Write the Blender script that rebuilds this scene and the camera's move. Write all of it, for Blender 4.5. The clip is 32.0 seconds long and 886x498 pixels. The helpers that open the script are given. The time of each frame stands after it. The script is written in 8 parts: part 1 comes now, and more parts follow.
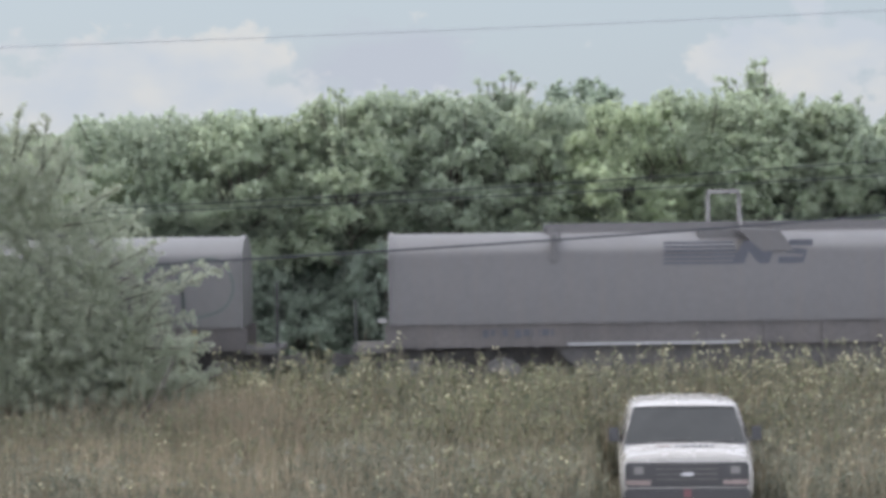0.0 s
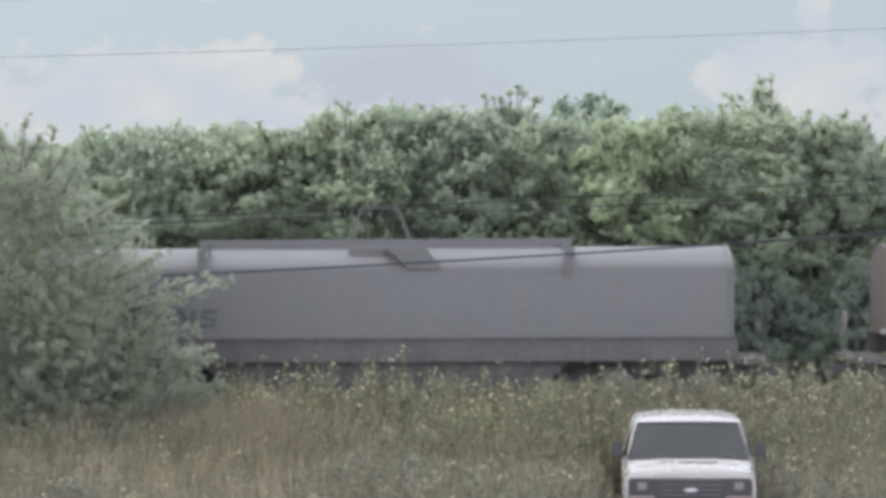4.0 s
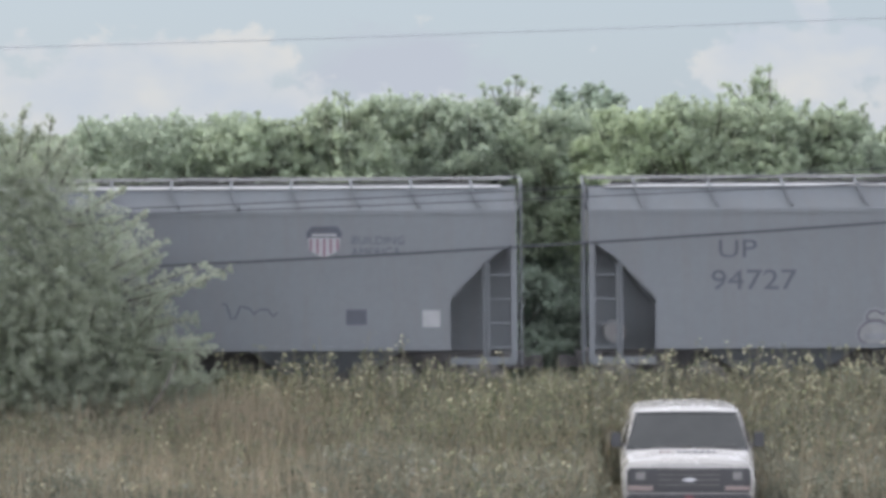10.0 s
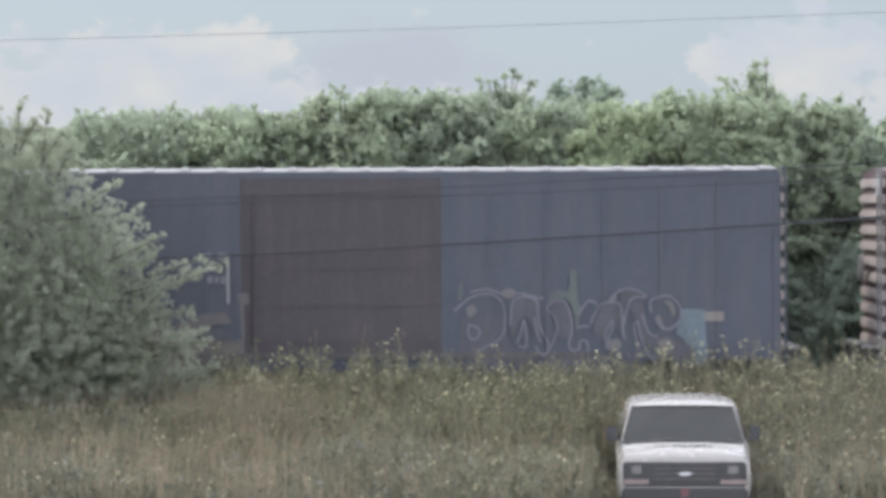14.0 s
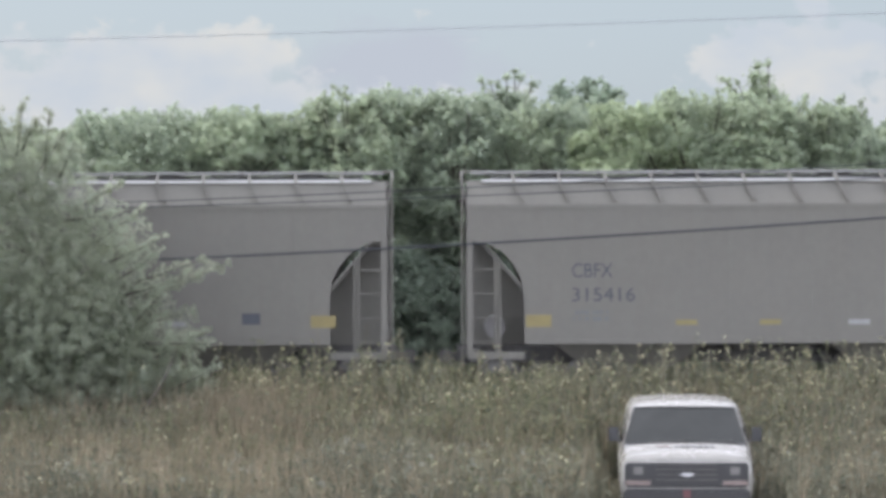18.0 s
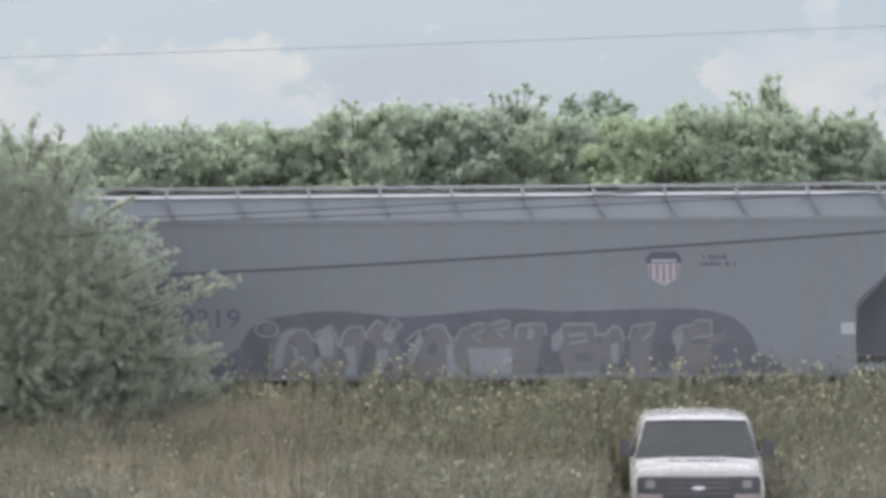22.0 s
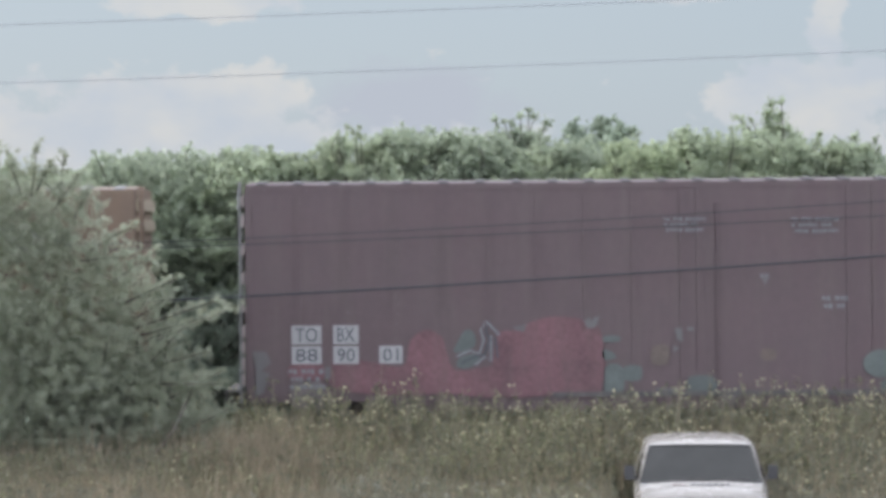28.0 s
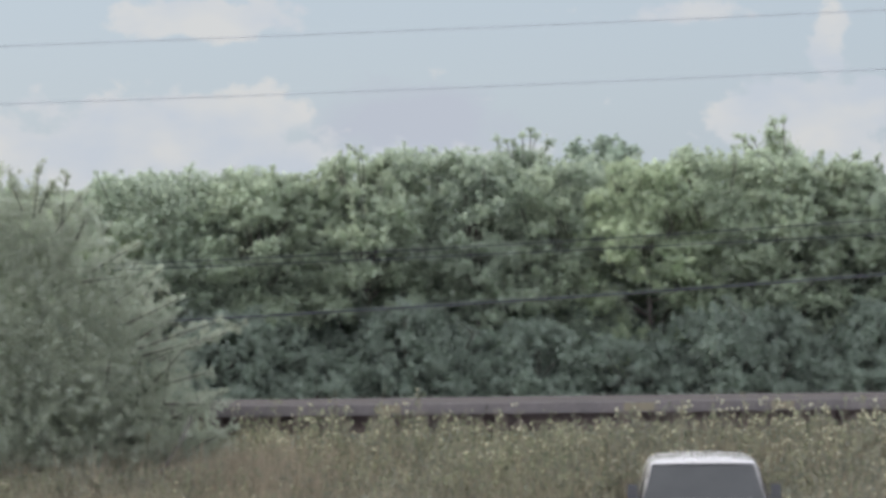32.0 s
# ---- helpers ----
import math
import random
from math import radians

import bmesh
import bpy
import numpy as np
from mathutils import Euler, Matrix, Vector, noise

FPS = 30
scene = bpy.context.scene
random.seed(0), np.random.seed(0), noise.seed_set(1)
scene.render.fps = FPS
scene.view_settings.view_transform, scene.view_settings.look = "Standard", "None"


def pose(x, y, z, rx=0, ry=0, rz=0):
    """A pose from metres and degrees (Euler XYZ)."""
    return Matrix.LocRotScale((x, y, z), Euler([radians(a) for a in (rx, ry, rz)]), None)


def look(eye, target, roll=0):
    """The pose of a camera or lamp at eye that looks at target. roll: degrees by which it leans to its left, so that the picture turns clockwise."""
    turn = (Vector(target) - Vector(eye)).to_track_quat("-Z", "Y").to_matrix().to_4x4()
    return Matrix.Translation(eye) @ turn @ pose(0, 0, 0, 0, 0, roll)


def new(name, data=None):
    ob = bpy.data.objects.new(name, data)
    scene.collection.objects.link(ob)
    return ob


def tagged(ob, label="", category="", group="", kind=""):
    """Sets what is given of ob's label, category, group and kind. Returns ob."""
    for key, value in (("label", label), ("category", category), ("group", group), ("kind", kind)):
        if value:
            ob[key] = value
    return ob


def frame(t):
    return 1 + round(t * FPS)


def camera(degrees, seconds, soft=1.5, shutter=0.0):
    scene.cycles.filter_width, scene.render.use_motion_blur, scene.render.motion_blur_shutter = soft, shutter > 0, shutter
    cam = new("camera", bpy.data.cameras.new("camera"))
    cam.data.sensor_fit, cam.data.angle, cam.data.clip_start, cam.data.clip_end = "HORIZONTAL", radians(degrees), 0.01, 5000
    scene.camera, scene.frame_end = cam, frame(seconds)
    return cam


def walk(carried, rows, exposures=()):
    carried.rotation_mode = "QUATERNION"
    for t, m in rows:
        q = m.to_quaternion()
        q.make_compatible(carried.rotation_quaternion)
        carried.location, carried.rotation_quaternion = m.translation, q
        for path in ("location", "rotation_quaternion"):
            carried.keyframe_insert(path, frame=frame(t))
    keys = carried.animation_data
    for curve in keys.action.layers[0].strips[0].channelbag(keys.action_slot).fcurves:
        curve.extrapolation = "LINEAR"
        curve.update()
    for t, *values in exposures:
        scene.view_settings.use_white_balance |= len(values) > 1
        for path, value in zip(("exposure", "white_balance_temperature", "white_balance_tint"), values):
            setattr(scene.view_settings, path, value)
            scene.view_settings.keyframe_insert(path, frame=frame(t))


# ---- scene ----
EYE = (0, 0, 5)
cam = camera(17.38, 32.0, soft=4.0)
PATH = [
    (0, look(EYE, (0.121, 100, 3.647), -0.80)),
    (0.5, look(EYE, (0.031, 100, 3.835), -0.84)),
    (1, look(EYE, (-0.088, 100, 3.931), -0.85)),
    (1.5, look(EYE, (-0.155, 100, 4.012), -0.85)),
    (2, look(EYE, (-0.186, 100, 4.026), -0.93)),
    (2.5, look(EYE, (-0.082, 100, 4.077), -1.21)),
    (3, look(EYE, (0.071, 100, 3.965), -0.63)),
    (3.5, look(EYE, (0.014, 100, 4.139), -0.38)),
    (5.5, look(EYE, (-0.022, 100, 3.959), -0.15)),
    (6, look(EYE, (0.021, 100, 3.912), -0.24)),
    (6.5, look(EYE, (0.072, 100, 3.854), -0.25)),
    (7, look(EYE, (0.079, 100, 3.832), -0.33)),
    (7.5, look(EYE, (0.006, 100, 3.845), -0.41)),
    (8, look(EYE, (-0.011, 100, 3.885), -0.35)),
    (8.5, look(EYE, (-0.010, 100, 3.894), -0.33)),
    (9, look(EYE, (-0.000, 100, 3.869), -0.37)),
    (9.5, look(EYE, (0.003, 100, 3.839), -0.39)),
    (10, look(EYE, (-0.000, 100, 3.778), -0.36)),
    (10.5, look(EYE, (0.005, 100, 3.761), -0.41)),
    (11, look(EYE, (-0.006, 100, 3.787), -0.42)),
    (11.5, look(EYE, (0.034, 100, 3.665), -0.37)),
    (12, look(EYE, (0.049, 100, 3.622), -0.26)),
    (12.5, look(EYE, (0.078, 100, 3.619), -0.27)),
    (13, look(EYE, (0.115, 100, 3.597), -0.33)),
    (13.5, look(EYE, (0.142, 100, 3.568), -0.30)),
    (14, look(EYE, (0.127, 100, 3.552), -0.25)),
    (14.5, look(EYE, (0.134, 100, 3.582), -0.24)),
    (16.5, look(EYE, (0.137, 100, 3.584), -0.26)),
    (17, look(EYE, (0.131, 100, 3.547), -0.22)),
    (17.5, look(EYE, (0.138, 100, 3.555), -0.25)),
    (18, look(EYE, (0.060, 100, 3.582), -0.24)),
    (18.5, look(EYE, (0.020, 100, 3.630), -0.35)),
    (19, look(EYE, (0.032, 100, 3.615), -0.27)),
    (19.5, look(EYE, (0.033, 100, 3.676), -0.32)),
    (20, look(EYE, (0.014, 100, 3.696), -0.43)),
    (20.5, look(EYE, (-0.171, 100, 3.610), -0.44)),
    (21, look(EYE, (-0.206, 100, 3.694), -0.42)),
    (21.5, look(EYE, (-0.281, 100, 3.940), -0.46)),
    (22, look(EYE, (-0.313, 100, 4.080), -0.45)),
    (22.5, look(EYE, (-0.258, 100, 4.031), -0.40)),
    (23, look(EYE, (-0.286, 100, 3.987), -0.36)),
    (23.5, look(EYE, (-0.330, 100, 4.134), -0.34)),
    (24, look(EYE, (-0.375, 100, 4.295), -0.35)),
    (24.5, look(EYE, (-0.391, 100, 4.376), -0.34)),
    (25, look(EYE, (-0.393, 100, 4.461), -0.32)),
    (25.5, look(EYE, (-0.392, 100, 4.484), -0.29)),
    (27.5, look(EYE, (-0.389, 100, 4.650), -0.40)),
    (28, look(EYE, (-0.432, 100, 4.932), -0.52)),
    (28.5, look(EYE, (-0.462, 100, 4.982), -0.55)),
    (29, look(EYE, (-0.467, 100, 5.054), -0.76)),
    (29.5, look(EYE, (-0.488, 100, 5.027), -0.55)),
    (30, look(EYE, (-0.489, 100, 5.151), -0.56)),
    (30.5, look(EYE, (-0.479, 100, 5.190), -0.65)),
    (31, look(EYE, (-0.452, 100, 5.243), -0.50)),
    (31.5, look(EYE, (-0.470, 100, 5.458), -0.61)),
    (32, look(EYE, (-0.504, 100, 5.613), -0.69)),
]
walk(cam, PATH, exposures=[(0, 0.07), (23.5, 0.10), (25.5, 0.0), (32, 0.0)])

# ---- light ----
SUN = Vector((-0.75, 0.42, 0.85)).normalized()
sun_el = math.asin(SUN.z)
sun_az = math.atan2(SUN.x, SUN.y)

sun = new("sun", bpy.data.lights.new("sun", "SUN"))
sun.data.energy, sun.data.angle, sun.data.color = 2.7, radians(0.6), (1.0, 0.955, 0.88)
sun.matrix_world = look(SUN * 100, (0, 0, 0))


def build_world():
    world = bpy.data.worlds.new("sky")
    scene.world = world
    world.use_nodes = True
    nt = world.node_tree
    N, L = nt.nodes, nt.links
    N.clear()
    out = N.new("ShaderNodeOutputWorld")
    bg = N.new("ShaderNodeBackground")
    bg.inputs["Strength"].default_value = 0.1
    L.new(bg.outputs[0], out.inputs[0])
    sky = N.new("ShaderNodeTexSky")
    sky.sky_type, sky.sun_disc = "NISHITA", False
    sky.sun_elevation, sky.sun_rotation = sun_el, sun_az
    sky.air_density, sky.dust_density, sky.ozone_density = 1.0, 2.0, 1.0
    co = N.new("ShaderNodeTexCoord")

    def math_node(op, a, b=None, c=None, clamp=False):
        n = N.new("ShaderNodeMath")
        n.operation, n.use_clamp = op, clamp
        for i, v in enumerate((a, b, c)):
            if v is None:
                continue
            if isinstance(v, (int, float)):
                n.inputs[i].default_value = v
            else:
                L.new(v, n.inputs[i])
        return n.outputs[0]

    def noise_node(scale, detail, rough, offset):
        m = N.new("ShaderNodeMapping")
        m.inputs["Location"].default_value = offset
        m.inputs["Scale"].default_value = (1, 1, 1.5)
        L.new(co.outputs["Generated"], m.inputs[0])
        n = N.new("ShaderNodeTexNoise")
        n.inputs["Scale"].default_value, n.inputs["Detail"].default_value = scale, detail
        n.inputs["Roughness"].default_value = rough
        L.new(m.outputs[0], n.inputs["Vector"])
        return n.outputs["Fac"]

    # cumulus banks: azimuth offset, height, half width, half height, density
    banks = [(-0.105, 0.040, 0.050, 0.018, 1.0), (-0.073, 0.052, 0.024, 0.011, .95), (-0.118, 0.052, 0.016, 0.008, .8), (-0.03, 0.033, 0.06, 0.012, .6), (-0.006, 0.066, 0.008, 0.0035, .45), (0.012, 0.0565, 0.005, 0.003, .45),
             (0.120, 0.050, 0.030, 0.013, 1.15), (0.142, 0.055, 0.014, 0.008, 1.0), (0.127, 0.074, 0.007, 0.014, .9), (0.15, 0.036, 0.03, 0.012, .8),
             (-0.085, 0.086, 0.033, 0.007, .95), (0.08, 0.086, 0.03, 0.004, .6), (-0.17, 0.04, .04, .02, .8)]
    total = None
    edge = noise_node(62, 8, 0.62, (1.3, 0.2, 4.1))
    for bx, bz, rx, rz, amp in banks:
        v = N.new("ShaderNodeVectorMath")
        v.operation = "SUBTRACT"
        L.new(co.outputs["Generated"], v.inputs[0])
        v.inputs[1].default_value = (bx, 1, bz)
        s = N.new("ShaderNodeVectorMath")
        s.operation = "MULTIPLY"
        L.new(v.outputs[0], s.inputs[0])
        s.inputs[1].default_value = (1 / rx, 1.0, 1 / rz)
        ln = N.new("ShaderNodeVectorMath")
        ln.operation = "LENGTH"
        L.new(s.outputs[0], ln.inputs[0])
        b = math_node("MULTIPLY", math_node("SUBTRACT", 1.5, ln.outputs["Value"], clamp=True), amp)
        total = b if total is None else math_node("MAXIMUM", total, b)
    cover = math_node("MULTIPLY_ADD", edge, 2.2, math_node("SUBTRACT", total, 1.45))
    near = math_node("SMOOTH_MIN", math_node("MULTIPLY", cover, 4.2, clamp=True), 1.0, 0.2)
    # broken cloud added over the unseen rest of the sky, as fill light
    sep = N.new("ShaderNodeSeparateXYZ")
    L.new(co.outputs["Generated"], sep.inputs[0])
    high = math_node("MULTIPLY", math_node("SUBTRACT", sep.outputs["Z"], 0.12), 3.0, clamp=True)
    behind = math_node("MULTIPLY", math_node("SUBTRACT", 0.55, sep.outputs["Y"]), 2.2, clamp=True)
    high = math_node("MAXIMUM", high, behind)
    wide = noise_node(3.0, 6, 0.6, (0.5, 3.2, 0.7))
    wide = math_node("MULTIPLY", math_node("MULTIPLY", math_node("SUBTRACT", wide, 0.28), 5.0, clamp=True), high)
    shade = noise_node(22, 4, 0.55, (4.0, 0.3, 1.0))
    ramp = N.new("ShaderNodeValToRGB")
    ramp.color_ramp.elements[0].position, ramp.color_ramp.elements[0].color = 0.36, (5.7, 6.15, 6.9, 1)
    ramp.color_ramp.elements[1].position, ramp.color_ramp.elements[1].color = 0.60, (7.15, 7.05, 6.9, 1)
    L.new(shade, ramp.inputs[0])
    haze = N.new("ShaderNodeMix")
    haze.data_type = "RGBA"
    haze.inputs["Factor"].default_value = 0.7
    L.new(sky.outputs[0], haze.inputs["A"])
    haze.inputs["B"].default_value = (5.45, 6.35, 7.4, 1)
    off = N.new("ShaderNodeVectorMath")
    off.operation = "SUBTRACT"
    L.new(co.outputs["Generated"], off.inputs[0])
    off.inputs[1].default_value = (-0.014, 1, 0.048)
    fit = N.new("ShaderNodeVectorMath")
    fit.operation = "MULTIPLY"
    L.new(off.outputs[0], fit.inputs[0])
    fit.inputs[1].default_value = (1 / 0.036, 1.0, 1 / 0.017)
    far = N.new("ShaderNodeVectorMath")
    far.operation = "LENGTH"
    L.new(fit.outputs[0], far.inputs[0])
    dim = math_node("MULTIPLY", math_node("MULTIPLY_ADD", edge, 1.6, math_node("SUBTRACT", 0.35, far.outputs["Value"])), 1.6, clamp=True)
    grey = N.new("ShaderNodeMix")
    grey.data_type = "RGBA"
    L.new(math_node("MULTIPLY", dim, 0.8), grey.inputs["Factor"])
    L.new(haze.outputs["Result"], grey.inputs["A"])
    grey.inputs["B"].default_value = (4.95, 5.3, 6.15, 1)
    m1 = N.new("ShaderNodeMix")
    m1.data_type = "RGBA"
    L.new(math_node("MULTIPLY", near, 0.75), m1.inputs["Factor"])
    L.new(grey.outputs["Result"], m1.inputs["A"])
    L.new(ramp.outputs[0], m1.inputs["B"])
    m2 = N.new("ShaderNodeMix")
    m2.data_type = "RGBA"
    L.new(wide, m2.inputs["Factor"])
    L.new(m1.outputs["Result"], m2.inputs["A"])
    # fill light added as unseen bright cloud, strongest low above the horizon
    low = math_node("POWER", math_node("SUBTRACT", 1.0, sep.outputs["Z"], clamp=True), 5.0)
    lit = N.new("ShaderNodeVectorMath")
    lit.operation = "SCALE"
    lit.inputs[0].default_value = (20.2, 21.1, 24.5)
    L.new(math_node("MULTIPLY_ADD", low, 2.4, 0.9), lit.inputs["Scale"])
    L.new(lit.outputs[0], m2.inputs["B"])
    L.new(m2.outputs["Result"], bg.inputs["Color"])


build_world()


# ---- materials ----
def mat(name, color, rough=0.7, metal=0.0, vary=0.15, scale=3.0, grime=0.0, bump=0.1, spec=0.4, random_tint=0.0, stretch=(1, 1, 1), dirt=(0.095, 0.082, 0.07), island=False):
    """Paint or surface with variation at two scales, optional streaks of dirt and a tint per object or island."""
    m = bpy.data.materials.new(name)
    m.use_nodes = True
    nt = m.node_tree
    N, L = nt.nodes, nt.links
    b = N["Principled BSDF"]
    co = N.new("ShaderNodeTexCoord")

    def tex(sc, detail, st=(1, 1, 1)):
        mp = N.new("ShaderNodeMapping")
        mp.inputs["Scale"].default_value = st
        L.new(co.outputs["Object"], mp.inputs[0])
        n = N.new("ShaderNodeTexNoise")
        n.inputs["Scale"].default_value, n.inputs["Detail"].default_value, n.inputs["Roughness"].default_value = sc, detail, 0.6
        L.new(mp.outputs[0], n.inputs["Vector"])
        return n.outputs["Fac"]

    def mix(kind, f, a, c):
        x = N.new("ShaderNodeMix")
        x.data_type, x.blend_type = "RGBA", kind
        for sock, v in (("Factor", f), ("A", a), ("B", c)):
            if isinstance(v, (int, float)):
                x.inputs[sock].default_value = v
            elif isinstance(v, tuple):
                x.inputs[sock].default_value = (*v, 1)[:4]
            else:
                L.new(v, x.inputs[sock])
        return x.outputs["Result"]

    def ramp(f, lo, hi, a, c):
        r = N.new("ShaderNodeMapRange")
        r.inputs["From Min"].default_value, r.inputs["From Max"].default_value = lo, hi
        r.inputs["To Min"].default_value, r.inputs["To Max"].default_value = a, c
        L.new(f, r.inputs["Value"])
        return r.outputs[0]

    big = tex(scale, 5, stretch)
    fine = tex(scale * 9, 3, stretch)
    v = ramp(big, 0.3, 0.7, 1 - vary, 1 + vary)
    v2 = ramp(fine, 0.3, 0.7, 1 - vary * 0.6, 1 + vary * 0.6)
    mu = N.new("ShaderNodeMath")
    mu.operation = "MULTIPLY"
    L.new(v, mu.inputs[0])
    L.new(v2, mu.inputs[1])
    vm = N.new("ShaderNodeVectorMath")
    vm.operation = "SCALE"
    vm.inputs[0].default_value = color
    L.new(mu.outputs[0], vm.inputs["Scale"])
    col = vm.outputs[0]
    if random_tint:
        if island:
            g = N.new("ShaderNodeNewGeometry")
            rnd = g.outputs["Random Per Island"]
        else:
            g = N.new("ShaderNodeObjectInfo")
            rnd = g.outputs["Random"]
        hsv = N.new("ShaderNodeHueSaturation")
        L.new(ramp(rnd, 0, 1, 1 - random_tint, 1 + random_tint), hsv.inputs["Value"])
        L.new(ramp(rnd, 0, 1, 0.5 + 0.06 * random_tint, 0.5 - 0.06 * random_tint), hsv.inputs["Hue"])
        L.new(col, hsv.inputs["Color"])
        col = hsv.outputs[0]
    if grime:
        st = tex(1.6, 6, (3.2, 1, 0.35))
        col = mix("MIX", ramp(st, 0.45, 0.75, 0, grime), col, dirt)
    L.new(col, b.inputs["Base Color"])
    b.inputs["Metallic"].default_value = metal
    b.inputs["Specular IOR Level"].default_value = spec
    L.new(ramp(big, 0.3, 0.7, max(0.03, rough - 0.08), min(1, rough + 0.08)), b.inputs["Roughness"])
    if bump:
        bp = N.new("ShaderNodeBump")
        bp.inputs["Strength"].default_value, bp.inputs["Distance"].default_value = bump, 0.02
        L.new(fine, bp.inputs["Height"])
        L.new(bp.outputs[0], b.inputs["Normal"])
    return m


def leaf_mat(name, color, tint=0.12, trans=0.68, rough=0.7, spec=0.12):
    """Leaves: a coat that shines a little, and light that passes through."""
    m = mat(name, color, rough, vary=0.2, scale=0.6, bump=0, spec=spec, random_tint=tint, island=True)
    nt = m.node_tree
    N, L = nt.nodes, nt.links
    b = N["Principled BSDF"]
    t = N.new("ShaderNodeBsdfTranslucent")
    src = b.inputs["Base Color"].links[0].from_socket
    h = N.new("ShaderNodeHueSaturation")
    h.inputs["Value"].default_value, h.inputs["Saturation"].default_value = 1.25, 1.15
    L.new(src, h.inputs["Color"])
    L.new(h.outputs[0], t.inputs["Color"])
    mx = N.new("ShaderNodeMixShader")
    mx.inputs[0].default_value = trans
    L.new(b.outputs[0], mx.inputs[1])
    L.new(t.outputs[0], mx.inputs[2])
    L.new(mx.outputs[0], N["Material Output"].inputs["Surface"])
    return m


M_GROUND = mat("soil_and_thatch", (0.093, 0.081, 0.048), 0.95, vary=0.35, scale=0.6, bump=0.5)
M_BALLAST = mat("ballast_stone", (0.119, 0.109, 0.103), 0.9, vary=0.35, scale=4, bump=0.8)
M_ASPHALT = mat("asphalt", (0.028, 0.028, 0.029), 0.85, vary=0.25, scale=2, bump=0.3)
M_GRAVEL = mat("pale_gravel", (0.246, 0.212, 0.163), 0.95, vary=0.3, scale=3, bump=0.6)
M_TIE = mat("creosoted_timber", (0.036, 0.028, 0.024), 0.9, vary=0.3)
M_RAIL = mat("rail_steel", (0.113, 0.077, 0.057), 0.5, metal=0.6, vary=0.25)
M_BARK = mat("bark", (0.07, 0.06, 0.052), 0.95, vary=0.35, scale=6, bump=0.8, stretch=(1, 1, 0.3))
# leaf colours are lifted and greyed to carry the haze
M_LEAF = [leaf_mat("leaf_deep_green", (0.306, 0.346, 0.270)), leaf_mat("leaf_mid_green", (0.331, 0.373, 0.280)), leaf_mat("leaf_yellow_green", (0.329, 0.375, 0.263)),
          leaf_mat("leaf_far_green", (0.268, 0.310, 0.253)), leaf_mat("leaf_shade_green", (0.298, 0.340, 0.282)), leaf_mat("leaf_hollow_shade", (0.280, 0.322, 0.266))]
M_BUSH = leaf_mat("leaf_grey_green", (0.318, 0.342, 0.268), trans=0.62, rough=0.35, spec=0.4)
M_WEED = leaf_mat("weed_leaf", (0.164, 0.172, 0.115), tint=0.35)
M_WEED2 = leaf_mat("weed_leaf_grey", (0.149, 0.152, 0.119), tint=0.3)
M_STEM = mat("weed_stem", (0.140, 0.126, 0.086), 0.8, vary=0.3, bump=0)
M_DRY = leaf_mat("dry_grass", (0.231, 0.199, 0.141), tint=0.3, trans=0.35, rough=0.7, spec=0.2)
M_BLOOM = leaf_mat("seed_head_cream", (0.450, 0.433, 0.299), tint=0.35, trans=0.4, rough=0.8, spec=0.2)
M_TUFT = leaf_mat("pale_seed_tuft", (0.231, 0.234, 0.195), tint=0.25, trans=0.4, rough=0.8, spec=0.2)

# car paints are greyed, with the haze over the train in their colour
M_GREY = mat("grey_car_paint", (0.101, 0.108, 0.112), 0.6, vary=0.06, scale=0.8, grime=0.25, bump=0.05)
M_GREY2 = mat("blue_grey_car_paint", (0.095, 0.105, 0.114), 0.6, vary=0.06, scale=0.8, grime=0.22, bump=0.05)
M_BEIGE = mat("stone_grey_car_paint", (0.121, 0.115, 0.100), 0.6, vary=0.06, scale=0.8, grime=0.2, bump=0.05)
M_HOODGREY = mat("hood_grey", (0.077, 0.074, 0.073), 0.5, vary=0.08, scale=0.7, grime=0.3, bump=0.05)
M_HOODWHITE = mat("hood_pale_grey", (0.090, 0.088, 0.086), 0.5, vary=0.07, scale=0.7, grime=0.25, bump=0.05)
M_HOODBROWN = mat("hood_rust_brown", (0.066, 0.055, 0.051), 0.6, vary=0.12, scale=0.8, grime=0.35, bump=0.08)
M_RIBPALE = mat("rib_bare_pale", (0.118, 0.110, 0.105), 0.6, vary=0.1)
M_SEAM = mat("rib_pale", (0.090, 0.082, 0.078), 0.6, vary=0.1)
M_RED = mat("oxide_red_paint", (0.077, 0.050, 0.051), 0.6, vary=0.1, scale=0.8, grime=0.3, bump=0.08)
M_RED2 = mat("dark_oxide_red_paint", (0.078, 0.055, 0.057), 0.6, vary=0.1, scale=0.8, grime=0.3, bump=0.08)
M_RED4 = mat("brown_red_paint", (0.073, 0.055, 0.056), 0.6, vary=0.12, scale=0.8, grime=0.3, bump=0.08)
M_SILL = mat("dirty_sill_paint", (0.072, 0.066, 0.063), 0.7, vary=0.2, scale=1.2, grime=0.4, bump=0.08)
M_RUST = mat("rust_patch", (0.16, 0.105, 0.085), 0.8, vary=0.25, scale=3, bump=0)
M_SPRAYNAVY = mat("spray_navy_line", (0.058, 0.075, 0.105), 0.7, vary=0.15, bump=0)
M_RED3 = mat("maroon_paint", (0.072, 0.050, 0.052), 0.6, vary=0.08, scale=0.8, grime=0.3, bump=0.08)
M_BLUE = mat("dull_navy_paint", (0.043, 0.049, 0.063), 0.6, vary=0.12, scale=0.8, grime=0.25, bump=0.08)
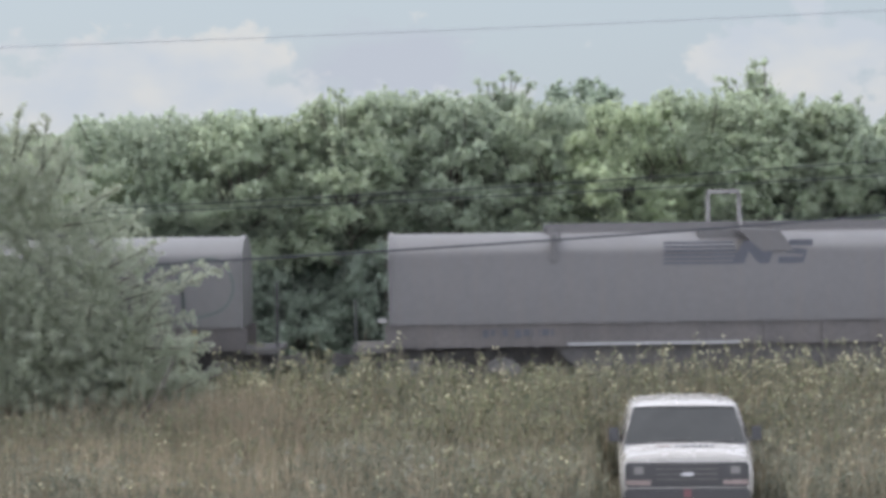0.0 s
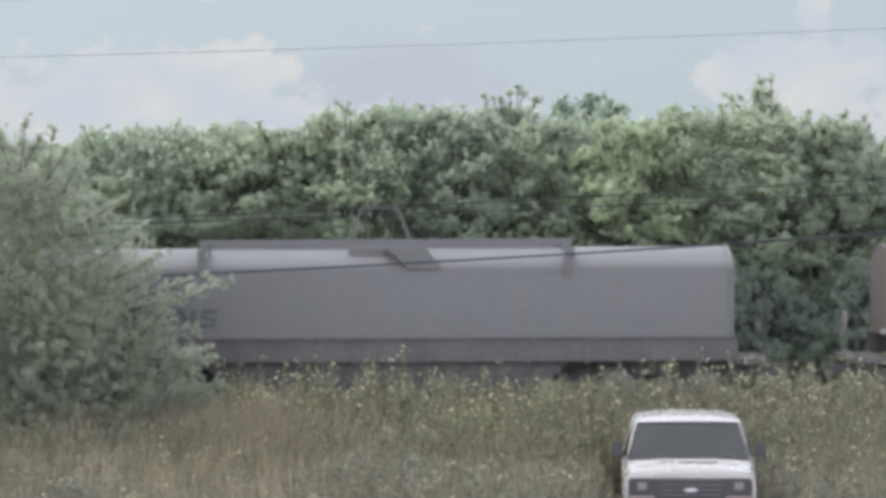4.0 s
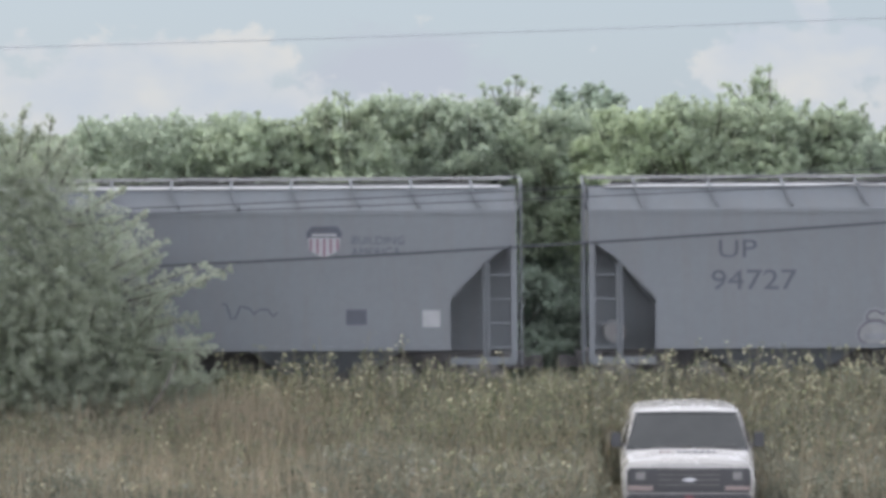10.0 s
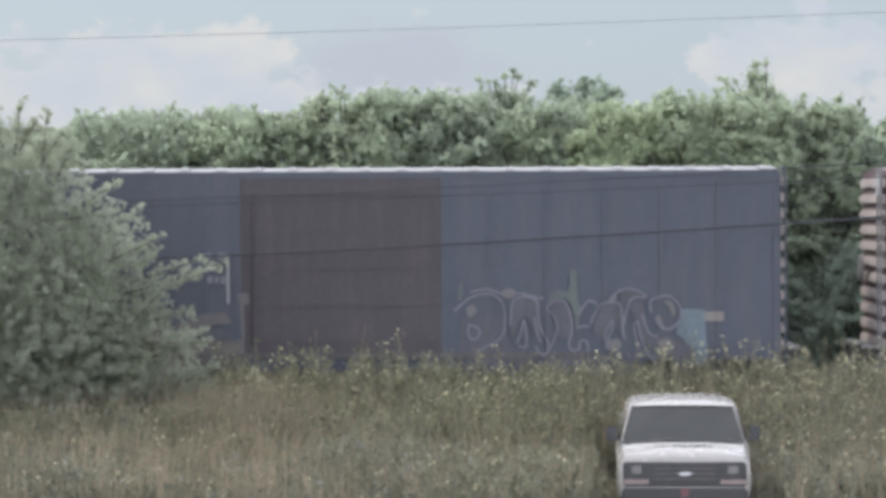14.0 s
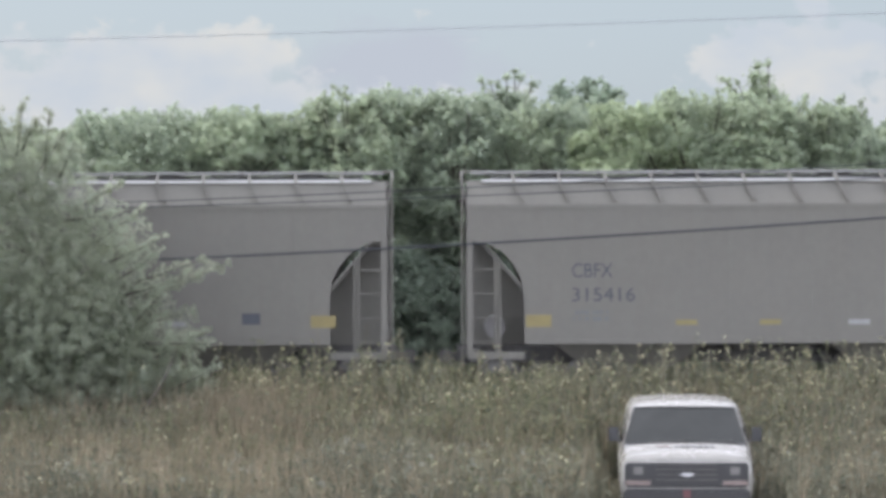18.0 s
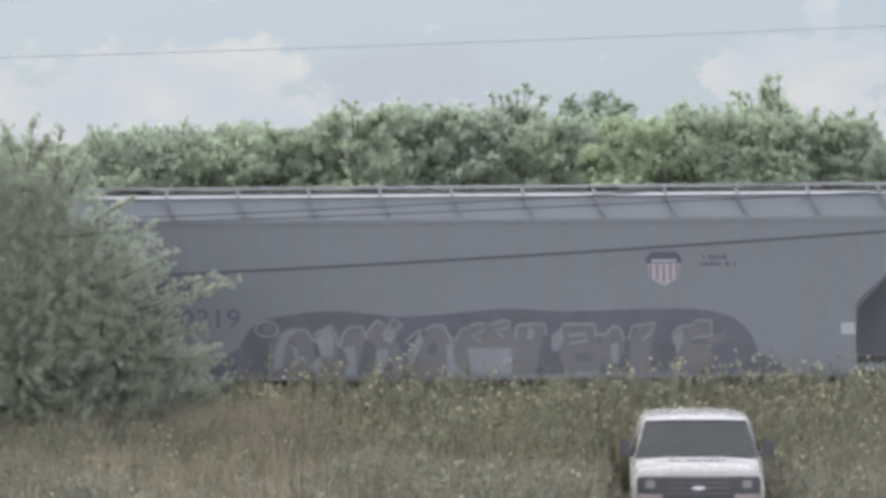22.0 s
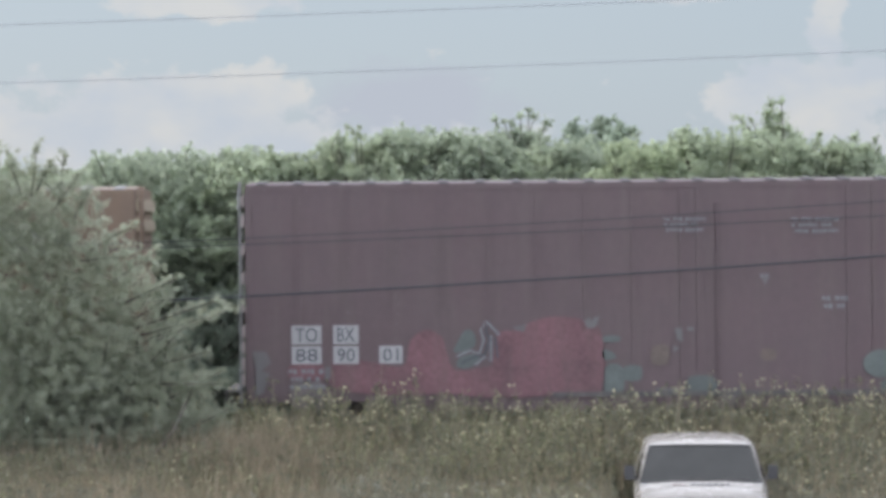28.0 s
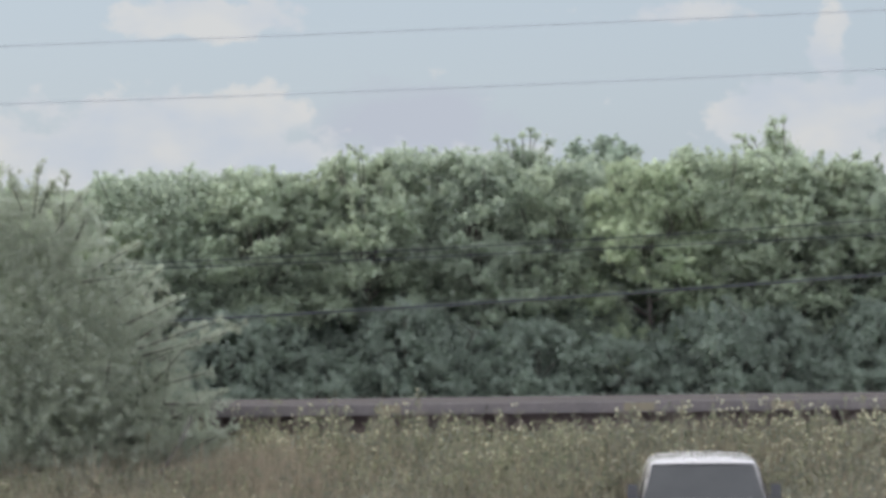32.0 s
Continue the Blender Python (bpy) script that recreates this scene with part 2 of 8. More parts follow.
M_YELLOW = mat("dull_yellow_paint", (0.142, 0.101, 0.072), 0.6, vary=0.07, scale=0.8, grime=0.28, bump=0.06, dirt=(0.155, 0.103, 0.062))
M_NAVYDOOR = mat("navy_black_door", (0.033, 0.038, 0.048), 0.55, vary=0.12, scale=1.0, grime=0.2)
M_BROWNDOOR = mat("dark_brown_door", (0.040, 0.034, 0.037), 0.65, vary=0.15, scale=1.0, grime=0.2)
M_GALV = mat("galvanised_roof", (0.204, 0.201, 0.194), 0.5, metal=0.1, vary=0.12, scale=1.2, grime=0.3)
M_ZINC = mat("bright_zinc", (0.299, 0.299, 0.292), 0.5, metal=0.15, vary=0.1, scale=1.2, grime=0.2)
M_BLACK = mat("underframe_black", (0.065, 0.062, 0.060), 0.8, vary=0.3, grime=0.3)
M_STEEL = mat("worn_steel", (0.155, 0.149, 0.144), 0.6, metal=0.3, vary=0.25)
# pale tone that puts sunlight on the end corrugations into their colour
M_SUNLITEND = mat("sunlit_end_paint", (0.306, 0.265, 0.245), 0.7, vary=0.15, scale=1.0, grime=0.3)
M_WHITE = mat("white_lettering", (0.219, 0.219, 0.217), 0.6, vary=0.1, grime=0.15, bump=0)
M_INK = mat("dark_lettering", (0.043, 0.046, 0.057), 0.6, vary=0.15, grime=0.1, bump=0)
M_FADEDINK = mat("worn_dark_lettering", (0.045, 0.047, 0.053), 0.6, vary=0.2, scale=1.5, grime=0.3, bump=0)
M_BROWNINK = mat("brown_lettering", (0.083, 0.049, 0.041), 0.6, vary=0.15, bump=0)
M_SIGNYEL = mat("safety_yellow", (0.178, 0.144, 0.060), 0.55, vary=0.1, bump=0)
# pale yellow, also painting sunlight onto the yellow cars' end corrugations
M_PALEYELLOW = mat("pale_yellow_and_sunlit_ends", (0.272, 0.231, 0.170), 0.7, vary=0.15, grime=0.3)
M_DECKEDGE = mat("faded_yellow_edge", (0.139, 0.119, 0.077), 0.7, vary=0.15, grime=0.3)
M_DECKSIDE = mat("worn_deck_side", (0.090, 0.079, 0.075), 0.75, vary=0.25, scale=1.5, grime=0.35)
M_SIGNRED = mat("shield_red", (0.170, 0.072, 0.087), 0.55, vary=0.1, bump=0)
M_STRIPE = mat("shield_stripe", (0.135, 0.078, 0.098), 0.6, vary=0.12, bump=0)
M_SIGNBLUE = mat("shield_blue", (0.077, 0.083, 0.129), 0.55, vary=0.1, bump=0)
M_SPRAYBLUE = mat("spray_sky_blue", (0.073, 0.103, 0.131), 0.7, vary=0.25, scale=1.6, grime=0.2, bump=0, dirt=(0.103, 0.134, 0.216))
M_SPRAYTEAL = mat("spray_teal", (0.064, 0.096, 0.100), 0.7, vary=0.2, scale=1.6, bump=0)
M_SPRAYWHITE = mat("spray_white", (0.142, 0.142, 0.140), 0.7, vary=0.12, scale=1.4, grime=0.25, bump=0)
M_SPRAYPALE = mat("spray_pale_blue", (0.128, 0.141, 0.158), 0.7, vary=0.12, scale=1.4, grime=0.2, bump=0)
M_SPRAYPINK = mat("spray_lilac", (0.136, 0.122, 0.150), 0.7, vary=0.15, scale=1.4, bump=0)
M_SPRAYRED = mat("spray_red", (0.118, 0.049, 0.054), 0.7, vary=0.12, scale=1.4, bump=0)
M_SPRAYMAUVE = mat("spray_mauve_shade", (0.054, 0.055, 0.064), 0.7, vary=0.25, scale=1.4, grime=0.25, bump=0)
M_SPRAYLILAC = mat("spray_dull_lilac", (0.105, 0.104, 0.118), 0.7, vary=0.15, scale=1.4, bump=0)
M_FADEDRED = mat("spray_faded_red", (0.100, 0.050, 0.056), 0.7, vary=0.3, scale=1.1, grime=0.3, bump=0)
M_EMBLEMRED = mat("emblem_dull_red", (0.115, 0.064, 0.060), 0.6, vary=0.15, bump=0)
M_EMBLEMPINK = mat("emblem_faded_pink", (0.150, 0.098, 0.084), 0.6, vary=0.15, bump=0)
M_SPRAYGREY = mat("spray_silver", (0.124, 0.128, 0.133), 0.6, vary=0.15, scale=1.4, grime=0.25, bump=0)
M_TAUPE = mat("spray_shadow", (0.085, 0.068, 0.057), 0.7, vary=0.2, scale=1.6, bump=0)
M_SHADE = mat("spray_dull_shade", (0.085, 0.079, 0.072), 0.7, vary=0.25, scale=1.4, grime=0.3, bump=0)
M_SMOKE = mat("spray_smoke_grey", (0.060, 0.060, 0.067), 0.7, vary=0.2, scale=1.6, bump=0)
M_SPRAYCREAM = mat("spray_cream", (0.146, 0.134, 0.121), 0.7, vary=0.15, scale=1.5, grime=0.3, bump=0)
M_GREENGREY = mat("spray_green_grey", (0.072, 0.085, 0.079), 0.7, vary=0.2, scale=1.6, bump=0)
M_SPRAYVIOLET = mat("spray_violet_blue", (0.077, 0.083, 0.109), 0.7, vary=0.15, scale=1.6, bump=0)
M_SPRAYPALETEAL = mat("spray_pale_teal", (0.087, 0.109, 0.121), 0.7, vary=0.15, scale=1.6, bump=0)
M_SILVER = mat("silver_vehicle_paint", (0.167, 0.167, 0.170), 0.3, vary=0.02, bump=0, spec=0.5)
M_PICKUP = mat("pale_silver_paint", (0.149, 0.148, 0.146), 0.3, vary=0.02, bump=0, spec=0.5)
M_CARWHITE = mat("white_vehicle_paint", (0.254, 0.242, 0.222), 0.25, vary=0.02, bump=0, spec=0.5)
M_GLASS = mat("dark_vehicle_glass", (0.026, 0.027, 0.025), 0.12, vary=0.1, bump=0, spec=0.22)
M_TRIM = mat("dark_grey_plastic", (0.030, 0.030, 0.031), 0.6, vary=0.1, bump=0)
M_LAMP = mat("headlamp_glass", (0.110, 0.105, 0.100), 0.15, vary=0.05, bump=0, spec=0.4)
M_CHROME = mat("dull_chrome", (0.309, 0.309, 0.309), 0.3, metal=0.8, vary=0.05, bump=0)
M_TYRE = mat("rubber", (0.016, 0.016, 0.016), 0.85, vary=0.2)
M_AMBER = mat("amber_lens", (0.175, 0.134, 0.123), 0.3, vary=0.05, bump=0)
M_CABLE = mat("black_cable", (0.035, 0.037, 0.042), 0.6, vary=0.1, bump=0, spec=0.2)
M_WIRE = mat("weathered_wire", (0.20, 0.21, 0.23), 0.5, vary=0.1, bump=0)


# ---- mesh tools ----
class Shape:
    """Collects vertices and faces of one mesh."""

    def __init__(self):
        self.v, self.f = [], []

    def add(self, vs, fs):
        n = len(self.v)
        self.v += [tuple(p) for p in vs]
        self.f += [tuple(i + n for i in q) for q in fs]
        return self

    def box(self, x0, x1, y0, y1, z0, z1, c=0.0):
        """A box; c bevels its edges."""
        if c <= 0:
            return self.add([(x, y, z) for x in (x0, x1) for y in (y0, y1) for z in (z0, z1)],
                            [(0, 1, 3, 2), (4, 6, 7, 5), (0, 4, 5, 1), (2, 3, 7, 6), (0, 2, 6, 4), (1, 5, 7, 3)])
        bm = bmesh.new()
        bmesh.ops.create_cube(bm, size=1)
        for p in bm.verts:
            p.co = ((x0 + x1) / 2 + p.co.x * (x1 - x0), (y0 + y1) / 2 + p.co.y * (y1 - y0), (z0 + z1) / 2 + p.co.z * (z1 - z0))
        bmesh.ops.bevel(bm, geom=bm.edges[:], offset=c, segments=2, affect="EDGES")
        bm.verts.index_update()
        self.add([p.co for p in bm.verts], [[q.index for q in f.verts] for f in bm.faces])
        bm.free()
        return self

    def tube(self, a, b, r, n=6, r2=None):
        a, b = Vector(a), Vector(b)
        d = (b - a).normalized()
        s = d.orthogonal().normalized()
        t = d.cross(s)
        r2 = r if r2 is None else r2
        vs = [a + (s * math.cos(k) + t * math.sin(k)) * r for k in (2 * math.pi * i / n for i in range(n))]
        vs += [b + (s * math.cos(k) + t * math.sin(k)) * r2 for k in (2 * math.pi * i / n for i in range(n))]
        fs = [(i, (i + 1) % n, n + (i + 1) % n, n + i) for i in range(n)] + [tuple(range(n))[::-1], tuple(range(n, 2 * n))]
        return self.add(vs, fs)

    def cable(self, pts, r, n=6):
        """One unbroken tube through points that run along x."""
        k = len(pts)
        vs = [(x, y + r * math.cos(2 * math.pi * i / n), z + r * math.sin(2 * math.pi * i / n)) for x, y, z in pts for i in range(n)]
        return self.add(vs, [(j * n + i, j * n + (i + 1) % n, (j + 1) * n + (i + 1) % n, (j + 1) * n + i) for j in range(k - 1) for i in range(n)])

    def path(self, pts, r, n=6):
        for a, b in zip(pts, pts[1:]):
            self.tube(a, b, r, n)
        return self

    def along_x(self, prof, x0, x1, dx0=None, dx1=None):
        """A closed (y, z) outline drawn out from x0 to x1."""
        n = len(prof)
        vs = [(x0, y, z) for y, z in prof] + [(x1, y, z) for y, z in prof]
        fs = [(i, (i + 1) % n, n + (i + 1) % n, n + i) for i in range(n)] + [tuple(range(n))[::-1], tuple(range(n, 2 * n))]
        return self.add(vs, fs)

    def plate(self, prof, y0, y1):
        """A closed (x, z) outline drawn out from y0 to y1."""
        n = len(prof)
        vs = [(x, y0, z) for x, z in prof] + [(x, y1, z) for x, z in prof]
        fs = [(i, (i + 1) % n, n + (i + 1) % n, n + i) for i in range(n)] + [tuple(range(n))[::-1], tuple(range(n, 2 * n))]
        return self.add(vs, fs)

    def mesh(self, name, material, smooth=False):
        me = bpy.data.meshes.new(name)
        me.from_pydata(self.v, [], self.f)
        me.materials.append(material)
        bm = bmesh.new()
        bm.from_mesh(me)
        bmesh.ops.recalc_face_normals(bm, faces=bm.faces[:])
        bm.to_mesh(me)
        bm.free()
        if smooth:
            for p in me.polygons:
                p.use_smooth = True
            me.set_sharp_from_angle(angle=radians(35))
        return me


def part(name, shape, material, parent=None, label="", smooth=False, m=None):
    data = shape.mesh(name, material, smooth) if isinstance(shape, Shape) else shape
    ob = new(name, data)
    if parent is not None:
        ob.parent = parent
    if m is not None:
        ob.matrix_basis = m
    if label:
        ob["label"] = label
    return ob


def thing(name, label, category, m=None, group="", kind=""):
    ob = new(name)
    ob.empty_display_size = 0.3
    if m is not None:
        ob.matrix_basis = m
    return tagged(ob, label, category, group, kind)


def lettering(body, x0, x1, z0, z1, y, material, parent, name="lettering", offset=0.0, shear=0.0, label="", depth=0.002):
    """Raised paint in the built-in letters, fitted to a box on a side that faces -y."""
    cu = bpy.data.curves.new("letters", "FONT")
    cu.body, cu.offset, cu.shear, cu.extrude = body, offset, shear, depth
    cu.resolution_u = 3
    tmp = bpy.data.objects.new("letters", cu)
    me = bpy.data.meshes.new_from_object(tmp)
    bpy.data.objects.remove(tmp)
    co = np.empty(len(me.vertices) * 3)
    me.vertices.foreach_get("co", co)
    co = co.reshape(-1, 3)
    lo, hi = co.min(0), co.max(0)
    outv = np.empty_like(co)
    outv[:, 0] = x0 + (co[:, 0] - lo[0]) / (hi[0] - lo[0]) * (x1 - x0)
    outv[:, 2] = z0 + (co[:, 1] - lo[1]) / (hi[1] - lo[1]) * (z1 - z0)
    outv[:, 1] = y - co[:, 2]
    # one part for each letter: pieces that share vertices, a dot together with its stem
    root = list(range(len(co)))

    def find(i):
        while root[i] != i:
            root[i] = root[root[i]]
            i = root[i]
        return i

    for e in me.edges:
        root[find(e.vertices[0])] = find(e.vertices[1])
    pieces = {}
    for i in range(len(co)):
        pieces.setdefault(find(i), []).append(i)
    letters = []
    for ids in sorted(pieces.values(), key=lambda q: outv[q, 0].min()):
        a, b = outv[ids, 0].min(), outv[ids, 0].max()
        if letters and min(b, letters[-1][1]) - max(a, letters[-1][0]) > 0.5 * min(b - a, letters[-1][1] - letters[-1][0]):
            letters[-1] = (min(a, letters[-1][0]), max(b, letters[-1][1]), letters[-1][2] | set(ids))
        else:
            letters.append((a, b, set(ids)))
    faces = [tuple(p.vertices) for p in me.polygons]
    bpy.data.meshes.remove(me)
    for a, b, ids in letters:
        order = {v: k for k, v in enumerate(sorted(ids))}
        part(name, Shape().add(outv[sorted(ids)].tolist(), [[order[v] for v in f] for f in faces if f[0] in order]), material, parent, label)


def panel(x0, x1, z0, z1, y, material, parent, name="panel", label="", t=0.004):
    return part(name, Shape().box(x0, x1, y - t, y + t, z0, z1), material, parent, label)


def bars(x0, x1, z0, z1, y, material, parent, rows=2, seed=0, name="stencil"):
    """Small stencils too fine to read: rows of short plain bars."""
    r = random.Random(seed)
    h = (z1 - z0) / (rows * 1.5)
    for i in range(rows):
        z = z1 - i * h * 1.5
        a = x0 + r.uniform(0, 0.1) * (x1 - x0)
        b = x1 - r.uniform(0, 0.2) * (x1 - x0)
        while a < b - 0.03:
            w = min(h * r.uniform(0.45, 1.0), b - a)
            part(name, Shape().box(a, a + w, y - 0.003, y + 0.003, z - h * r.uniform(0.75, 1.0), z), material, parent)
            a += w + h * (0.25 if r.random() < 0.8 else 0.9)


def ring(cx, cz, rx, rz, w, y, s, k=18, a0=0, a1=2 * math.pi, wob=0.0, ph=0.0, t=0.003):
    """A stroke of width w round an oval."""
    pts = []
    for i in range(k + 1):
        a = a0 + (a1 - a0) * i / k
        g = 1 + wob * math.sin(3 * a + ph)
        pts.append((cx + rx * g * math.cos(a), cz + rz * g * math.sin(a)))
    stroke(pts, w, y, s, t)


def stroke(pts, w, y, s, t=0.003, closed=False):
    """A sprayed line of even width through (x, z) points."""
    n = len(pts)
    lft, rgt = [], []
    for i, (x, z) in enumerate(pts):
        ax, az = pts[i - 1 if closed else max(0, i - 1)]
        bx, bz = pts[(i + 1) % n if closed else min(n - 1, i + 1)]
        d = math.hypot(bx - ax, bz - az) or 1
        nx, nz = -(bz - az) / d * w / 2, (bx - ax) / d * w / 2
        lft.append((x + nx, y - t, z + nz))
        rgt.append((x - nx, y - t, z - nz))
    s.add(lft + rgt, [(i, (i + 1) % n, n + (i + 1) % n, n + i) for i in range(n if closed else n - 1)])


def blob(cx, cz, rx, rz, y, s, k=22, wob=0.1, ph=0.0, t=0.003, sq=1.0):
    pts = []
    for i in range(k):
        a = 2 * math.pi * i / k
        g = 1 + wob * math.sin(3 * a + ph) + wob * 0.6 * math.sin(5 * a + ph * 2)
        c, d = math.cos(a), math.sin(a)
        pts.append((cx + rx * g * math.copysign(abs(c) ** sq, c), y - t, cz + rz * g * math.copysign(abs(d) ** sq, d)))
    s.add(pts, [tuple(range(k))])


def bubbles(x0, x1, z0, z1, n, y, fill, line, parent, seed=0, inner=True, width=0.05, back=None, sq=0.7):
    """A sprayed piece of n swollen letters, each with its outline and a few inner strokes."""
    r = random.Random(seed)
    w = (x1 - x0) / n
    for i in range(n):
        f, o = Shape(), Shape()
        cx = x0 + w * (i + 0.5)
        rx = w * r.uniform(0.46, 0.62)
        rz = (z1 - z0) / 2 * r.uniform(0.8, 1.05)
        cz = (z0 + z1) / 2 + r.uniform(-0.08, 0.08) * (z1 - z0)
        ph = r.uniform(0, 6)
        yy = y - 0.004 - 0.0015 * (i % 3)
        if back:
            s = Shape()
            blob(cx, cz + 0.05, rx * 1.25, rz * 1.15, y, s, ph=ph, wob=0.12, sq=sq, t=0.003 + 0.0004 * i)
            part("spray_backing", s, back, parent)
        blob(cx, cz, rx, rz, yy, f, ph=ph, wob=0.11, sq=sq)
        pts = []
        for j in range(25):
            t = 2 * math.pi * j / 24
            g = 1 + 0.11 * math.sin(3 * t + ph) + 0.066 * math.sin(5 * t + ph * 2)
            c, d = math.cos(t), math.sin(t)
            pts.append((cx + rx * g * math.copysign(abs(c) ** sq, c), cz + rz * g * math.copysign(abs(d) ** sq, d)))
        stroke(pts, width, y - 0.009, o)
        if inner:
            for j in range(r.choice((1, 2, 3))):
                a0 = r.uniform(0, 6)
                ring(cx + r.uniform(-.25, .25) * rx, cz + r.uniform(-.45, .45) * rz, rx * r.uniform(.2, .45), rz * r.uniform(.2, .4), width * 0.8, y - 0.009 - 0.0005 * j, o, k=10, a0=a0, a1=a0 + r.uniform(2, 5))
        lt = part("spray_letter", f, fill, parent)
        part("spray_outline", o, line, lt)


def rounded(pts, n=4):
    """A closed outline passed smoothly through its corners."""
    out, k = [], len(pts)
    for i in range(k):
        p0, p1, p2, p3 = (Vector(pts[(i + j - 1) % k]) for j in range(4))
        for j in range(n):
            t = j / n
            q = 0.5 * (2 * p1 + (p2 - p0) * t + (2 * p0 - 5 * p1 + 4 * p2 - p3) * t * t + (3 * p1 - p0 - 3 * p2 + p3) * t ** 3)
            out.append((q.x, q.y))
    return out


def sprayed(outlines, o, y, fill, line, parent, width=0.05, soft=True, halo=None, halo_width=0.12, depth=0.0):
    """Hand-drawn letters: each a filled outline, its rim and at times a wider pale rim behind."""
    for i, pts in enumerate(outlines):
        q = [(o + px, pz) for px, pz in (rounded(pts) if soft else pts)]
        yy = y - depth - 0.004 * (i % 2)
        f, r = Shape(), Shape()
        f.add([(px, yy - 0.006, pz) for px, pz in q], [tuple(range(len(q)))])
        lt = part("spray_letter", f, fill, parent)
        if line:
            stroke(q, width, yy - 0.008, r, closed=True)
            part("spray_outline", r, line, lt)
        if halo:
            h = Shape()
            stroke(q, halo_width, yy - 0.001, h, closed=True)
            part("spray_halo", h, halo, lt)


def fat_strokes(lines, o, y, fill, line, parent, body=0.22, width=0.05):
    """Letters of thick straight strokes with a rim."""
    for i, groups in enumerate(lines):
        f, r = Shape(), Shape()
        for m, pts in enumerate(groups):
            q = [(o + px, pz) for px, pz in pts]
            stroke(q, body + width * 2, y - 0.004 - 0.0004 * m - 0.001 * (i % 2), r)
            stroke(q, body, y - 0.008 - 0.0004 * m - 0.001 * (i % 2), f)
        lt = part("spray_letter", f, fill, parent)
        part("spray_outline", r, line, lt)


def curved(pts, n=4):
    """A smooth open line through points."""
    p = [pts[0]] + list(pts) + [pts[-1]]
    out = [tuple(0.5 * (2 * b[k] + (c[k] - a[k]) * u + (2 * a[k] - 5 * b[k] + 4 * c[k] - d[k]) * u * u + (3 * b[k] - a[k] - 3 * c[k] + d[k]) * u ** 3) for k in (0, 1))
           for a, b, c, d in zip(p, p[1:], p[2:], p[3:]) for u in (i / n for i in range(n))]
    return out + [tuple(pts[-1])]


def sprayed_lines(lines, o, y, material, parent, width=0.05):
    for i, pts in enumerate(lines):
        s = Shape()
        stroke([(o + px, pz) for px, pz in pts], width, y - 0.0006 * i, s)
        part("spray_line", s, material, parent)


# ---- ground, track and road ----
TRACK_Y, RAIL_Z = 58.6, 1.12


def ground_z(x, y):
    """Flat field, a rise to the track bed, a shallow ditch behind it."""
    if y < 49:
        z = 0.0
    elif y < 55.4:
        k = (y - 49) / 6.4
        z = 0.72 * k * k * (3 - 2 * k)
    elif y < 61.8:
        z = 0.72
    elif y < 64:
        z = 0.72 - 0.5 * (y - 61.8) / 2.2
    else:
        z = 0.22
    if 42.6 < y < 57 or y > 61:
        z += 0.05 * noise.noise((x * 0.35, y * 0.35, 0)) * min(1, max(0, (y - 42.6) / 2))
    return z


def build_ground():
    xs = sorted(set([-3000, -1500, -700, -350, -200, -120, -80, -50, -35] + [i * 0.8 for i in range(-32, 33)] + [35, 50, 80, 120, 200, 350, 700, 1500, 3000]))
    ys = sorted(set([-2000, -600, -200, -80, -30, -10, 0, 10, 20, 30, 33.9, 42.6, 49, 55.4, 61.8, 64, 68, 72, 78, 86, 100, 140, 220, 400, 900, 2000, 4000] + [43 + 0.8 * i for i in range(26)]))
    s = Shape()
    vs = [(x, y, ground_z(x, y)) for y in ys for x in xs]
    w = len(xs)
    s.add(vs, [(j * w + i, j * w + i + 1, (j + 1) * w + i + 1, (j + 1) * w + i) for j in range(len(ys) - 1) for i in range(w - 1)])
    tagged(part("ground", s, M_GROUND, smooth=True), "dry weedy field soil rising to the track", "ground", kind="structure")
    road = part("road", Shape().box(-400, 400, 34, 42.4, -0.1, 0.03), M_ASPHALT)
    tagged(road, "grey asphalt road beside the weed field", "road", kind="structure")
    pad = part("gravel_verge", Shape().box(1.6, 16, 42.4, 46.2, -0.1, 0.035), M_GRAVEL)
    tagged(pad, "pale gravel verge beside the road", "verge", kind="structure")
    bed = Shape().along_x([(55.6, 0.62), (56.6, 0.94), (60.6, 0.94), (61.6, 0.62)], -420, 420)
    tagged(part("track_bed", bed, M_BALLAST), "grey crushed stone track bed", "track bed", kind="structure")
    track = thing("railway_track", "brown steel rails on dark timber ties", "track", kind="structure")
    for yy in (TRACK_Y - 0.75, TRACK_Y + 0.75):
        prof = [(yy - 0.07, 0.965), (yy + 0.07, 0.965), (yy + 0.012, 1.0), (yy + 0.012, 1.07), (yy + 0.036, 1.08), (yy + 0.036, RAIL_Z), (yy - 0.036, RAIL_Z), (yy - 0.036, 1.08), (yy - 0.012, 1.07), (yy - 0.012, 1.0)]
        part("rail", Shape().along_x(prof, -420, 420), M_RAIL, track)
    tie = Shape().box(-0.11, 0.11, -1.3, 1.3, 0.8, 0.965).mesh("tie", M_TIE)
    for i in range(-50, 51):
        part("tie", tie, M_TIE, track, m=Matrix.Translation((i * 0.55, TRACK_Y, 0)))


build_ground()


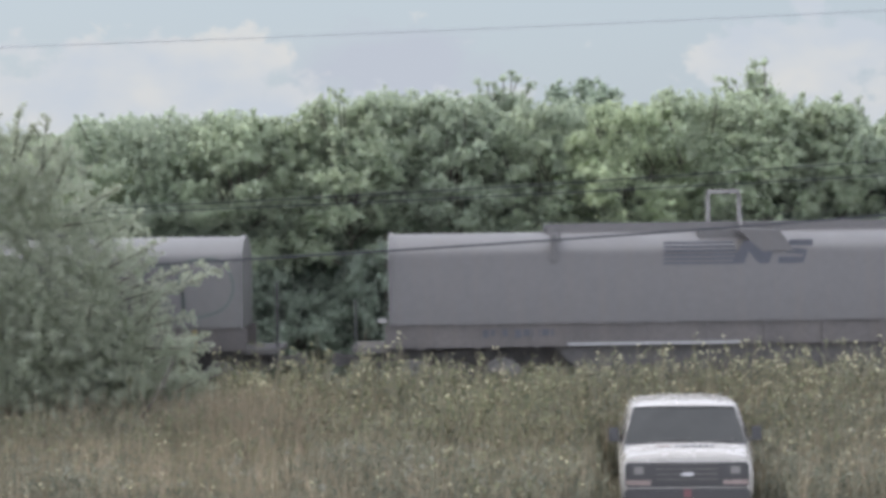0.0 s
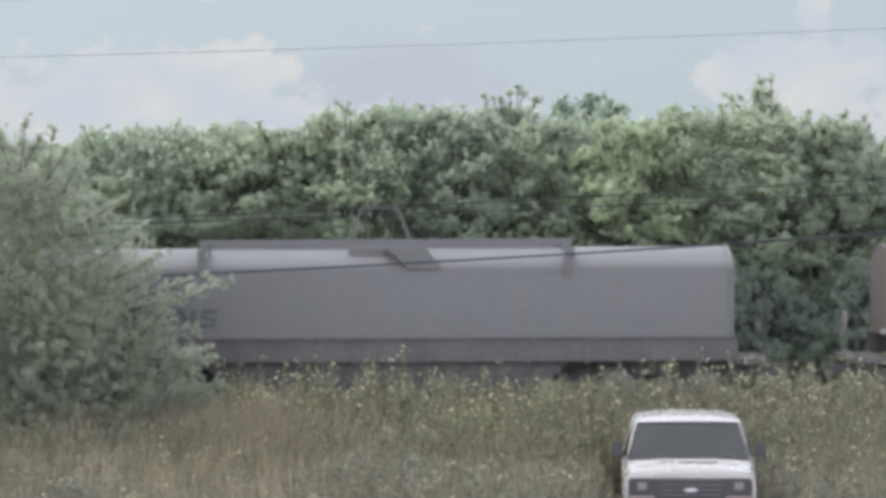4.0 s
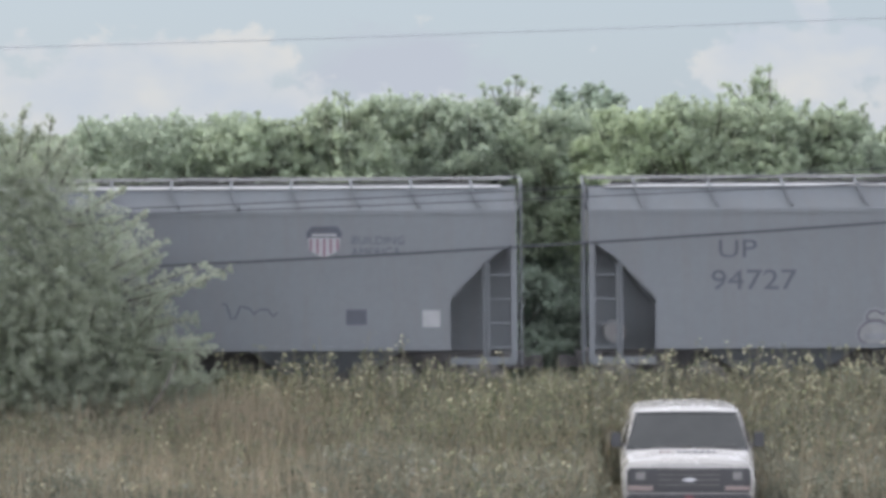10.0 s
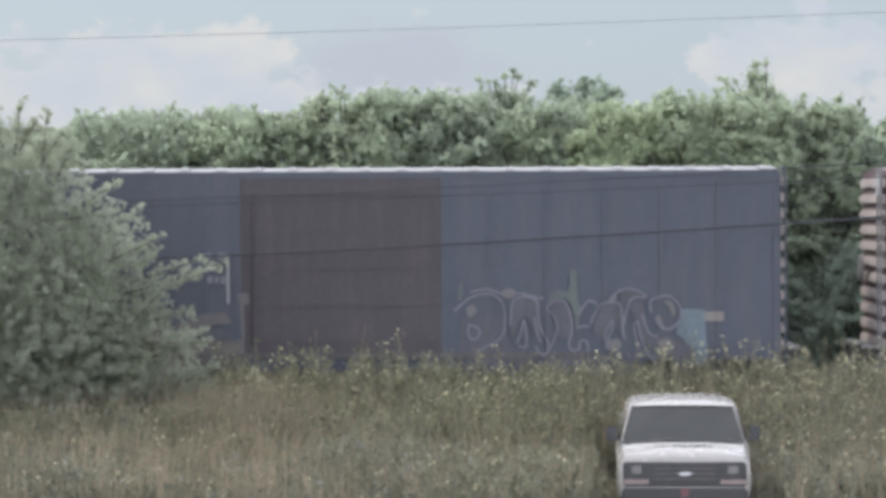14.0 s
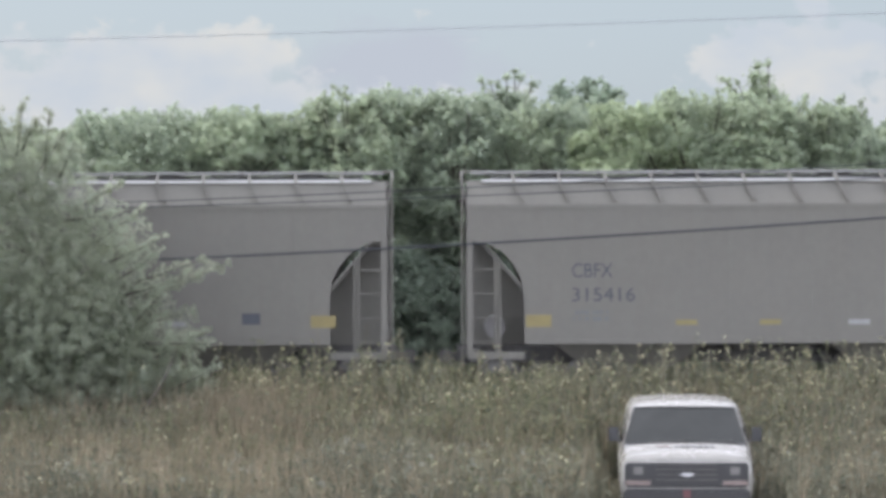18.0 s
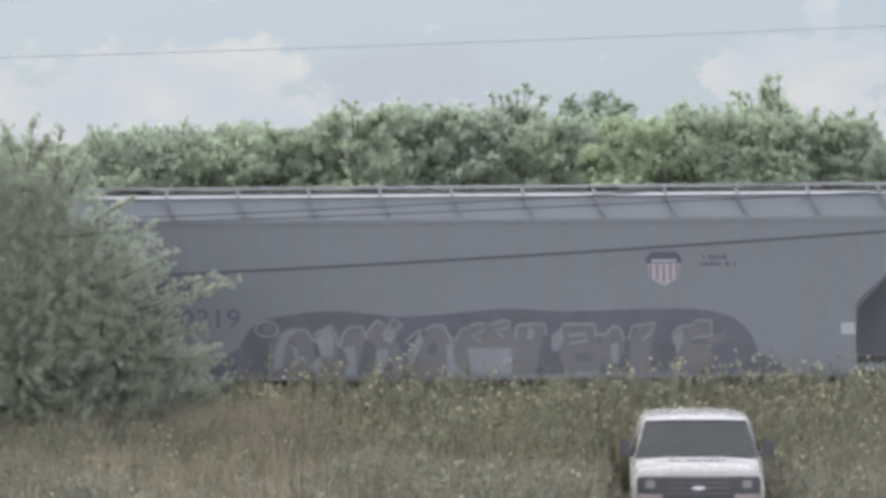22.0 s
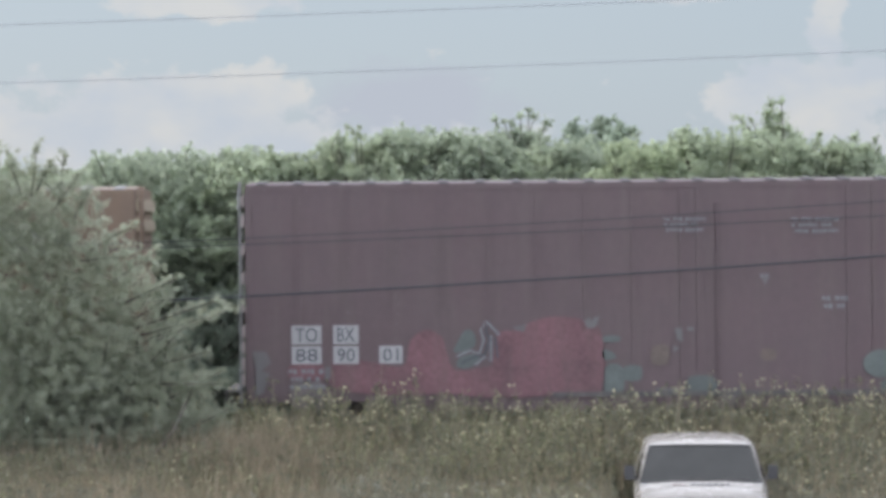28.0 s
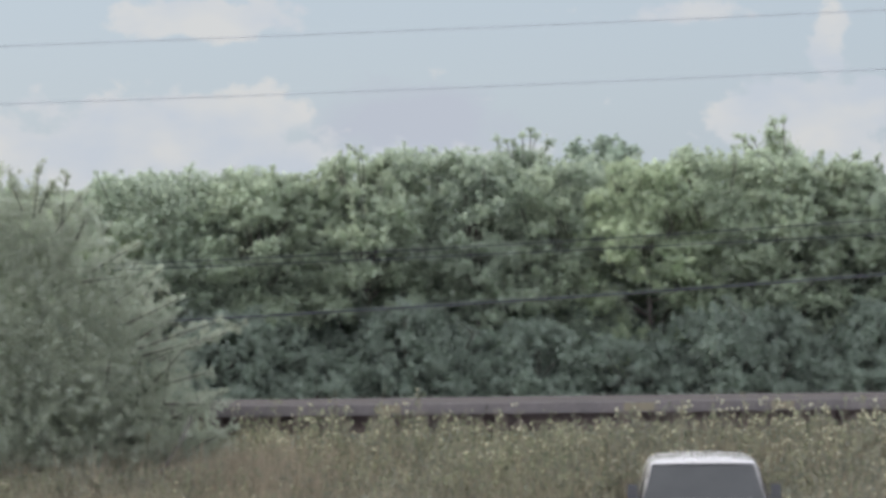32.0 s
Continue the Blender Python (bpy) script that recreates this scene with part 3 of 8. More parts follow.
# ---- plants ----
def leaf_cloud(rng, centres, radii, counts, size, flat=0.75, long=1.7, upright=0.0, fuzzy=False):
    """Leaf blades, each a bent pair of faces, thrown about the given clumps; fuzzy clumps thin out towards their rims."""
    c = np.repeat(centres, counts, axis=0)
    r = np.repeat(radii, counts, axis=0)
    n = len(c)
    d = rng.normal(size=(n, 3))
    d /= np.linalg.norm(d, axis=1)[:, None]
    rad = np.minimum(1.35, np.abs(rng.normal(size=(n, 1))) * 0.62) if fuzzy else rng.uniform(0.25, 1.0, (n, 1)) ** 0.45
    p = c + d * rad * r * np.array([1, 1, flat])
    s = size * rng.uniform(0.6, 1.35, (n, 1))
    ax = rng.normal(size=(n, 3)) + d * 0.8
    ax[:, 2] = ax[:, 2] * (1 - 0.5 * min(1, upright)) + upright
    ax /= np.linalg.norm(ax, axis=1)[:, None]
    up = rng.normal(size=(n, 3)) + np.array([0, 0, 0.9])
    side = np.cross(ax, up)
    side /= np.linalg.norm(side, axis=1)[:, None] + 1e-9
    nrm = np.cross(side, ax)
    a = p - ax * s * 0.5 * long
    b = p + ax * s * 0.5 * long - nrm * s * 0.25
    l = p + side * s * 0.45 + nrm * s * 0.12
    q = p - side * s * 0.45 + nrm * s * 0.12
    v = np.stack([a, l, b, q], 1).reshape(-1, 3)
    k = np.arange(n)[:, None] * 4
    return v, np.concatenate([k + [0, 1, 2], k + [0, 2, 3]])


def raw_mesh(name, v, f, material):
    """Triangles straight into a mesh."""
    me = bpy.data.meshes.new(name)
    me.vertices.add(len(v))
    me.vertices.foreach_set("co", np.asarray(v, dtype=np.float32).ravel())
    f = np.asarray(f, dtype=np.int32)
    me.loops.add(f.size)
    me.loops.foreach_set("vertex_index", f.ravel())
    me.polygons.add(len(f))
    me.polygons.foreach_set("loop_start", np.arange(0, f.size, f.shape[1], dtype=np.int32))
    me.update(calc_edges=True)
    me.materials.append(material)
    return me


def limb(s, a, b, r0, r1, rng, bend=0.12):
    a, b = np.array(a, float), np.array(b, float)
    m = (a + b) / 2 + rng.normal(size=3) * np.linalg.norm(b - a) * bend
    s.tube(a, m, r0, 6, (r0 + r1) / 2).tube(m, b, (r0 + r1) / 2, 6, r1)


def sprays(rng, starts, ends, droop, count, spread, size, long=1.9):
    """Leaves set along arching twigs from each start to each end, hanging a little under their own weight."""
    n = len(starts)
    k = rng.uniform(0.1, 1.0, (n, count, 1)) ** 0.8
    p = starts[:, None, :] * (1 - k) + ends[:, None, :] * k
    p = p + rng.normal(size=(n, count, 3)) * spread * (1.15 - 0.7 * k)
    p[:, :, 2] += (droop[:, None] * (k[:, :, 0] * (1 - k[:, :, 0]) * 2.2 - 0.35 * k[:, :, 0] ** 2))
    return leaf_cloud(rng, p.reshape(-1, 3), np.full((n * count, 1), 0.02), np.ones(n * count, int), size, long=long)


def merged(chunks):
    vs, fs, n = [], [], 0
    for v, f in chunks:
        vs.append(v)
        fs.append(f + n)
        n += len(v)
    return np.concatenate(vs), np.concatenate(fs)


def crown_tree(seed, height, radius, low, clumps, leaves, size, material, sprigs=0, top_sharp=1.0):
    """Meshes of a tapered trunk with limbs and of a crown in uneven layered sprays, for a tree of that height."""
    rng = np.random.default_rng(seed)
    cs, rs = [], []
    for i in range(clumps):
        h = rng.uniform(0, 1) ** 0.75
        r = rng.uniform(0.15, 0.36) * radius
        z = low + (height - low - r * 0.65) * h
        w = radius * math.sqrt(max(0.02, 1 - (max(0, h - 0.45) / 0.6) ** 2)) * rng.uniform(0.3, 1.0) ** 0.5
        if top_sharp > 1:
            w *= 1.15 - h * 0.75
        a = rng.uniform(0, 2 * math.pi)
        cs.append((w * math.cos(a), w * math.sin(a), z))
        rs.append(r)
    cs.append((0, 0, height - 0.22 * radius))
    rs.append(0.3 * radius)
    cs, rs = np.array(cs), np.array(rs)
    cnt = np.maximum(40, (0.62 * leaves * rs ** 2 / (rs ** 2).sum())).astype(int)
    parts = [leaf_cloud(rng, cs, rs[:, None], cnt, size, flat=0.52, fuzzy=True)]
    # twigs that arch out of the clumps, most of them outwards and upwards
    n = int(leaves * 0.38 / 16)
    pick = rng.choice(len(cs), n, p=rs ** 2 / (rs ** 2).sum())
    out = cs[pick] * [1, 1, 0] / (np.linalg.norm(cs[pick][:, :2], axis=1)[:, None] + 0.3)
    d = rng.normal(size=(n, 3)) * [0.8, 0.8, 0.45] + out * 0.8 + [0, 0, 0.35]
    d /= np.linalg.norm(d, axis=1)[:, None]
    reach = rs[pick][:, None] * rng.uniform(0.5, 1.0, (n, 1))
    a = cs[pick] + d * reach * 0.35
    b = a + d * reach * rng.uniform(0.6, 1.1, (n, 1))
    b[:, 2] = np.minimum(b[:, 2], height + 0.12 * rng.uniform(-1, 1, n))
    parts.append(sprays(rng, a, b, 0.12 * np.ones(n), 16, 0.055, size))
    twig = Shape()
    for i in range(sprigs):
        a = rng.uniform(0, 2 * math.pi)
        b = np.array([math.cos(a) * radius * 0.6, math.sin(a) * radius * 0.6, height - rng.uniform(0.1, 0.5) * radius])
        e = b + np.array([rng.normal() * 0.2, rng.normal() * 0.2, rng.uniform(0.15, 0.42)])
        twig.tube(b, e, 0.015, 4, 0.006).tube((0, 0, height * 0.6), b, 0.02, 4, 0.014)
        k = np.linspace(0.1, 1, 7)[:, None]
        parts.append(leaf_cloud(rng, b + (e - b) * k, np.linspace(0.16, 0.06, 7)[:, None], np.full(7, 7), size * 0.9))
    crown = raw_mesh("crown", *merged(parts), material)
    t = Shape()
    r0 = 0.009 * height + 0.02
    t.tube((0, 0, -0.3), (0.05, 0.03, low * 0.6 + 0.4), r0 * 1.2, 8, r0)
    t.tube((0.05, 0.03, low * 0.6 + 0.4), (0, 0, height * 0.8), r0, 8, r0 * 0.3)
    for c in cs[:14]:
        limb(t, (0, 0, max(0.4, min(c[2] - 0.8, height * 0.6))), c, r0 * 0.4, r0 * 0.12, rng)
    t.add(twig.v, twig.f)
    return t.mesh("trunk", M_BARK), crown


def plant(name, label, category, meshes, m, group=""):
    ob = thing(name, label, category, m, group)
    part("trunk", meshes[0], M_BARK, ob)
    part("crown", meshes[1], None, ob)
    return ob


def build_trees():
    base = 0.22
    # x, y, top, radius, kind
    row = [(-14.2, 69, 7.60, 2.2, 0), (-11.2, 68, 7.00, 2, 1), (-8.9, 68.5, 6.80, 1.7, 2), (-7.3, 68, 7.57, 1.6, 0), (-6, 69, 7.62, 1.7, 0), (-4.7, 68, 7.52, 1.4, 1),
           (-3.4, 69, 7.17, 1.4, 0), (-2.1, 68, 7.77, 1.4, 1), (-0.8, 68.5, 7.97, 1.5, 0), (0.45, 68, 7.82, 1.3, 0)]
    row += [(1.75, 68.5, 7.57, 1.4, 1), (3, 69, 7.75, 1.4, 0),
           (4.5, 68, 7.62, 1.5, 2), (6.1, 68.5, 7.92, 1.5, 1), (7.5, 68, 7.70, 1.3, 1), (8.4, 69, 7.40, 1.3, 0), (9.25, 68, 7.5, 0.8, 1), (10.3, 68.5, 6.80, 1.2, 0), (11.9, 69, 6.70, 1.6, 3), (14.5, 68.5, 7.60, 2, 0), (17.5, 69, 7.30, 2.1, 1)]
    for i, (x, y, top, rad, k) in enumerate(row):
        h = top - base - (0.08 if -3 < x < 1 else 0.16)
        low = 3.4 if -5.5 < x < -0.3 else 1.7
        ms = crown_tree(100 + i, h, rad * 1.24, low, 150, 33000, 0.068, M_LEAF[k], sprigs=9, top_sharp=0.6)
        lab = ("yellow-green" if k == 2 else "dull green") + " leafy tree in the thicket behind the track"
        plant("tree", lab, "tree", ms, pose(x, y, base, 0, 0, 37 * i), "thicket trees")
    # an open leader and a thin-topped tree whose sprays stand clear of the thicket: x, height, size of each spray
    spire = [(7.68, 8.40, 0.17), (7.87, 8.42, 0.13), (7.6, 8.15, 0.22), (7.82, 8.05, 0.22), (7.65, 7.82, 0.28), (7.92, 7.75, 0.25), (7.4, 7.65, 0.25), (8.15, 7.55, 0.25), (7.1, 7.75, 0.12), (6.78, 8.08, 0.10), (6.95, 8.06, 0.09), (7.2, 8.02, 0.10), (7.7, 7.4, 0.4), (7.3, 7.3, 0.3), (8.3, 7.3, 0.25), (9.62, 7.55, 0.16), (9.6, 7.3, 0.22)]
    thin = [(0.97, 8.06, 0.13), (1.2, 8.02, 0.10), (1.38, 7.98, 0.10), (1.6, 8.15, 0.12), (1.8, 8.30, 0.11), (1.95, 8.15, 0.12), (2.25, 8.0, 0.15), (2.22, 7.6, 0.13), (1.1, 7.7, 0.2), (1.45, 7.7, 0.25), (1.8, 7.65, 0.28), (1.6, 7.4, 0.35), (1.2, 7.35, 0.3)]
    for sprays, base_x, lab, k, sd in ((spire, 7.7, "slender leafy tree rising above the thicket", 1, 31), (thin, 1.65, "thin-crowned tree with separate sprays of leaves", 0, 32)):
        rng = np.random.default_rng(sd)
        cs = np.array([(x - base_x, rng.uniform(-0.3, 0.3), z - base) for x, z, r in sprays])
        rs = np.array([r for x, z, r in sprays])
        # smaller tufts strung along the twigs towards each spray
        far = rng.uniform(0.45, 0.9, (len(cs) * 3, 1))
        along = np.array((0, 0, 6.5)) * (1 - far) + np.repeat(cs, 3, axis=0) * far + rng.normal(size=(len(cs) * 3, 3)) * 0.06
        tips = cs
        cs, rs = np.concatenate([cs, along]), np.concatenate([rs, np.repeat(rs, 3) * 0.55])
        v, f = leaf_cloud(rng, cs, rs[:, None], np.maximum(26, 4600 * rs ** 2).astype(int), 0.058, flat=0.85, fuzzy=True)
        t = Shape().tube((0, 0, -0.3), (0, 0, 6.9), 0.14, 8, 0.05)
        for q in tips:
            limb(t, (0, 0, 5.6 + rng.uniform(0, 1.0)), q, 0.03, 0.010, rng, 0.06)
        plant("tree", lab, "tree", (t.mesh("trunk", M_BARK), raw_mesh("crown", v, f, M_LEAF[k])), pose(base_x, 70, base), "thicket trees")
    ms = crown_tree(303, 8.9, 1.7, 4.0, 40, 9000, 0.10, M_LEAF[3], sprigs=0, top_sharp=0.6)
    plant("tree", "round dark-crowned tree standing farther back", "tree", ms, pose(4.6, 90, base), "thicket trees")
    # rows behind: high crowns that shade the ground, then low dense ones that close the thicket
    high = [crown_tree(420 + i, 6.95, 2.3, 3.6, 55, 5000, 0.14, M_LEAF[i % 2], sprigs=4, top_sharp=0.6) for i in range(3)]
    full = [crown_tree(400 + i, 6.85, 2.4, 0.5, 75, 5000, 0.175, M_LEAF[i % 2], sprigs=3, top_sharp=0.6) for i in range(4)]
    k = 0
    for shapes, lab, y, x0, x1, step in ((high, "high-crowned green tree inside the thicket", 72.4, -20, 22, 2.5), (high, "high-crowned green tree inside the thicket", 74.8, -24, 26, 2.7),
                                         (full, "dense green tree at the back of the thicket", 79, -45, 46, 2.9), (full, "dense green tree at the back of the thicket", 83, -47, 48, 3.1)):
        x = x0
        while x < x1:
            plant("tree", lab, "tree", shapes[k % len(shapes)], pose(x + 0.4 * math.sin(k * 2.3), y + 0.5 * math.sin(k * 1.7), base, 0, 0, 71 * k), "thicket trees")
            k += 1
            x += step
    # shrubs added to fill the deep shade between the trunks
    shr = [crown_tree(500 + i, 3.7, 1.5, 0.1, 70, 7000, 0.12, M_LEAF[4], sprigs=2, top_sharp=0.5) for i in range(4)]
    for y, x0, step, n in ((69.3, -13.0, 1.35, 21), (71.3, -15.2, 1.5, 22)):
        for j in range(n):
            plant("shrub", "shaded grey-green shrub under the thicket trees", "shrub", shr[(j * 3 + int(y)) % 4], pose(x0 + j * step, y + 0.35 * math.sin(j * 2.1 + y), base, 0, 0, 83 * j) @ Matrix.Scale(0.95 + 0.22 * math.sin(j * 1.3 + y) ** 2, 4), "thicket shrubs")
    # added low row; its darker leaf colour stands in for the hollow's shade
    under = [crown_tree(540 + i, 2.9, 1.25, 0.05, 150, 13000, 0.060, M_LEAF[5], sprigs=2, top_sharp=0.5) for i in range(3)]
    for j in range(30):
        plant("shrub", "low shrub with shade-darkened leaves at the foot of the thicket", "shrub", under[(j * 2) % 3], pose(-14.5 + j * 1.02, 66.6 + 0.3 * math.sin(j * 2.7) + (1.0 if j % 5 == 2 else 0.0), base, 0, 0, 61 * j) @ Matrix.Diagonal((1.2, 1.0, 1.0 + 0.38 * math.sin(j * 2.3) ** 2, 1)), "thicket shrubs")
    for j, x in enumerate((-38, -33, -28, -23, -18, 21, 25, 30, 35, 40)):
        plant("tree", "dense green tree at the edge of the thicket", "tree", full[j % 4], pose(x, 68.5, base, 0, 0, 50 * j), "thicket trees")


def build_bush():
    """The tall grey-green bush between the road and the track: leafy shoots arching out of loose masses, thin towards the train."""
    rng = np.random.default_rng(7)
    Y = 54.2
    # x, z, radius, density of its masses
    mass = [(-10.6, 4.8, 1.9, 1.0), (-11.8, 2.6, 2.2, 1.0), (-13.6, 3.6, 2.4, 1.0), (-9.0, 3.5, 1.7, 1.0), (-9.3, 1.6, 1.8, 1.0), (-8.2, 5.1, 1.2, 0.8), (-8.8, 6.0, 0.9, 0.7), (-9.9, 6.3, 1.0, 0.8),
            (-7.9, 2.5, 1.6, 1.0), (-7.4, 1.2, 1.5, 1.0), (-7.4, 3.9, 1.3, 0.7), (-6.9, 2.6, 1.3, 0.9), (-6.3, 1.5, 1.2, 0.9), (-5.9, 2.4, 0.9, 0.8), (-5.6, 0.9, 1.0, 0.9), (-5.2, 1.6, 0.75, 0.8),
            (-7.7, 5.9, 0.8, 0.55), (-7.0, 5.2, 0.8, 0.4), (-6.6, 4.6, 0.8, 0.4), (-6.1, 4.2, 0.75, 0.4), (-6.3, 3.5, 0.8, 0.6), (-5.5, 3.1, 0.6, 0.6), (-5.0, 2.3, 0.5, 0.7), (-4.7, 1.5, 0.55, 0.7), (-4.6, 0.9, 0.6, 0.8)]
    starts, ends = [], []
    for x, z, r, dens in mass:
        for j in range(int(260 * r * r * dens)):
            d = rng.normal(size=3)
            d /= np.linalg.norm(d)
            p = np.array((x, Y, z)) + d * r * rng.uniform(0.1, 0.85) * [1, 0.8, 1]
            e = d * [0.9, 0.9, 0.5] + [0.25 * rng.normal() + 0.15, 0.3 * rng.normal(), 0.35 + 0.2 * rng.normal()]
            e /= np.linalg.norm(e)
            q = p + e * rng.uniform(0.2, 0.55) * min(1.0, r + 0.2)
            if min(p[2], q[2]) > 0.75:
                starts.append(p)
                ends.append(q)
    # long shoots that stand clear of the outline: from and to (x, z)
    shoots = [((-7.9, 6.0), (-7.75, 7.0)), ((-8.1, 6.1), (-8.3, 6.75)), ((-7.4, 5.7), (-7.25, 6.85)), ((-7.5, 5.7), (-7.0, 6.4)), ((-8.6, 6.3), (-8.7, 7.05)), ((-7.1, 5.6), (-6.8, 6.15)), ((-7.8, 6.1), (-7.55, 6.6)),
              ((-6.1, 3.5), (-4.35, 4.08)), ((-5.8, 3.3), (-3.95, 4.02)), ((-5.9, 3.4), (-4.6, 3.75)), ((-5.6, 3.3), (-4.25, 3.85)), ((-5.8, 2.8), (-5.0, 3.6)), ((-5.4, 2.2), (-4.35, 2.75)), ((-5.4, 2.9), (-4.6, 3.1)), ((-5.5, 2.5), (-4.25, 2.5)),
              ((-5.1, 1.6), (-4.1, 2.1)), ((-5.2, 1.9), (-4.2, 1.75)), ((-6.4, 4.4), (-5.5, 5.0)), ((-6.2, 4.0), (-5.2, 4.45)), ((-6.8, 5.0), (-5.9, 5.5)), ((-6.0, 3.7), (-5.3, 4.15)), ((-7.0, 4.8), (-6.0, 4.9))]
    ob = thing("bush", "tall grey-green bush with small shiny leaves at the field's edge", "bush")
    chunks = []
    for (ax, az), (bx, bz) in shoots:
        a, b = np.array((ax, Y - 0.2, az)), np.array((bx, Y - 0.35 + 0.2 * rng.normal(), bz))
        part("shoot", Shape().tube(a, b, 0.02, 5, 0.006), M_BARK, ob)
        n = 13
        k = np.linspace(0.15, 0.95, n)[:, None]
        st = a + (b - a) * k
        dirs = rng.normal(size=(n, 3)) * 0.5 + (b - a) / np.linalg.norm(b - a) * 0.9
        chunks.append(sprays(rng, st, st + dirs * rng.uniform(0.14, 0.32, (n, 1)) * (1.15 - 0.6 * k), np.full(n, 0.05), 32, 0.035, 0.030, 2.2))
    starts, ends = np.array(starts), np.array(ends)
    chunks.append(sprays(rng, starts, ends, np.full(len(starts), 0.12), 42, 0.055, 0.029, 2.2))
    for i in range(16):
        x = -12.5 + i * 0.55
        t = Shape()
        limb(t, (x * 0.7 - 3.2, Y + rng.uniform(-.4, .4), 0.3), (x - 0.6, Y, 2.2 + rng.uniform(0, 1.5)), 0.05, 0.02, rng)
        part("stem", t, M_BARK, ob)
    part("foliage", raw_mesh("foliage", *merged(chunks), M_BUSH), M_BUSH, ob)


def blocked(x, y):
    return (2.55 < x < 5.0 and 44.2 < y < 51.2) or (y < 43.6 and x > 1.4) or (2.2 < x < 5.4 and y < 45.0)


def build_weeds():
    """Weeds, seed heads and grass of the field, each sort one sheet of growth."""
    rng = np.random.default_rng(11)
    leaves, stems, heads, tufts, dry, low = [], [], [], [], [], []
    for i in range(15000):
        x, y = rng.uniform(-13, 13), rng.uniform(42.6, 56.4)
        if abs(x) > 0.17 * y + 1.0 or blocked(x, y):
            continue
        patch = noise.noise((x * 0.35 + 5, y * 0.4, 2.0))
        tan = math.exp(-((x + 3.55) / 0.85) ** 2 - ((y - 52.3) / 1.6) ** 2)
        if rng.uniform() < tan * 0.8:
            continue
        h = (0.92 + 0.22 * (y - 43) / 13 + 0.3 * patch) * rng.uniform(0.7, 1.2)
        if x < -4.3 and y > 51.5:
            h *= 0.75
        if -5.0 < x < -2.2 and y < 51:
            h *= 0.8
        if y > 53 and rng.uniform() < 0.10:
            h *= 1.3
        g = ground_z(x, y)
        lean = rng.normal(size=2) * 0.10 * h
        stems.append((x, y, g, x + lean[0], y + lean[1], g + h))
        for j in range(int(7 + 7 * h)):
            k = rng.uniform(0.2, 1.0)
            leaves.append((x + lean[0] * k + rng.normal() * 0.07, y + lean[1] * k + rng.normal() * 0.07, g + h * k, 0.055 + 0.04 * rng.uniform(), x + patch))
        if y < 49.5 and rng.uniform() < 0.022 * (1 + 3 * max(0, patch)):
            tufts.append((x + lean[0], y + lean[1], g + h + 0.02))
        for j in range(rng.integers(1, 4) if rng.uniform() < (0.15 if y > 52 else 0.05) else 0):
            heads.append((x + lean[0] + rng.normal() * 0.09, y + lean[1] + rng.normal() * 0.06, g + h + rng.uniform(-0.22, 0.06)))
    for i in range(130):
        x, y = rng.uniform(-6, 12), rng.uniform(53.2, 55.8)
        if rng.uniform() < 0.35:
            x = rng.uniform(5, 9.5)
        g, h = ground_z(x, y), rng.uniform(1.15, 1.75)
        lean = rng.normal(size=2) * 0.12
        stems.append((x, y, g, x + lean[0], y + lean[1], g + h))
        for j in range(12):
            k = rng.uniform(0.35, 1.0)
            leaves.append((x + lean[0] * k + rng.normal() * 0.06, y + lean[1] * k, g + h * k, 0.08, x))
        for j in range(rng.integers(2, 5)):
            heads.append((x + lean[0] + rng.normal() * 0.1, y + lean[1], g + h + rng.uniform(-0.25, 0.05)))
    for i in range(42000):
        x, y = rng.uniform(-13, 13), rng.uniform(42.6, 56.5)
        if abs(x) > 0.17 * y + 1.0 or blocked(x, y):
            continue
        tan = math.exp(-((x + 3.55) / 0.95) ** 2 - ((y - 52.3) / 1.6) ** 2) + 0.2 * math.exp(-((x + 6.0) / 1.2) ** 2 - ((y - 49.3) / 1.8) ** 2) + 0.08
        (dry if rng.uniform() < tan else low).append((x, y, ground_z(x, y)))

    def blades(pts, h, w):
        p = np.array(pts)
        n = len(p)
        hh = h * rng.uniform(0.5, 1.25, n)
        a = rng.uniform(0, 6.28, n)
        wx, wy = np.cos(a) * w, np.sin(a) * w
        lx, ly = rng.normal(size=n) * 0.16 * hh, rng.normal(size=n) * 0.16 * hh
        v0 = np.stack([p[:, 0] - wx, p[:, 1] - wy, p[:, 2]], 1)
        v1 = np.stack([p[:, 0] + wx, p[:, 1] + wy, p[:, 2]], 1)
        m0 = np.stack([p[:, 0] - wx * .8 + lx * .4, p[:, 1] - wy * .8 + ly * .4, p[:, 2] + hh * .6], 1)
        m1 = np.stack([p[:, 0] + wx * .8 + lx * .4, p[:, 1] + wy * .8 + ly * .4, p[:, 2] + hh * .6], 1)
        tp = np.stack([p[:, 0] + lx, p[:, 1] + ly, p[:, 2] + hh], 1)
        k = np.arange(n)[:, None] * 5
        return np.stack([v0, v1, m0, m1, tp], 1).reshape(-1, 3), np.concatenate([k + [0, 1, 3], k + [0, 3, 2], k + [2, 3, 4]])

    def stuff(name, v, f, material, label, category):
        tagged(part(name, raw_mesh(name, v, f, material), material), label, category, kind="stuff")

    L = np.array(leaves)
    half = rng.uniform(size=len(L)) < np.clip(0.15 + 0.085 * (L[:, 1] - 45.5), 0.1, 0.8) + 0.2 * np.sin(L[:, 4] * 1.3) - np.clip(0.07 * (L[:, 0] - 1.0), 0, 0.35)
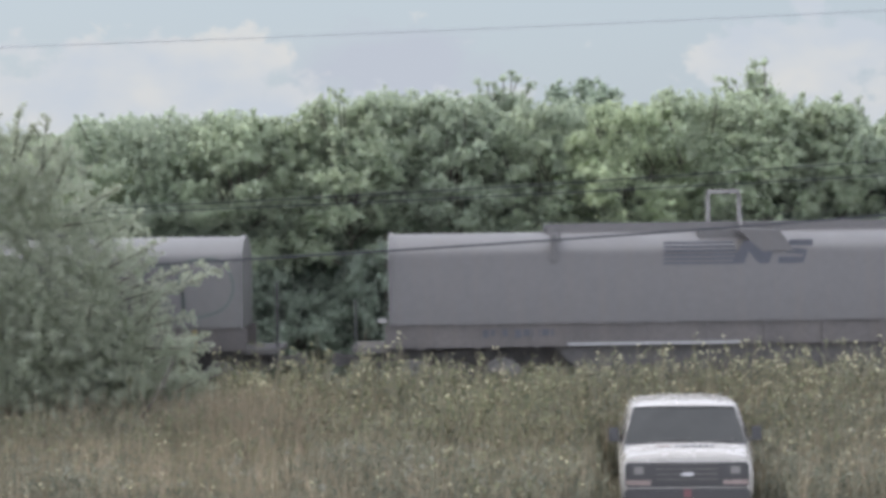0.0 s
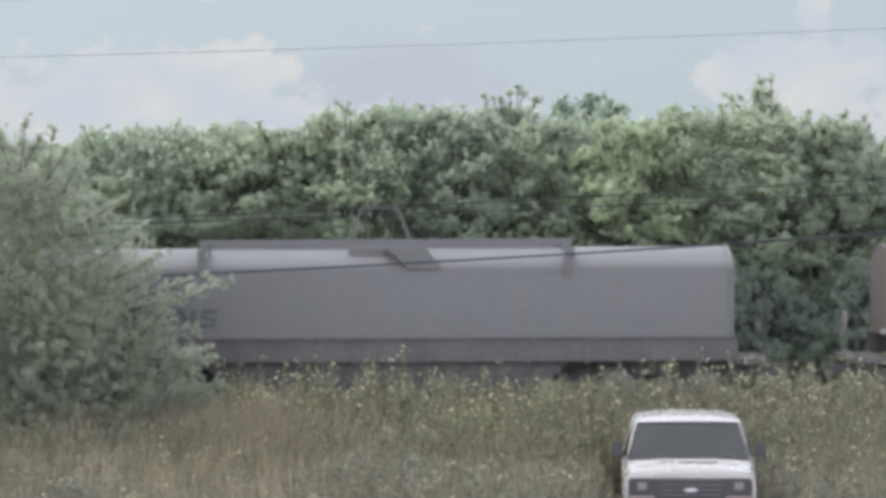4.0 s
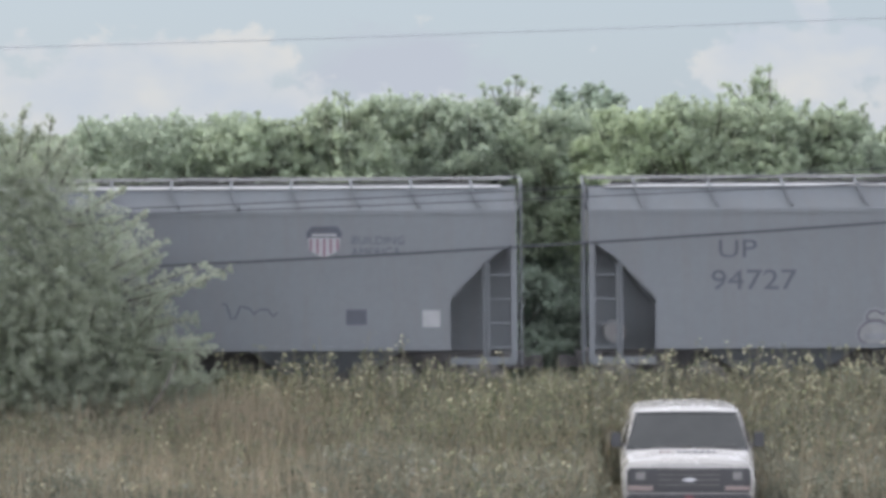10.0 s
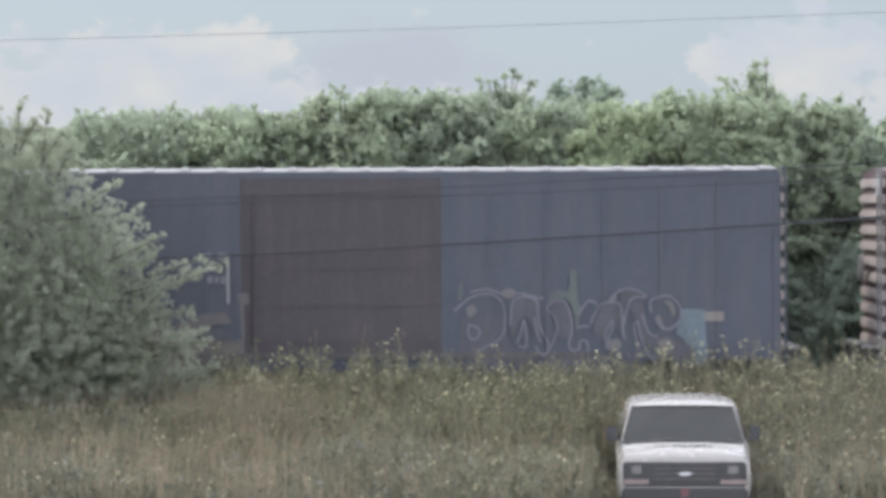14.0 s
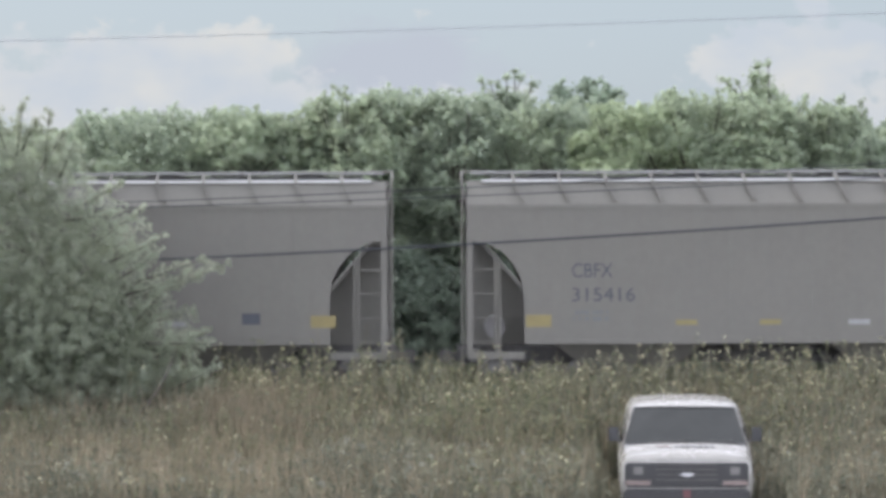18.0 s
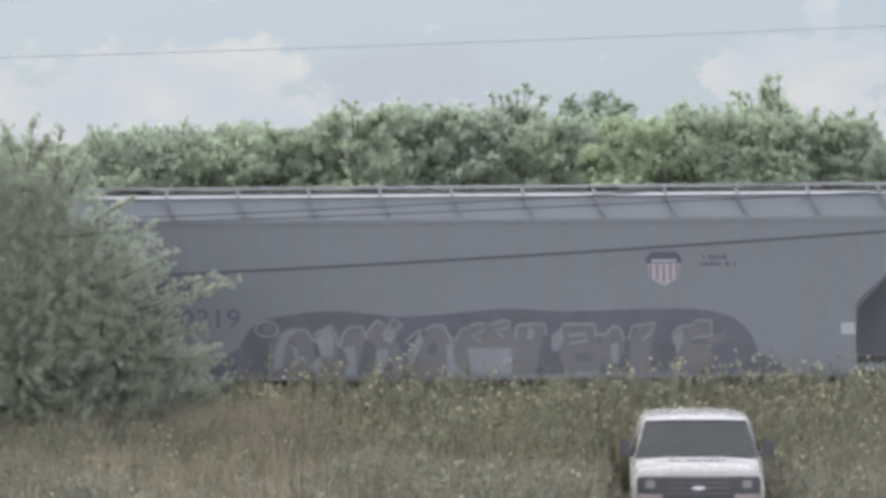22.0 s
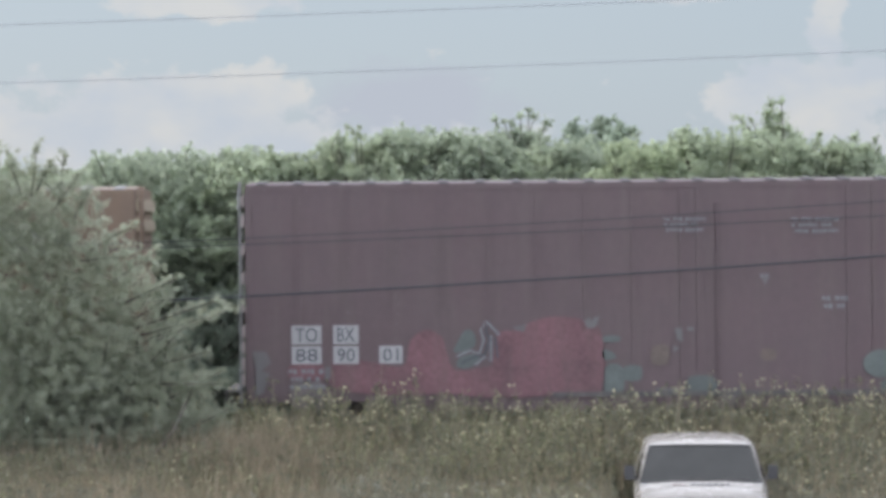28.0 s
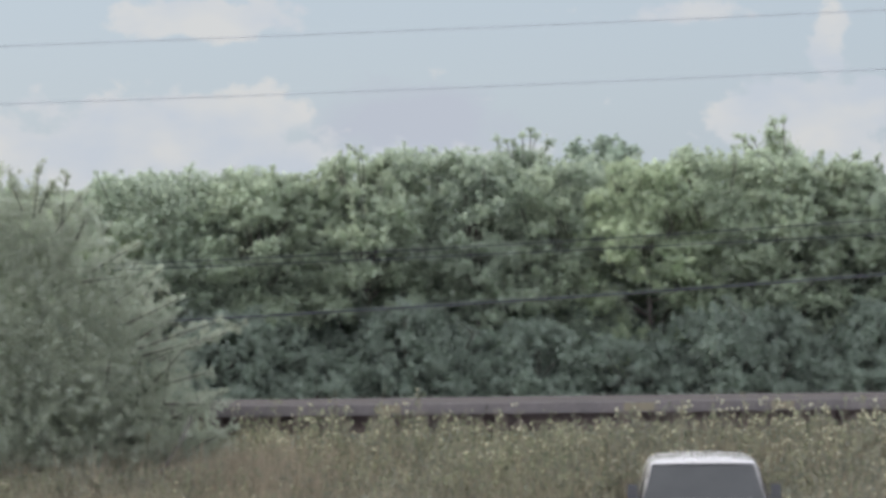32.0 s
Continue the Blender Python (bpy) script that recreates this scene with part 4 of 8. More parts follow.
    for sel, nm, ma, lab in ((half, "green_weeds", M_WEED, "tall yellow-green field weeds in leaf"), (~half, "grey_weeds", M_WEED2, "tall grey-green field weeds in leaf")):
        q = L[sel]
        v, f = leaf_cloud(rng, q[:, :3], np.full((len(q), 1), 0.05), np.ones(len(q), int), 0.044, long=2.9, upright=1.1)
        stuff(nm, v, f, ma, lab, "weeds")
    S = np.array(stems)
    v = []
    w = 0.006
    v = np.stack([S[:, :3] + [-w, 0, 0], S[:, :3] + [w, 0, 0], S[:, 3:] + [w, 0, 0], S[:, 3:] + [-w, 0, 0]], 1).reshape(-1, 3)
    k = np.arange(len(S))[:, None] * 4
    stuff("weed_stems", v, np.concatenate([k + [0, 1, 2], k + [0, 2, 3]]), M_STEM, "thin upright stems of the field weeds", "stems")
    H = np.array(heads)
    v, f = leaf_cloud(rng, H, np.full((len(H), 1), 0.03), np.full(len(H), 5), 0.036, long=1.1)
    stuff("seed_heads", v, f, M_BLOOM, "cream and pale yellow seed heads on the weeds", "blossoms")
    v, f = leaf_cloud(rng, np.array(tufts), np.full((len(tufts), 1), 0.09), np.full(len(tufts), 16), 0.03, long=2.0, fuzzy=True)
    stuff("seed_tufts", v, f, M_TUFT, "pale grey-green seed tufts on the low weeds", "blossoms")
    v, f = blades([p for p in dry for _ in range(7)], 1.15, 0.008)
    stuff("dry_grass", v + rng.normal(size=(len(v) // 5, 1, 3)).repeat(5, 1).reshape(-1, 3) * [0.1, 0.1, 0], f, M_DRY, "straw-coloured dry grass in the field", "grass")
    v, f = blades([p for p in low for _ in range(3)], 0.6, 0.008)
    stuff("field_grass", v + rng.normal(size=(len(v) // 5, 1, 3)).repeat(5, 1).reshape(-1, 3) * [0.12, 0.12, 0], f, M_WEED2, "dull green grass between the weeds", "grass")


build_trees()
build_bush()
build_weeds()


# ---- railway cars: origin at the car's middle on the rail top, near side towards -y ----
def bogie_meshes():
    side = Shape().plate([(-1.15, 0.55), (-0.75, 0.62), (-0.35, 0.74), (0.35, 0.74), (0.75, 0.62), (1.15, 0.55), (1.15, 0.38), (0.8, 0.34), (0.4, 0.2), (-0.4, 0.2), (-0.8, 0.34), (-1.15, 0.38)], -0.07, 0.07)
    wheel = Shape().tube((0, -0.06, 0), (0, 0.06, 0), 0.43, 18).tube((0, 0.06, 0), (0, 0.1, 0), 0.46, 18).tube((0, -0.14, 0), (0, -0.06, 0), 0.12, 10)
    bolster = Shape().box(-0.2, 0.2, -1.05, 1.05, 0.45, 0.8)
    axle = Shape().tube((0, -0.75, 0), (0, 0.75, 0), 0.08, 8)
    return (side.mesh("side_frame", M_BLACK), wheel.mesh("wheel", M_STEEL), bolster.mesh("bolster", M_BLACK), axle.mesh("axle", M_STEEL))


BOGIE = bogie_meshes()
COUPLER = Shape().box(-0.45, 0.15, -0.09, 0.09, 0.78, 0.98).box(0.1, 0.36, -0.14, 0.14, 0.74, 1.02, 0.03).mesh("coupler", M_BLACK)
CARS = []


def rail_car(name, label, L, t, left, category="railway car"):
    """An empty car that will roll; left: x of its left end at time t."""
    car = thing(name, label, category, group="freight train")
    CARS.append((car, left + L / 2, t))
    return car


def running_gear(car, L, inset=1.9):
    for sx in (-1, 1):
        bo = part("bogie", BOGIE[2], None, car, m=Matrix.Translation((sx * (L / 2 - inset), 0, 0)))
        for sy in (-1, 1):
            part("side_frame", BOGIE[0], None, bo, m=Matrix.Translation((0, sy * 0.98, 0)))
            for ax in (-0.87, 0.87):
                part("wheel", BOGIE[1], None, bo, m=pose(ax, sy * 0.77, 0.45, 0, 0, 180 if sy > 0 else 0))
        for ax in (-0.87, 0.87):
            part("axle", BOGIE[3], None, bo, m=Matrix.Translation((ax, 0, 0.45)))
        part("coupler", COUPLER, None, car, m=pose(sx * (L / 2 + 0.2), 0, 0, 0, 0, 0 if sx > 0 else 180))


def ladder(x, y, z0, z1, w, material, car, across=False, n=None):
    """Stiles and rungs; across: set on an end, facing along the track."""
    s = Shape()
    n = n or max(3, int((z1 - z0) / 0.42))
    if across:
        for d in (0, w):
            s.tube((x, y + d, z0), (x, y + d, z1), 0.022, 5)
        for i in range(n):
            z = z0 + (z1 - z0) * (i + 0.5) / n
            s.tube((x, y, z), (x, y + w, z), 0.018, 5)
    else:
        for d in (0, w):
            s.tube((x + d, y, z0), (x + d, y, z1), 0.022, 5)
        for i in range(n):
            z = z0 + (z1 - z0) * (i + 0.5) / n
            s.tube((x, y, z), (x + w, y, z), 0.018, 5)
    return part("ladder", s, material, car)


def hood_profile(w, z0, z1, rise):
    """Upright walls under a low rounded top."""
    arc = [(1.0, 1.06), (0.985, 0.90), (0.94, 0.76), (0.86, 0.62), (0.70, 0.40), (0.48, 0.18), (0.24, 0.045)]
    half = [(-w * a, z1 - rise * b) for a, b in arc]
    return [(-w, z0)] + half + [(0, z1)] + [(-p, q) for p, q in half[::-1]] + [(w, z0)]


def coil_car(label, t, left, paint, ribs=(), loop="square", rails=True, L=13.73):
    car = rail_car("coil_car", label, L, t, left)
    h = L / 2
    prof = hood_profile(1.45, 1.62, 3.40, 0.45)
    part("hood", Shape().along_x(prof, -h, h), paint, car, "rounded sheet-metal hood", smooth=True)
    for sx in (-1, 1):
        e = hood_profile(1.475, 1.60, 3.425, 0.45)
        part("hood_rim", Shape().along_x(e, sx * (h - 0.03) - 0.05, sx * (h - 0.03) + 0.05), paint, car)
        part("end_platform", Shape().box(sx * (h + 0.05) - 0.05, sx * (h + 0.75) - 0.0, -1.4, 1.4, 1.08, 1.18) if sx > 0 else Shape().box(-h - 0.75, -h, -1.4, 1.4, 1.08, 1.18), M_BLACK, car)
        s = Shape()
        for y in (-1.38, -0.9):
            s.tube((sx * (h + 0.68), y, 0.75), (sx * (h + 0.68), y, 2.1 if sx < 0 else 2.5), 0.015, 5)
        for z in (1.3, 1.65, 2.0):
            s.tube((sx * (h + 0.68), -1.38, z), (sx * (h + 0.68), -0.9, z), 0.013, 5)
        part("hand_rail", s, M_TRIM, car)
        if sx < 0:
            part("step_plate", Shape().box(-h - 0.24, -h - 0.06, -1.46, -1.42, 1.66, 1.75, 0.01), M_GALV, car, "small pale metal plate")
    part("brake_wheel", Shape().tube((-h - 0.7, 0.3, 1.8), (-h - 0.74, 0.3, 1.8), 0.27, 16), M_STEEL, car)
    for sy in (-1, 1):
        part("side_sill", Shape().box(-h - 0.1, h + 0.1, sy * 1.44 - 0.05, sy * 1.44 + 0.05, 1.15, 1.60, 0.015), M_SILL, car)
        part("sill_lip", Shape().box(-h, h, sy * 1.49 - 0.045, sy * 1.49 + 0.045, 1.585, 1.635), M_BLACK, car)
        for x in np.linspace(-h + 0.6, h - 0.6, 12):
            part("stake", Shape().box(x - 0.05, x + 0.05, sy * 1.5 - 0.03, sy * 1.5 + 0.03, 1.12, 1.58), M_SILL, car)
    part("centre_sill", Shape().box(-h - 0.5, h + 0.5, -0.35, 0.35, 0.7, 1.15), M_BLACK, car)
    part("trough", Shape().plate([(-h + 3.2, 1.15), (h - 3.2, 1.15), (h - 4.0, 0.45), (-h + 4.0, 0.45)], -1.3, 1.3), M_BLACK, car)
    for a in ribs:
        x = -h + a
        e = hood_profile(1.462, 1.62, 3.412, 0.45)
        part("rib", Shape().along_x(e, x - 0.022, x + 0.022), M_SEAM if loop == "rod" else M_RIBPALE, car)
    if rails:
        for a in (3.25, L - 3.25):
            x = -h + a
            s = Shape().box(x - 0.09, x + 0.09, -0.5, 0.5, 3.3, 3.49, 0.02)
            s.box(x - 0.06, x + 0.06, -1.50, -0.98, 2.82, 3.38).box(x + 0.1, x + 0.16, -1.0, -0.9, 3.1, 3.40)
            part("lifting_bracket", s, paint, car)
        part("top_rail", Shape().box(-h + 3.1, h - 3.1, -0.14, 0.14, 3.36, 3.45 if ribs else 3.57, 0.02), paint, car)
    x = -h + 6.75
    s = Shape()
    if loop == "square":
        s.path([(x - 0.31, 0, 3.45), (x - 0.31, 0, 4.17), (x + 0.31, 0, 4.17), (x + 0.31, 0, 3.45)], 0.04)
        s.path([(x - 0.31, 0.35, 3.4), (x - 0.31, 0, 4.12)], 0.03).path([(x + 0.31, -0.6, 3.3), (x + 0.31, 0, 3.9)], 0.03)
        s.box(x - 0.33, x + 0.33, -0.05, 0.05, 4.13, 4.19)
    else:
        s.path([(x - 0.65, 0, 3.42), (x - 0.36, 0, 4.2), (x + 0.36, 0, 4.2), (x + 0.65, 0, 3.42)], 0.03)
        s.path([(x - 0.36, 0, 4.2), (x - 0.2, 0.5, 3.4)], 0.03)
    if loop == "rod":
        s = Shape().path([(x - 0.12, -0.2, 3.38), (x + 0.2, -0.2, 4.14)], 0.03).path([(x - 0.12, 0.3, 3.38), (x - 0.05, -0.2, 3.55)], 0.025)
    part("lifting_loop", s, M_STEEL if loop == "square" else M_SILL, car)
    part("loop_base", Shape().box(x - 0.6, x + 0.7, -0.9, 0.9, 3.2, 3.42, 0.02).plate([(x + 0.15, 3.40), (x + 0.95, 3.40), (x + 1.25, 2.98), (x + 0.6, 2.98)], -1.47, -0.95), paint, car)
    running_gear(car, L + 1.3, 2.0)
    return car, -h, -1.5


def hopper(label, t, left, L, paint, cut="straight", struts=11, sill=1.25, seams=(), ladder_mat=None, cut_w=1.3):
    """A covered hopper: shaped sides cut back at the ends, sloped roof, hatch trough and running boards."""
    car = rail_car("hopper_car", label, L, t, left)
    h = L / 2
    w = 1.58
    zt, zr = 3.92, 4.42
    lm = ladder_mat or paint
    if cut == "straight":
        end = [(0, 3.35), (0.45 * cut_w, 2.95), (0.95 * cut_w, 2.3), (cut_w, 2.2), (cut_w, sill)]
    else:
        end = [(0.0, 3.25)] + [(cut_w * math.sin(a), 2.1 + 1.15 * math.cos(a)) for a in (0.35, 0.65, 0.95, 1.25, 1.57)] + [(cut_w, sill)]
    top = [(-h, zt), (h, zt)]
    outline = [(h - a, z) for a, z in end] + [(-h + a, z) for a, z in end[::-1]]
    for sy in (-1, 1):
        s = Shape()
        prof = top + outline
        s.plate(prof, sy * w - 0.03, sy * w + 0.03)
        part("side_sheet", s, paint, car, smooth=False)
        part("top_chord", Shape().along_x([(sy * (w - 0.05), zt - 0.06), (sy * (w + 0.05), zt - 0.06), (sy * (w + 0.045), zt + 0.025), (sy * (w - 0.05), zt + 0.03)], -h, h), paint, car)
        part("bottom_chord", Shape().box(-h + cut_w, h - cut_w, sy * w - 0.05, sy * w + 0.05, sill - 0.06, sill + 0.03), paint, car)
        roof = [(sy * (w + 0.02), zt + 0.02), (sy * 1.25, zr), (sy * 1.22, zr - 0.05), (sy * (w - 0.03), zt - 0.03)]
        part("roof_slope", Shape().along_x(roof, -h, h), paint, car)
        part("running_board", Shape().box(-h + 0.1, h - 0.1, sy * 0.74 - 0.28, sy * 0.74 + 0.28, 4.56, 4.61), M_GALV, car)
        part("roof_coaming", Shape().along_x([(sy * 1.33, zr - 0.03), (sy * 1.26, zr + 0.02), (sy * 1.18, zr + 0.02), (sy * 1.18, zr - 0.05)], -h + 0.3, h - 0.3), M_ZINC, car, "bright galvanised coaming")
        for i in range(struts):
            x = -h + 0.9 + (L - 1.8) * i / (struts - 1)
            st = Shape().path([(x, sy * 0.95, 4.57), (x + 0.03, sy * 1.42, 4.36), (x + 0.2, sy * 1.60, 4.0)], 0.035, 4)
            part("roof_strut", st, paint, car)
    part("roof_top", Shape().box(-h, h, -1.26, 1.26, zr - 0.08, zr), paint, car)
    part("hatch_trough", Shape().box(-h + 0.5, h - 0.5, -0.45, 0.45, zr, zr + 0.1, 0.03), M_GALV, car)
    for i in range(4):
        x = -h + 1.6 + (L - 3.2) * i / 3
        part("hatch_clamp", Shape().box(x - 0.35, x + 0.35, -0.5, 0.5, zr + 0.1, zr + 0.2, 0.03), M_GALV, car)
    # slope sheets, posts, ladders and end frames
    for sx in (-1, 1):
        sl = Shape().plate([(sx * (h - 0.02), 3.5), (sx * (h - 0.08), 3.5), (sx * (h - cut_w - 0.9), 1.3), (sx * (h - cut_w - 0.8), 1.3)], -w + 0.05, w - 0.05)
        part("slope_sheet", sl, paint, car)
        web = [(sx * (h - 0.1), 3.4), (sx * (h - cut_w - 0.8), 1.3), (sx * (h - cut_w - 0.8), 1.0), (sx * (h - 0.1), 1.0)]
        part("centre_web", Shape().plate(web, 0.25, 0.31), paint, car)
        part("end_wall", Shape().box(sx * (h - 0.05) - 0.03, sx * (h - 0.05) + 0.03, -w + 0.03, w - 0.03, 3.3, 3.95), paint, car)
        for sy in (-1, 1):
            part("corner_post", Shape().box(sx * (h - 0.05) - 0.06, sx * (h - 0.05) + 0.06, sy * w - 0.05, sy * w + 0.05, 0.95, zt, 0.01), lm, car)
            part("end_sill", Shape().box(min(sx * h, sx * (h - cut_w)), max(sx * h, sx * (h - cut_w)), sy * (w - 0.02) - 0.05, sy * (w - 0.02) + 0.05, 0.9, 1.04), paint, car)
            part("brace", Shape().tube((sx * (h - 0.62), sy * (w - 0.05), 1.0), (sx * (h - 0.62), sy * (w - 0.05), 2.9), 0.04, 6), lm, car)
            ladder(sx * h - (0.55 if sx > 0 else 0.0), sy * (w + 0.02), 1.0, 2.9, 0.55, lm, car)
        ladder(sx * (h + 0.1), -w + 0.05, 0.9, 4.5, 0.5, lm, car, across=True)
        s = Shape().path([(sx * (h - 0.4), -0.5, 4.6), (sx * (h + 0.1), -0.5, 4.6), (sx * (h + 0.1), -w, 4.35), (sx * h, -w, 3.9)], 0.025)
        part("grab_iron", s, lm, car)
        part("end_frame", Shape().box(sx * (h - 0.15) - 0.1, sx * (h - 0.15) + 0.1, -w, w, 0.85, 1.1), M_BLACK, car)
    part("brake_gear", Shape().tube((-h + 0.55, -0.9, 1.5), (-h + 0.55, -0.2, 1.5), 0.22, 12), M_STEEL, car)
    part("centre_sill", Shape().box(-h - 0.2, h + 0.2, -0.35, 0.35, 0.75, 1.1), M_BLACK, car)
    nb = 3 if L > 14 else 2
    for i in range(nb):
        x = (i - (nb - 1) / 2) * (L - 2 * cut_w - 3.2) / max(1, nb - 1) * 0.85
        b = Shape()
        b.add([(x - 1.6, -1.45, 1.25), (x + 1.6, -1.45, 1.25), (x + 1.6, 1.45, 1.25), (x - 1.6, 1.45, 1.25), (x - 0.5, -0.8, 0.45), (x + 0.5, -0.8, 0.45), (x + 0.5, 0.8, 0.45), (x - 0.5, 0.8, 0.45)],
              [(0, 1, 2, 3), (4, 7, 6, 5), (0, 4, 5, 1), (1, 5, 6, 2), (2, 6, 7, 3), (3, 7, 4, 0)])
        part("hopper_bay", b, paint, car)
    for a in seams:
        part("weld_seam", Shape().box(-h + a - 0.012, -h + a + 0.012, -w - 0.036, -w - 0.028, sill + 0.05, zt - 0.15), paint, car)
    running_gear(car, L, 1.5)
    return car, -h, -w - 0.031


def shield(x0, x1, z0, z1, y, car):
    """A striped shield: a capped top band over upright stripes."""
    g = part("shield_emblem", Shape().plate([(x0, z1 - 0.05), (x0 + 0.06, z1), (x1 - 0.06, z1), (x1, z1 - 0.05), (x1 - 0.03, z0 + 0.18), ((x0 + x1) / 2, z0), (x0 + 0.03, z0 + 0.18)], y - 0.004, y), M_WHITE, car)
    m = z1 - (z1 - z0) * 0.33
    part("emblem_band", Shape().plate([(x0 - 0.02, m), (x0 - 0.02, z1 - 0.08), (x0 + 0.08, z1 + 0.02), (x1 - 0.08, z1 + 0.02), (x1 + 0.02, z1 - 0.08), (x1 + 0.02, m)], y - 0.008, y - 0.005), M_INK, g)
    part("emblem_bar", Shape().box(x0 + 0.08, x1 - 0.08, y - 0.012, y - 0.009, m + 0.03, m + 0.08), M_WHITE, g)
    s = Shape()
    for i in range(5):
        x = x0 + (x1 - x0) * (i + 0.5) / 5
        d = abs(i - 2) * 0.05
        s.box(x - 0.028, x + 0.028, y - 0.008, y - 0.005, z0 + 0.06 + d, m - 0.02)
    part("emblem_stripes", s, M_STRIPE, g)


def boxcar(label, t, left, L, top, paint, door, door_mat, roof_mat=None, ribs=14, caps=22, ladder_mat=None, door_ribs=5, end_mat=None, cap_mat=None, steps=None):
    """A boxcar: ribbed sides, a sliding door, a ridged roof, corrugated ends and ladders."""
    car = rail_car("boxcar", label, L, t, left)
    h, w, z0 = L / 2, 1.56, 0.95
    rm = roof_mat or paint
    lm = ladder_mat or paint
    end_mat = end_mat or M_SUNLITEND
    for sy in (-1, 1):
        for a, b in ((0, door[0]), (door[1], L)):
            part("side_panel", Shape().box(-h + a, -h + b, sy * w - 0.03, sy * w + 0.03, z0, top - 0.18), paint, car)
        d0, d1 = -h + door[0], -h + door[1]
        dr = part("door", Shape().box(d0, d1, sy * w - 0.04, sy * w + 0.01, z0 + 0.05, top - 0.195, 0.01), door_mat, car, "sliding side door")
        for i in range(door_ribs):
            z = z0 + 0.3 + (top - z0 - 0.8) * i / max(1, door_ribs - 1)
            part("door_rib", Shape().box(d0 + 0.08, d1 - 0.08, sy * w - 0.058, sy * w + 0.058, z - 0.06, z + 0.06, 0.015), door_mat, dr)
        part("door_rod", Shape().tube((d0 + 0.25, sy * (w + 0.08), z0 + 0.2), (d0 + 0.25, sy * (w + 0.08), top - 0.5), 0.025, 6), door_mat, dr)
        for x in (d0 - 0.07, d1 + 0.07):
            part("door_post", Shape().box(x - 0.07, x + 0.07, sy * w - 0.06, sy * w + 0.06, z0, top - 0.2), paint, car)
        part("door_track", Shape().box(-h + max(0.3, door[0] - 3), -h + min(L - 0.3, door[1] + 3), sy * w - 0.08, sy * w + 0.08, z0 - 0.04, z0 + 0.06), M_BLACK, car)
        part("side_sill", Shape().plate([(-h, z0 + 0.02), (h, z0 + 0.02), (h, z0 - 0.1), (h - 2.6, z0 - 0.1), (h - 3.2, z0 - 0.3), (-h + 3.2, z0 - 0.3), (-h + 2.6, z0 - 0.1), (-h, z0 - 0.1)], sy * (w - 0.02) - 0.04, sy * (w - 0.02) + 0.04), paint, car)
        part("top_chord", Shape().box(-h, h, sy * w - 0.05, sy * w + 0.055, top - 0.2, top - 0.08, 0.01), paint, car)
        n = ribs
        for i in range(n):
            x = -h + 0.06 + (L - 0.12) * i / (n - 1)
            if d0 - 0.2 < x < d1 + 0.2:
                continue
            part("side_post", Shape().box(x - 0.06, x + 0.06, sy * w - 0.058, sy * w + 0.058, z0 + 0.02, top - 0.2, 0.012), paint, car)
        for i in range(caps):
            x = -h + 0.3 + (L - 0.6) * i / (caps - 1)
            part("roof_rib_end", Shape().along_x([(sy * (w + 0.05), top - 0.075), (sy * (w + 0.045), top - 0.045), (sy * 0.9, top + 0.02), (sy * 0.9, top - 0.03)], x - 0.09, x + 0.09), cap_mat or M_GALV, car)
    part("roof", Shape().along_x([(-w - 0.03, top - 0.12), (-w - 0.03, top - 0.07), (0, top + 0.02), (w + 0.03, top - 0.07), (w + 0.03, top - 0.12)], -h - 0.02, h + 0.02), rm, car)
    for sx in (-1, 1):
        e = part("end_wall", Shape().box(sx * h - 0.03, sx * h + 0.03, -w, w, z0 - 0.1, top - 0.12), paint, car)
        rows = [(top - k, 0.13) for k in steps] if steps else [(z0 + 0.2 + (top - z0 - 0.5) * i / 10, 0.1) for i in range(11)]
        # end_mat is paler than the body: sunlight painted into the corrugations
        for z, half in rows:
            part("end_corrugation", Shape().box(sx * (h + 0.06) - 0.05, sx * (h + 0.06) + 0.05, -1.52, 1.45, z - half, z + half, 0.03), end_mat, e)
        ladder(sx * (h + 0.13), -w + 0.02, z0 - 0.3, top + 0.0, 0.45, lm, car, across=True, n=9)
        part("end_plate", Shape().box(sx * (h + 0.16) - 0.01, sx * (h + 0.16) + 0.01, -w + 0.02, -w + 0.5, top - 0.55, top - 0.15), M_WHITE, car) if ladder_mat else None
        part("crossover_board", Shape().box(sx * (h + 0.3) - 0.15, sx * (h + 0.3) + 0.15, -1.3, 1.3, 1.05, 1.1), M_STEEL, car)
    part("floor_frame", Shape().box(-h, h, -w + 0.05, w - 0.05, z0 - 0.1, z0), M_BLACK, car)
    part("centre_sill", Shape().box(-h - 0.3, h + 0.3, -0.35, 0.35, 0.7, 0.9), M_BLACK, car)
    part("hand_brake", Shape().tube((-h - 0.2, 0.5, 2.6), (-h - 0.26, 0.5, 2.6), 0.28, 14), M_STEEL, car)
    running_gear(car, L, 2.2)
    return car, -h, -w - 0.062


# -- coil cars
c, o, y = coil_car("grey coil car with a rounded hood and striped emblem", 0.0, -1.0, M_HOODGREY)
g = part("striped_emblem", Shape(), M_INK, c)
s = Shape()
for i in range(6):
    s.box(o + 5.42, o + 6.95 - i * 0.03, y + 0.045, y + 0.05, 2.74 + i * 0.08, 2.785 + i * 0.08)
part("emblem_stripes", s, M_INK, g)
part("emblem_block", Shape().plate([(o + 6.75, 2.74), (o + 7.0, 3.2), (o + 7.25, 3.2), (o + 7.45, 2.95), (o + 7.5, 3.2), (o + 7.65, 3.2), (o + 7.5, 2.74), (o + 7.3, 2.74), (o + 7.1, 2.98), (o + 7.0, 2.74)], y + 0.044, y + 0.05), M_INK, g)
s = Shape()
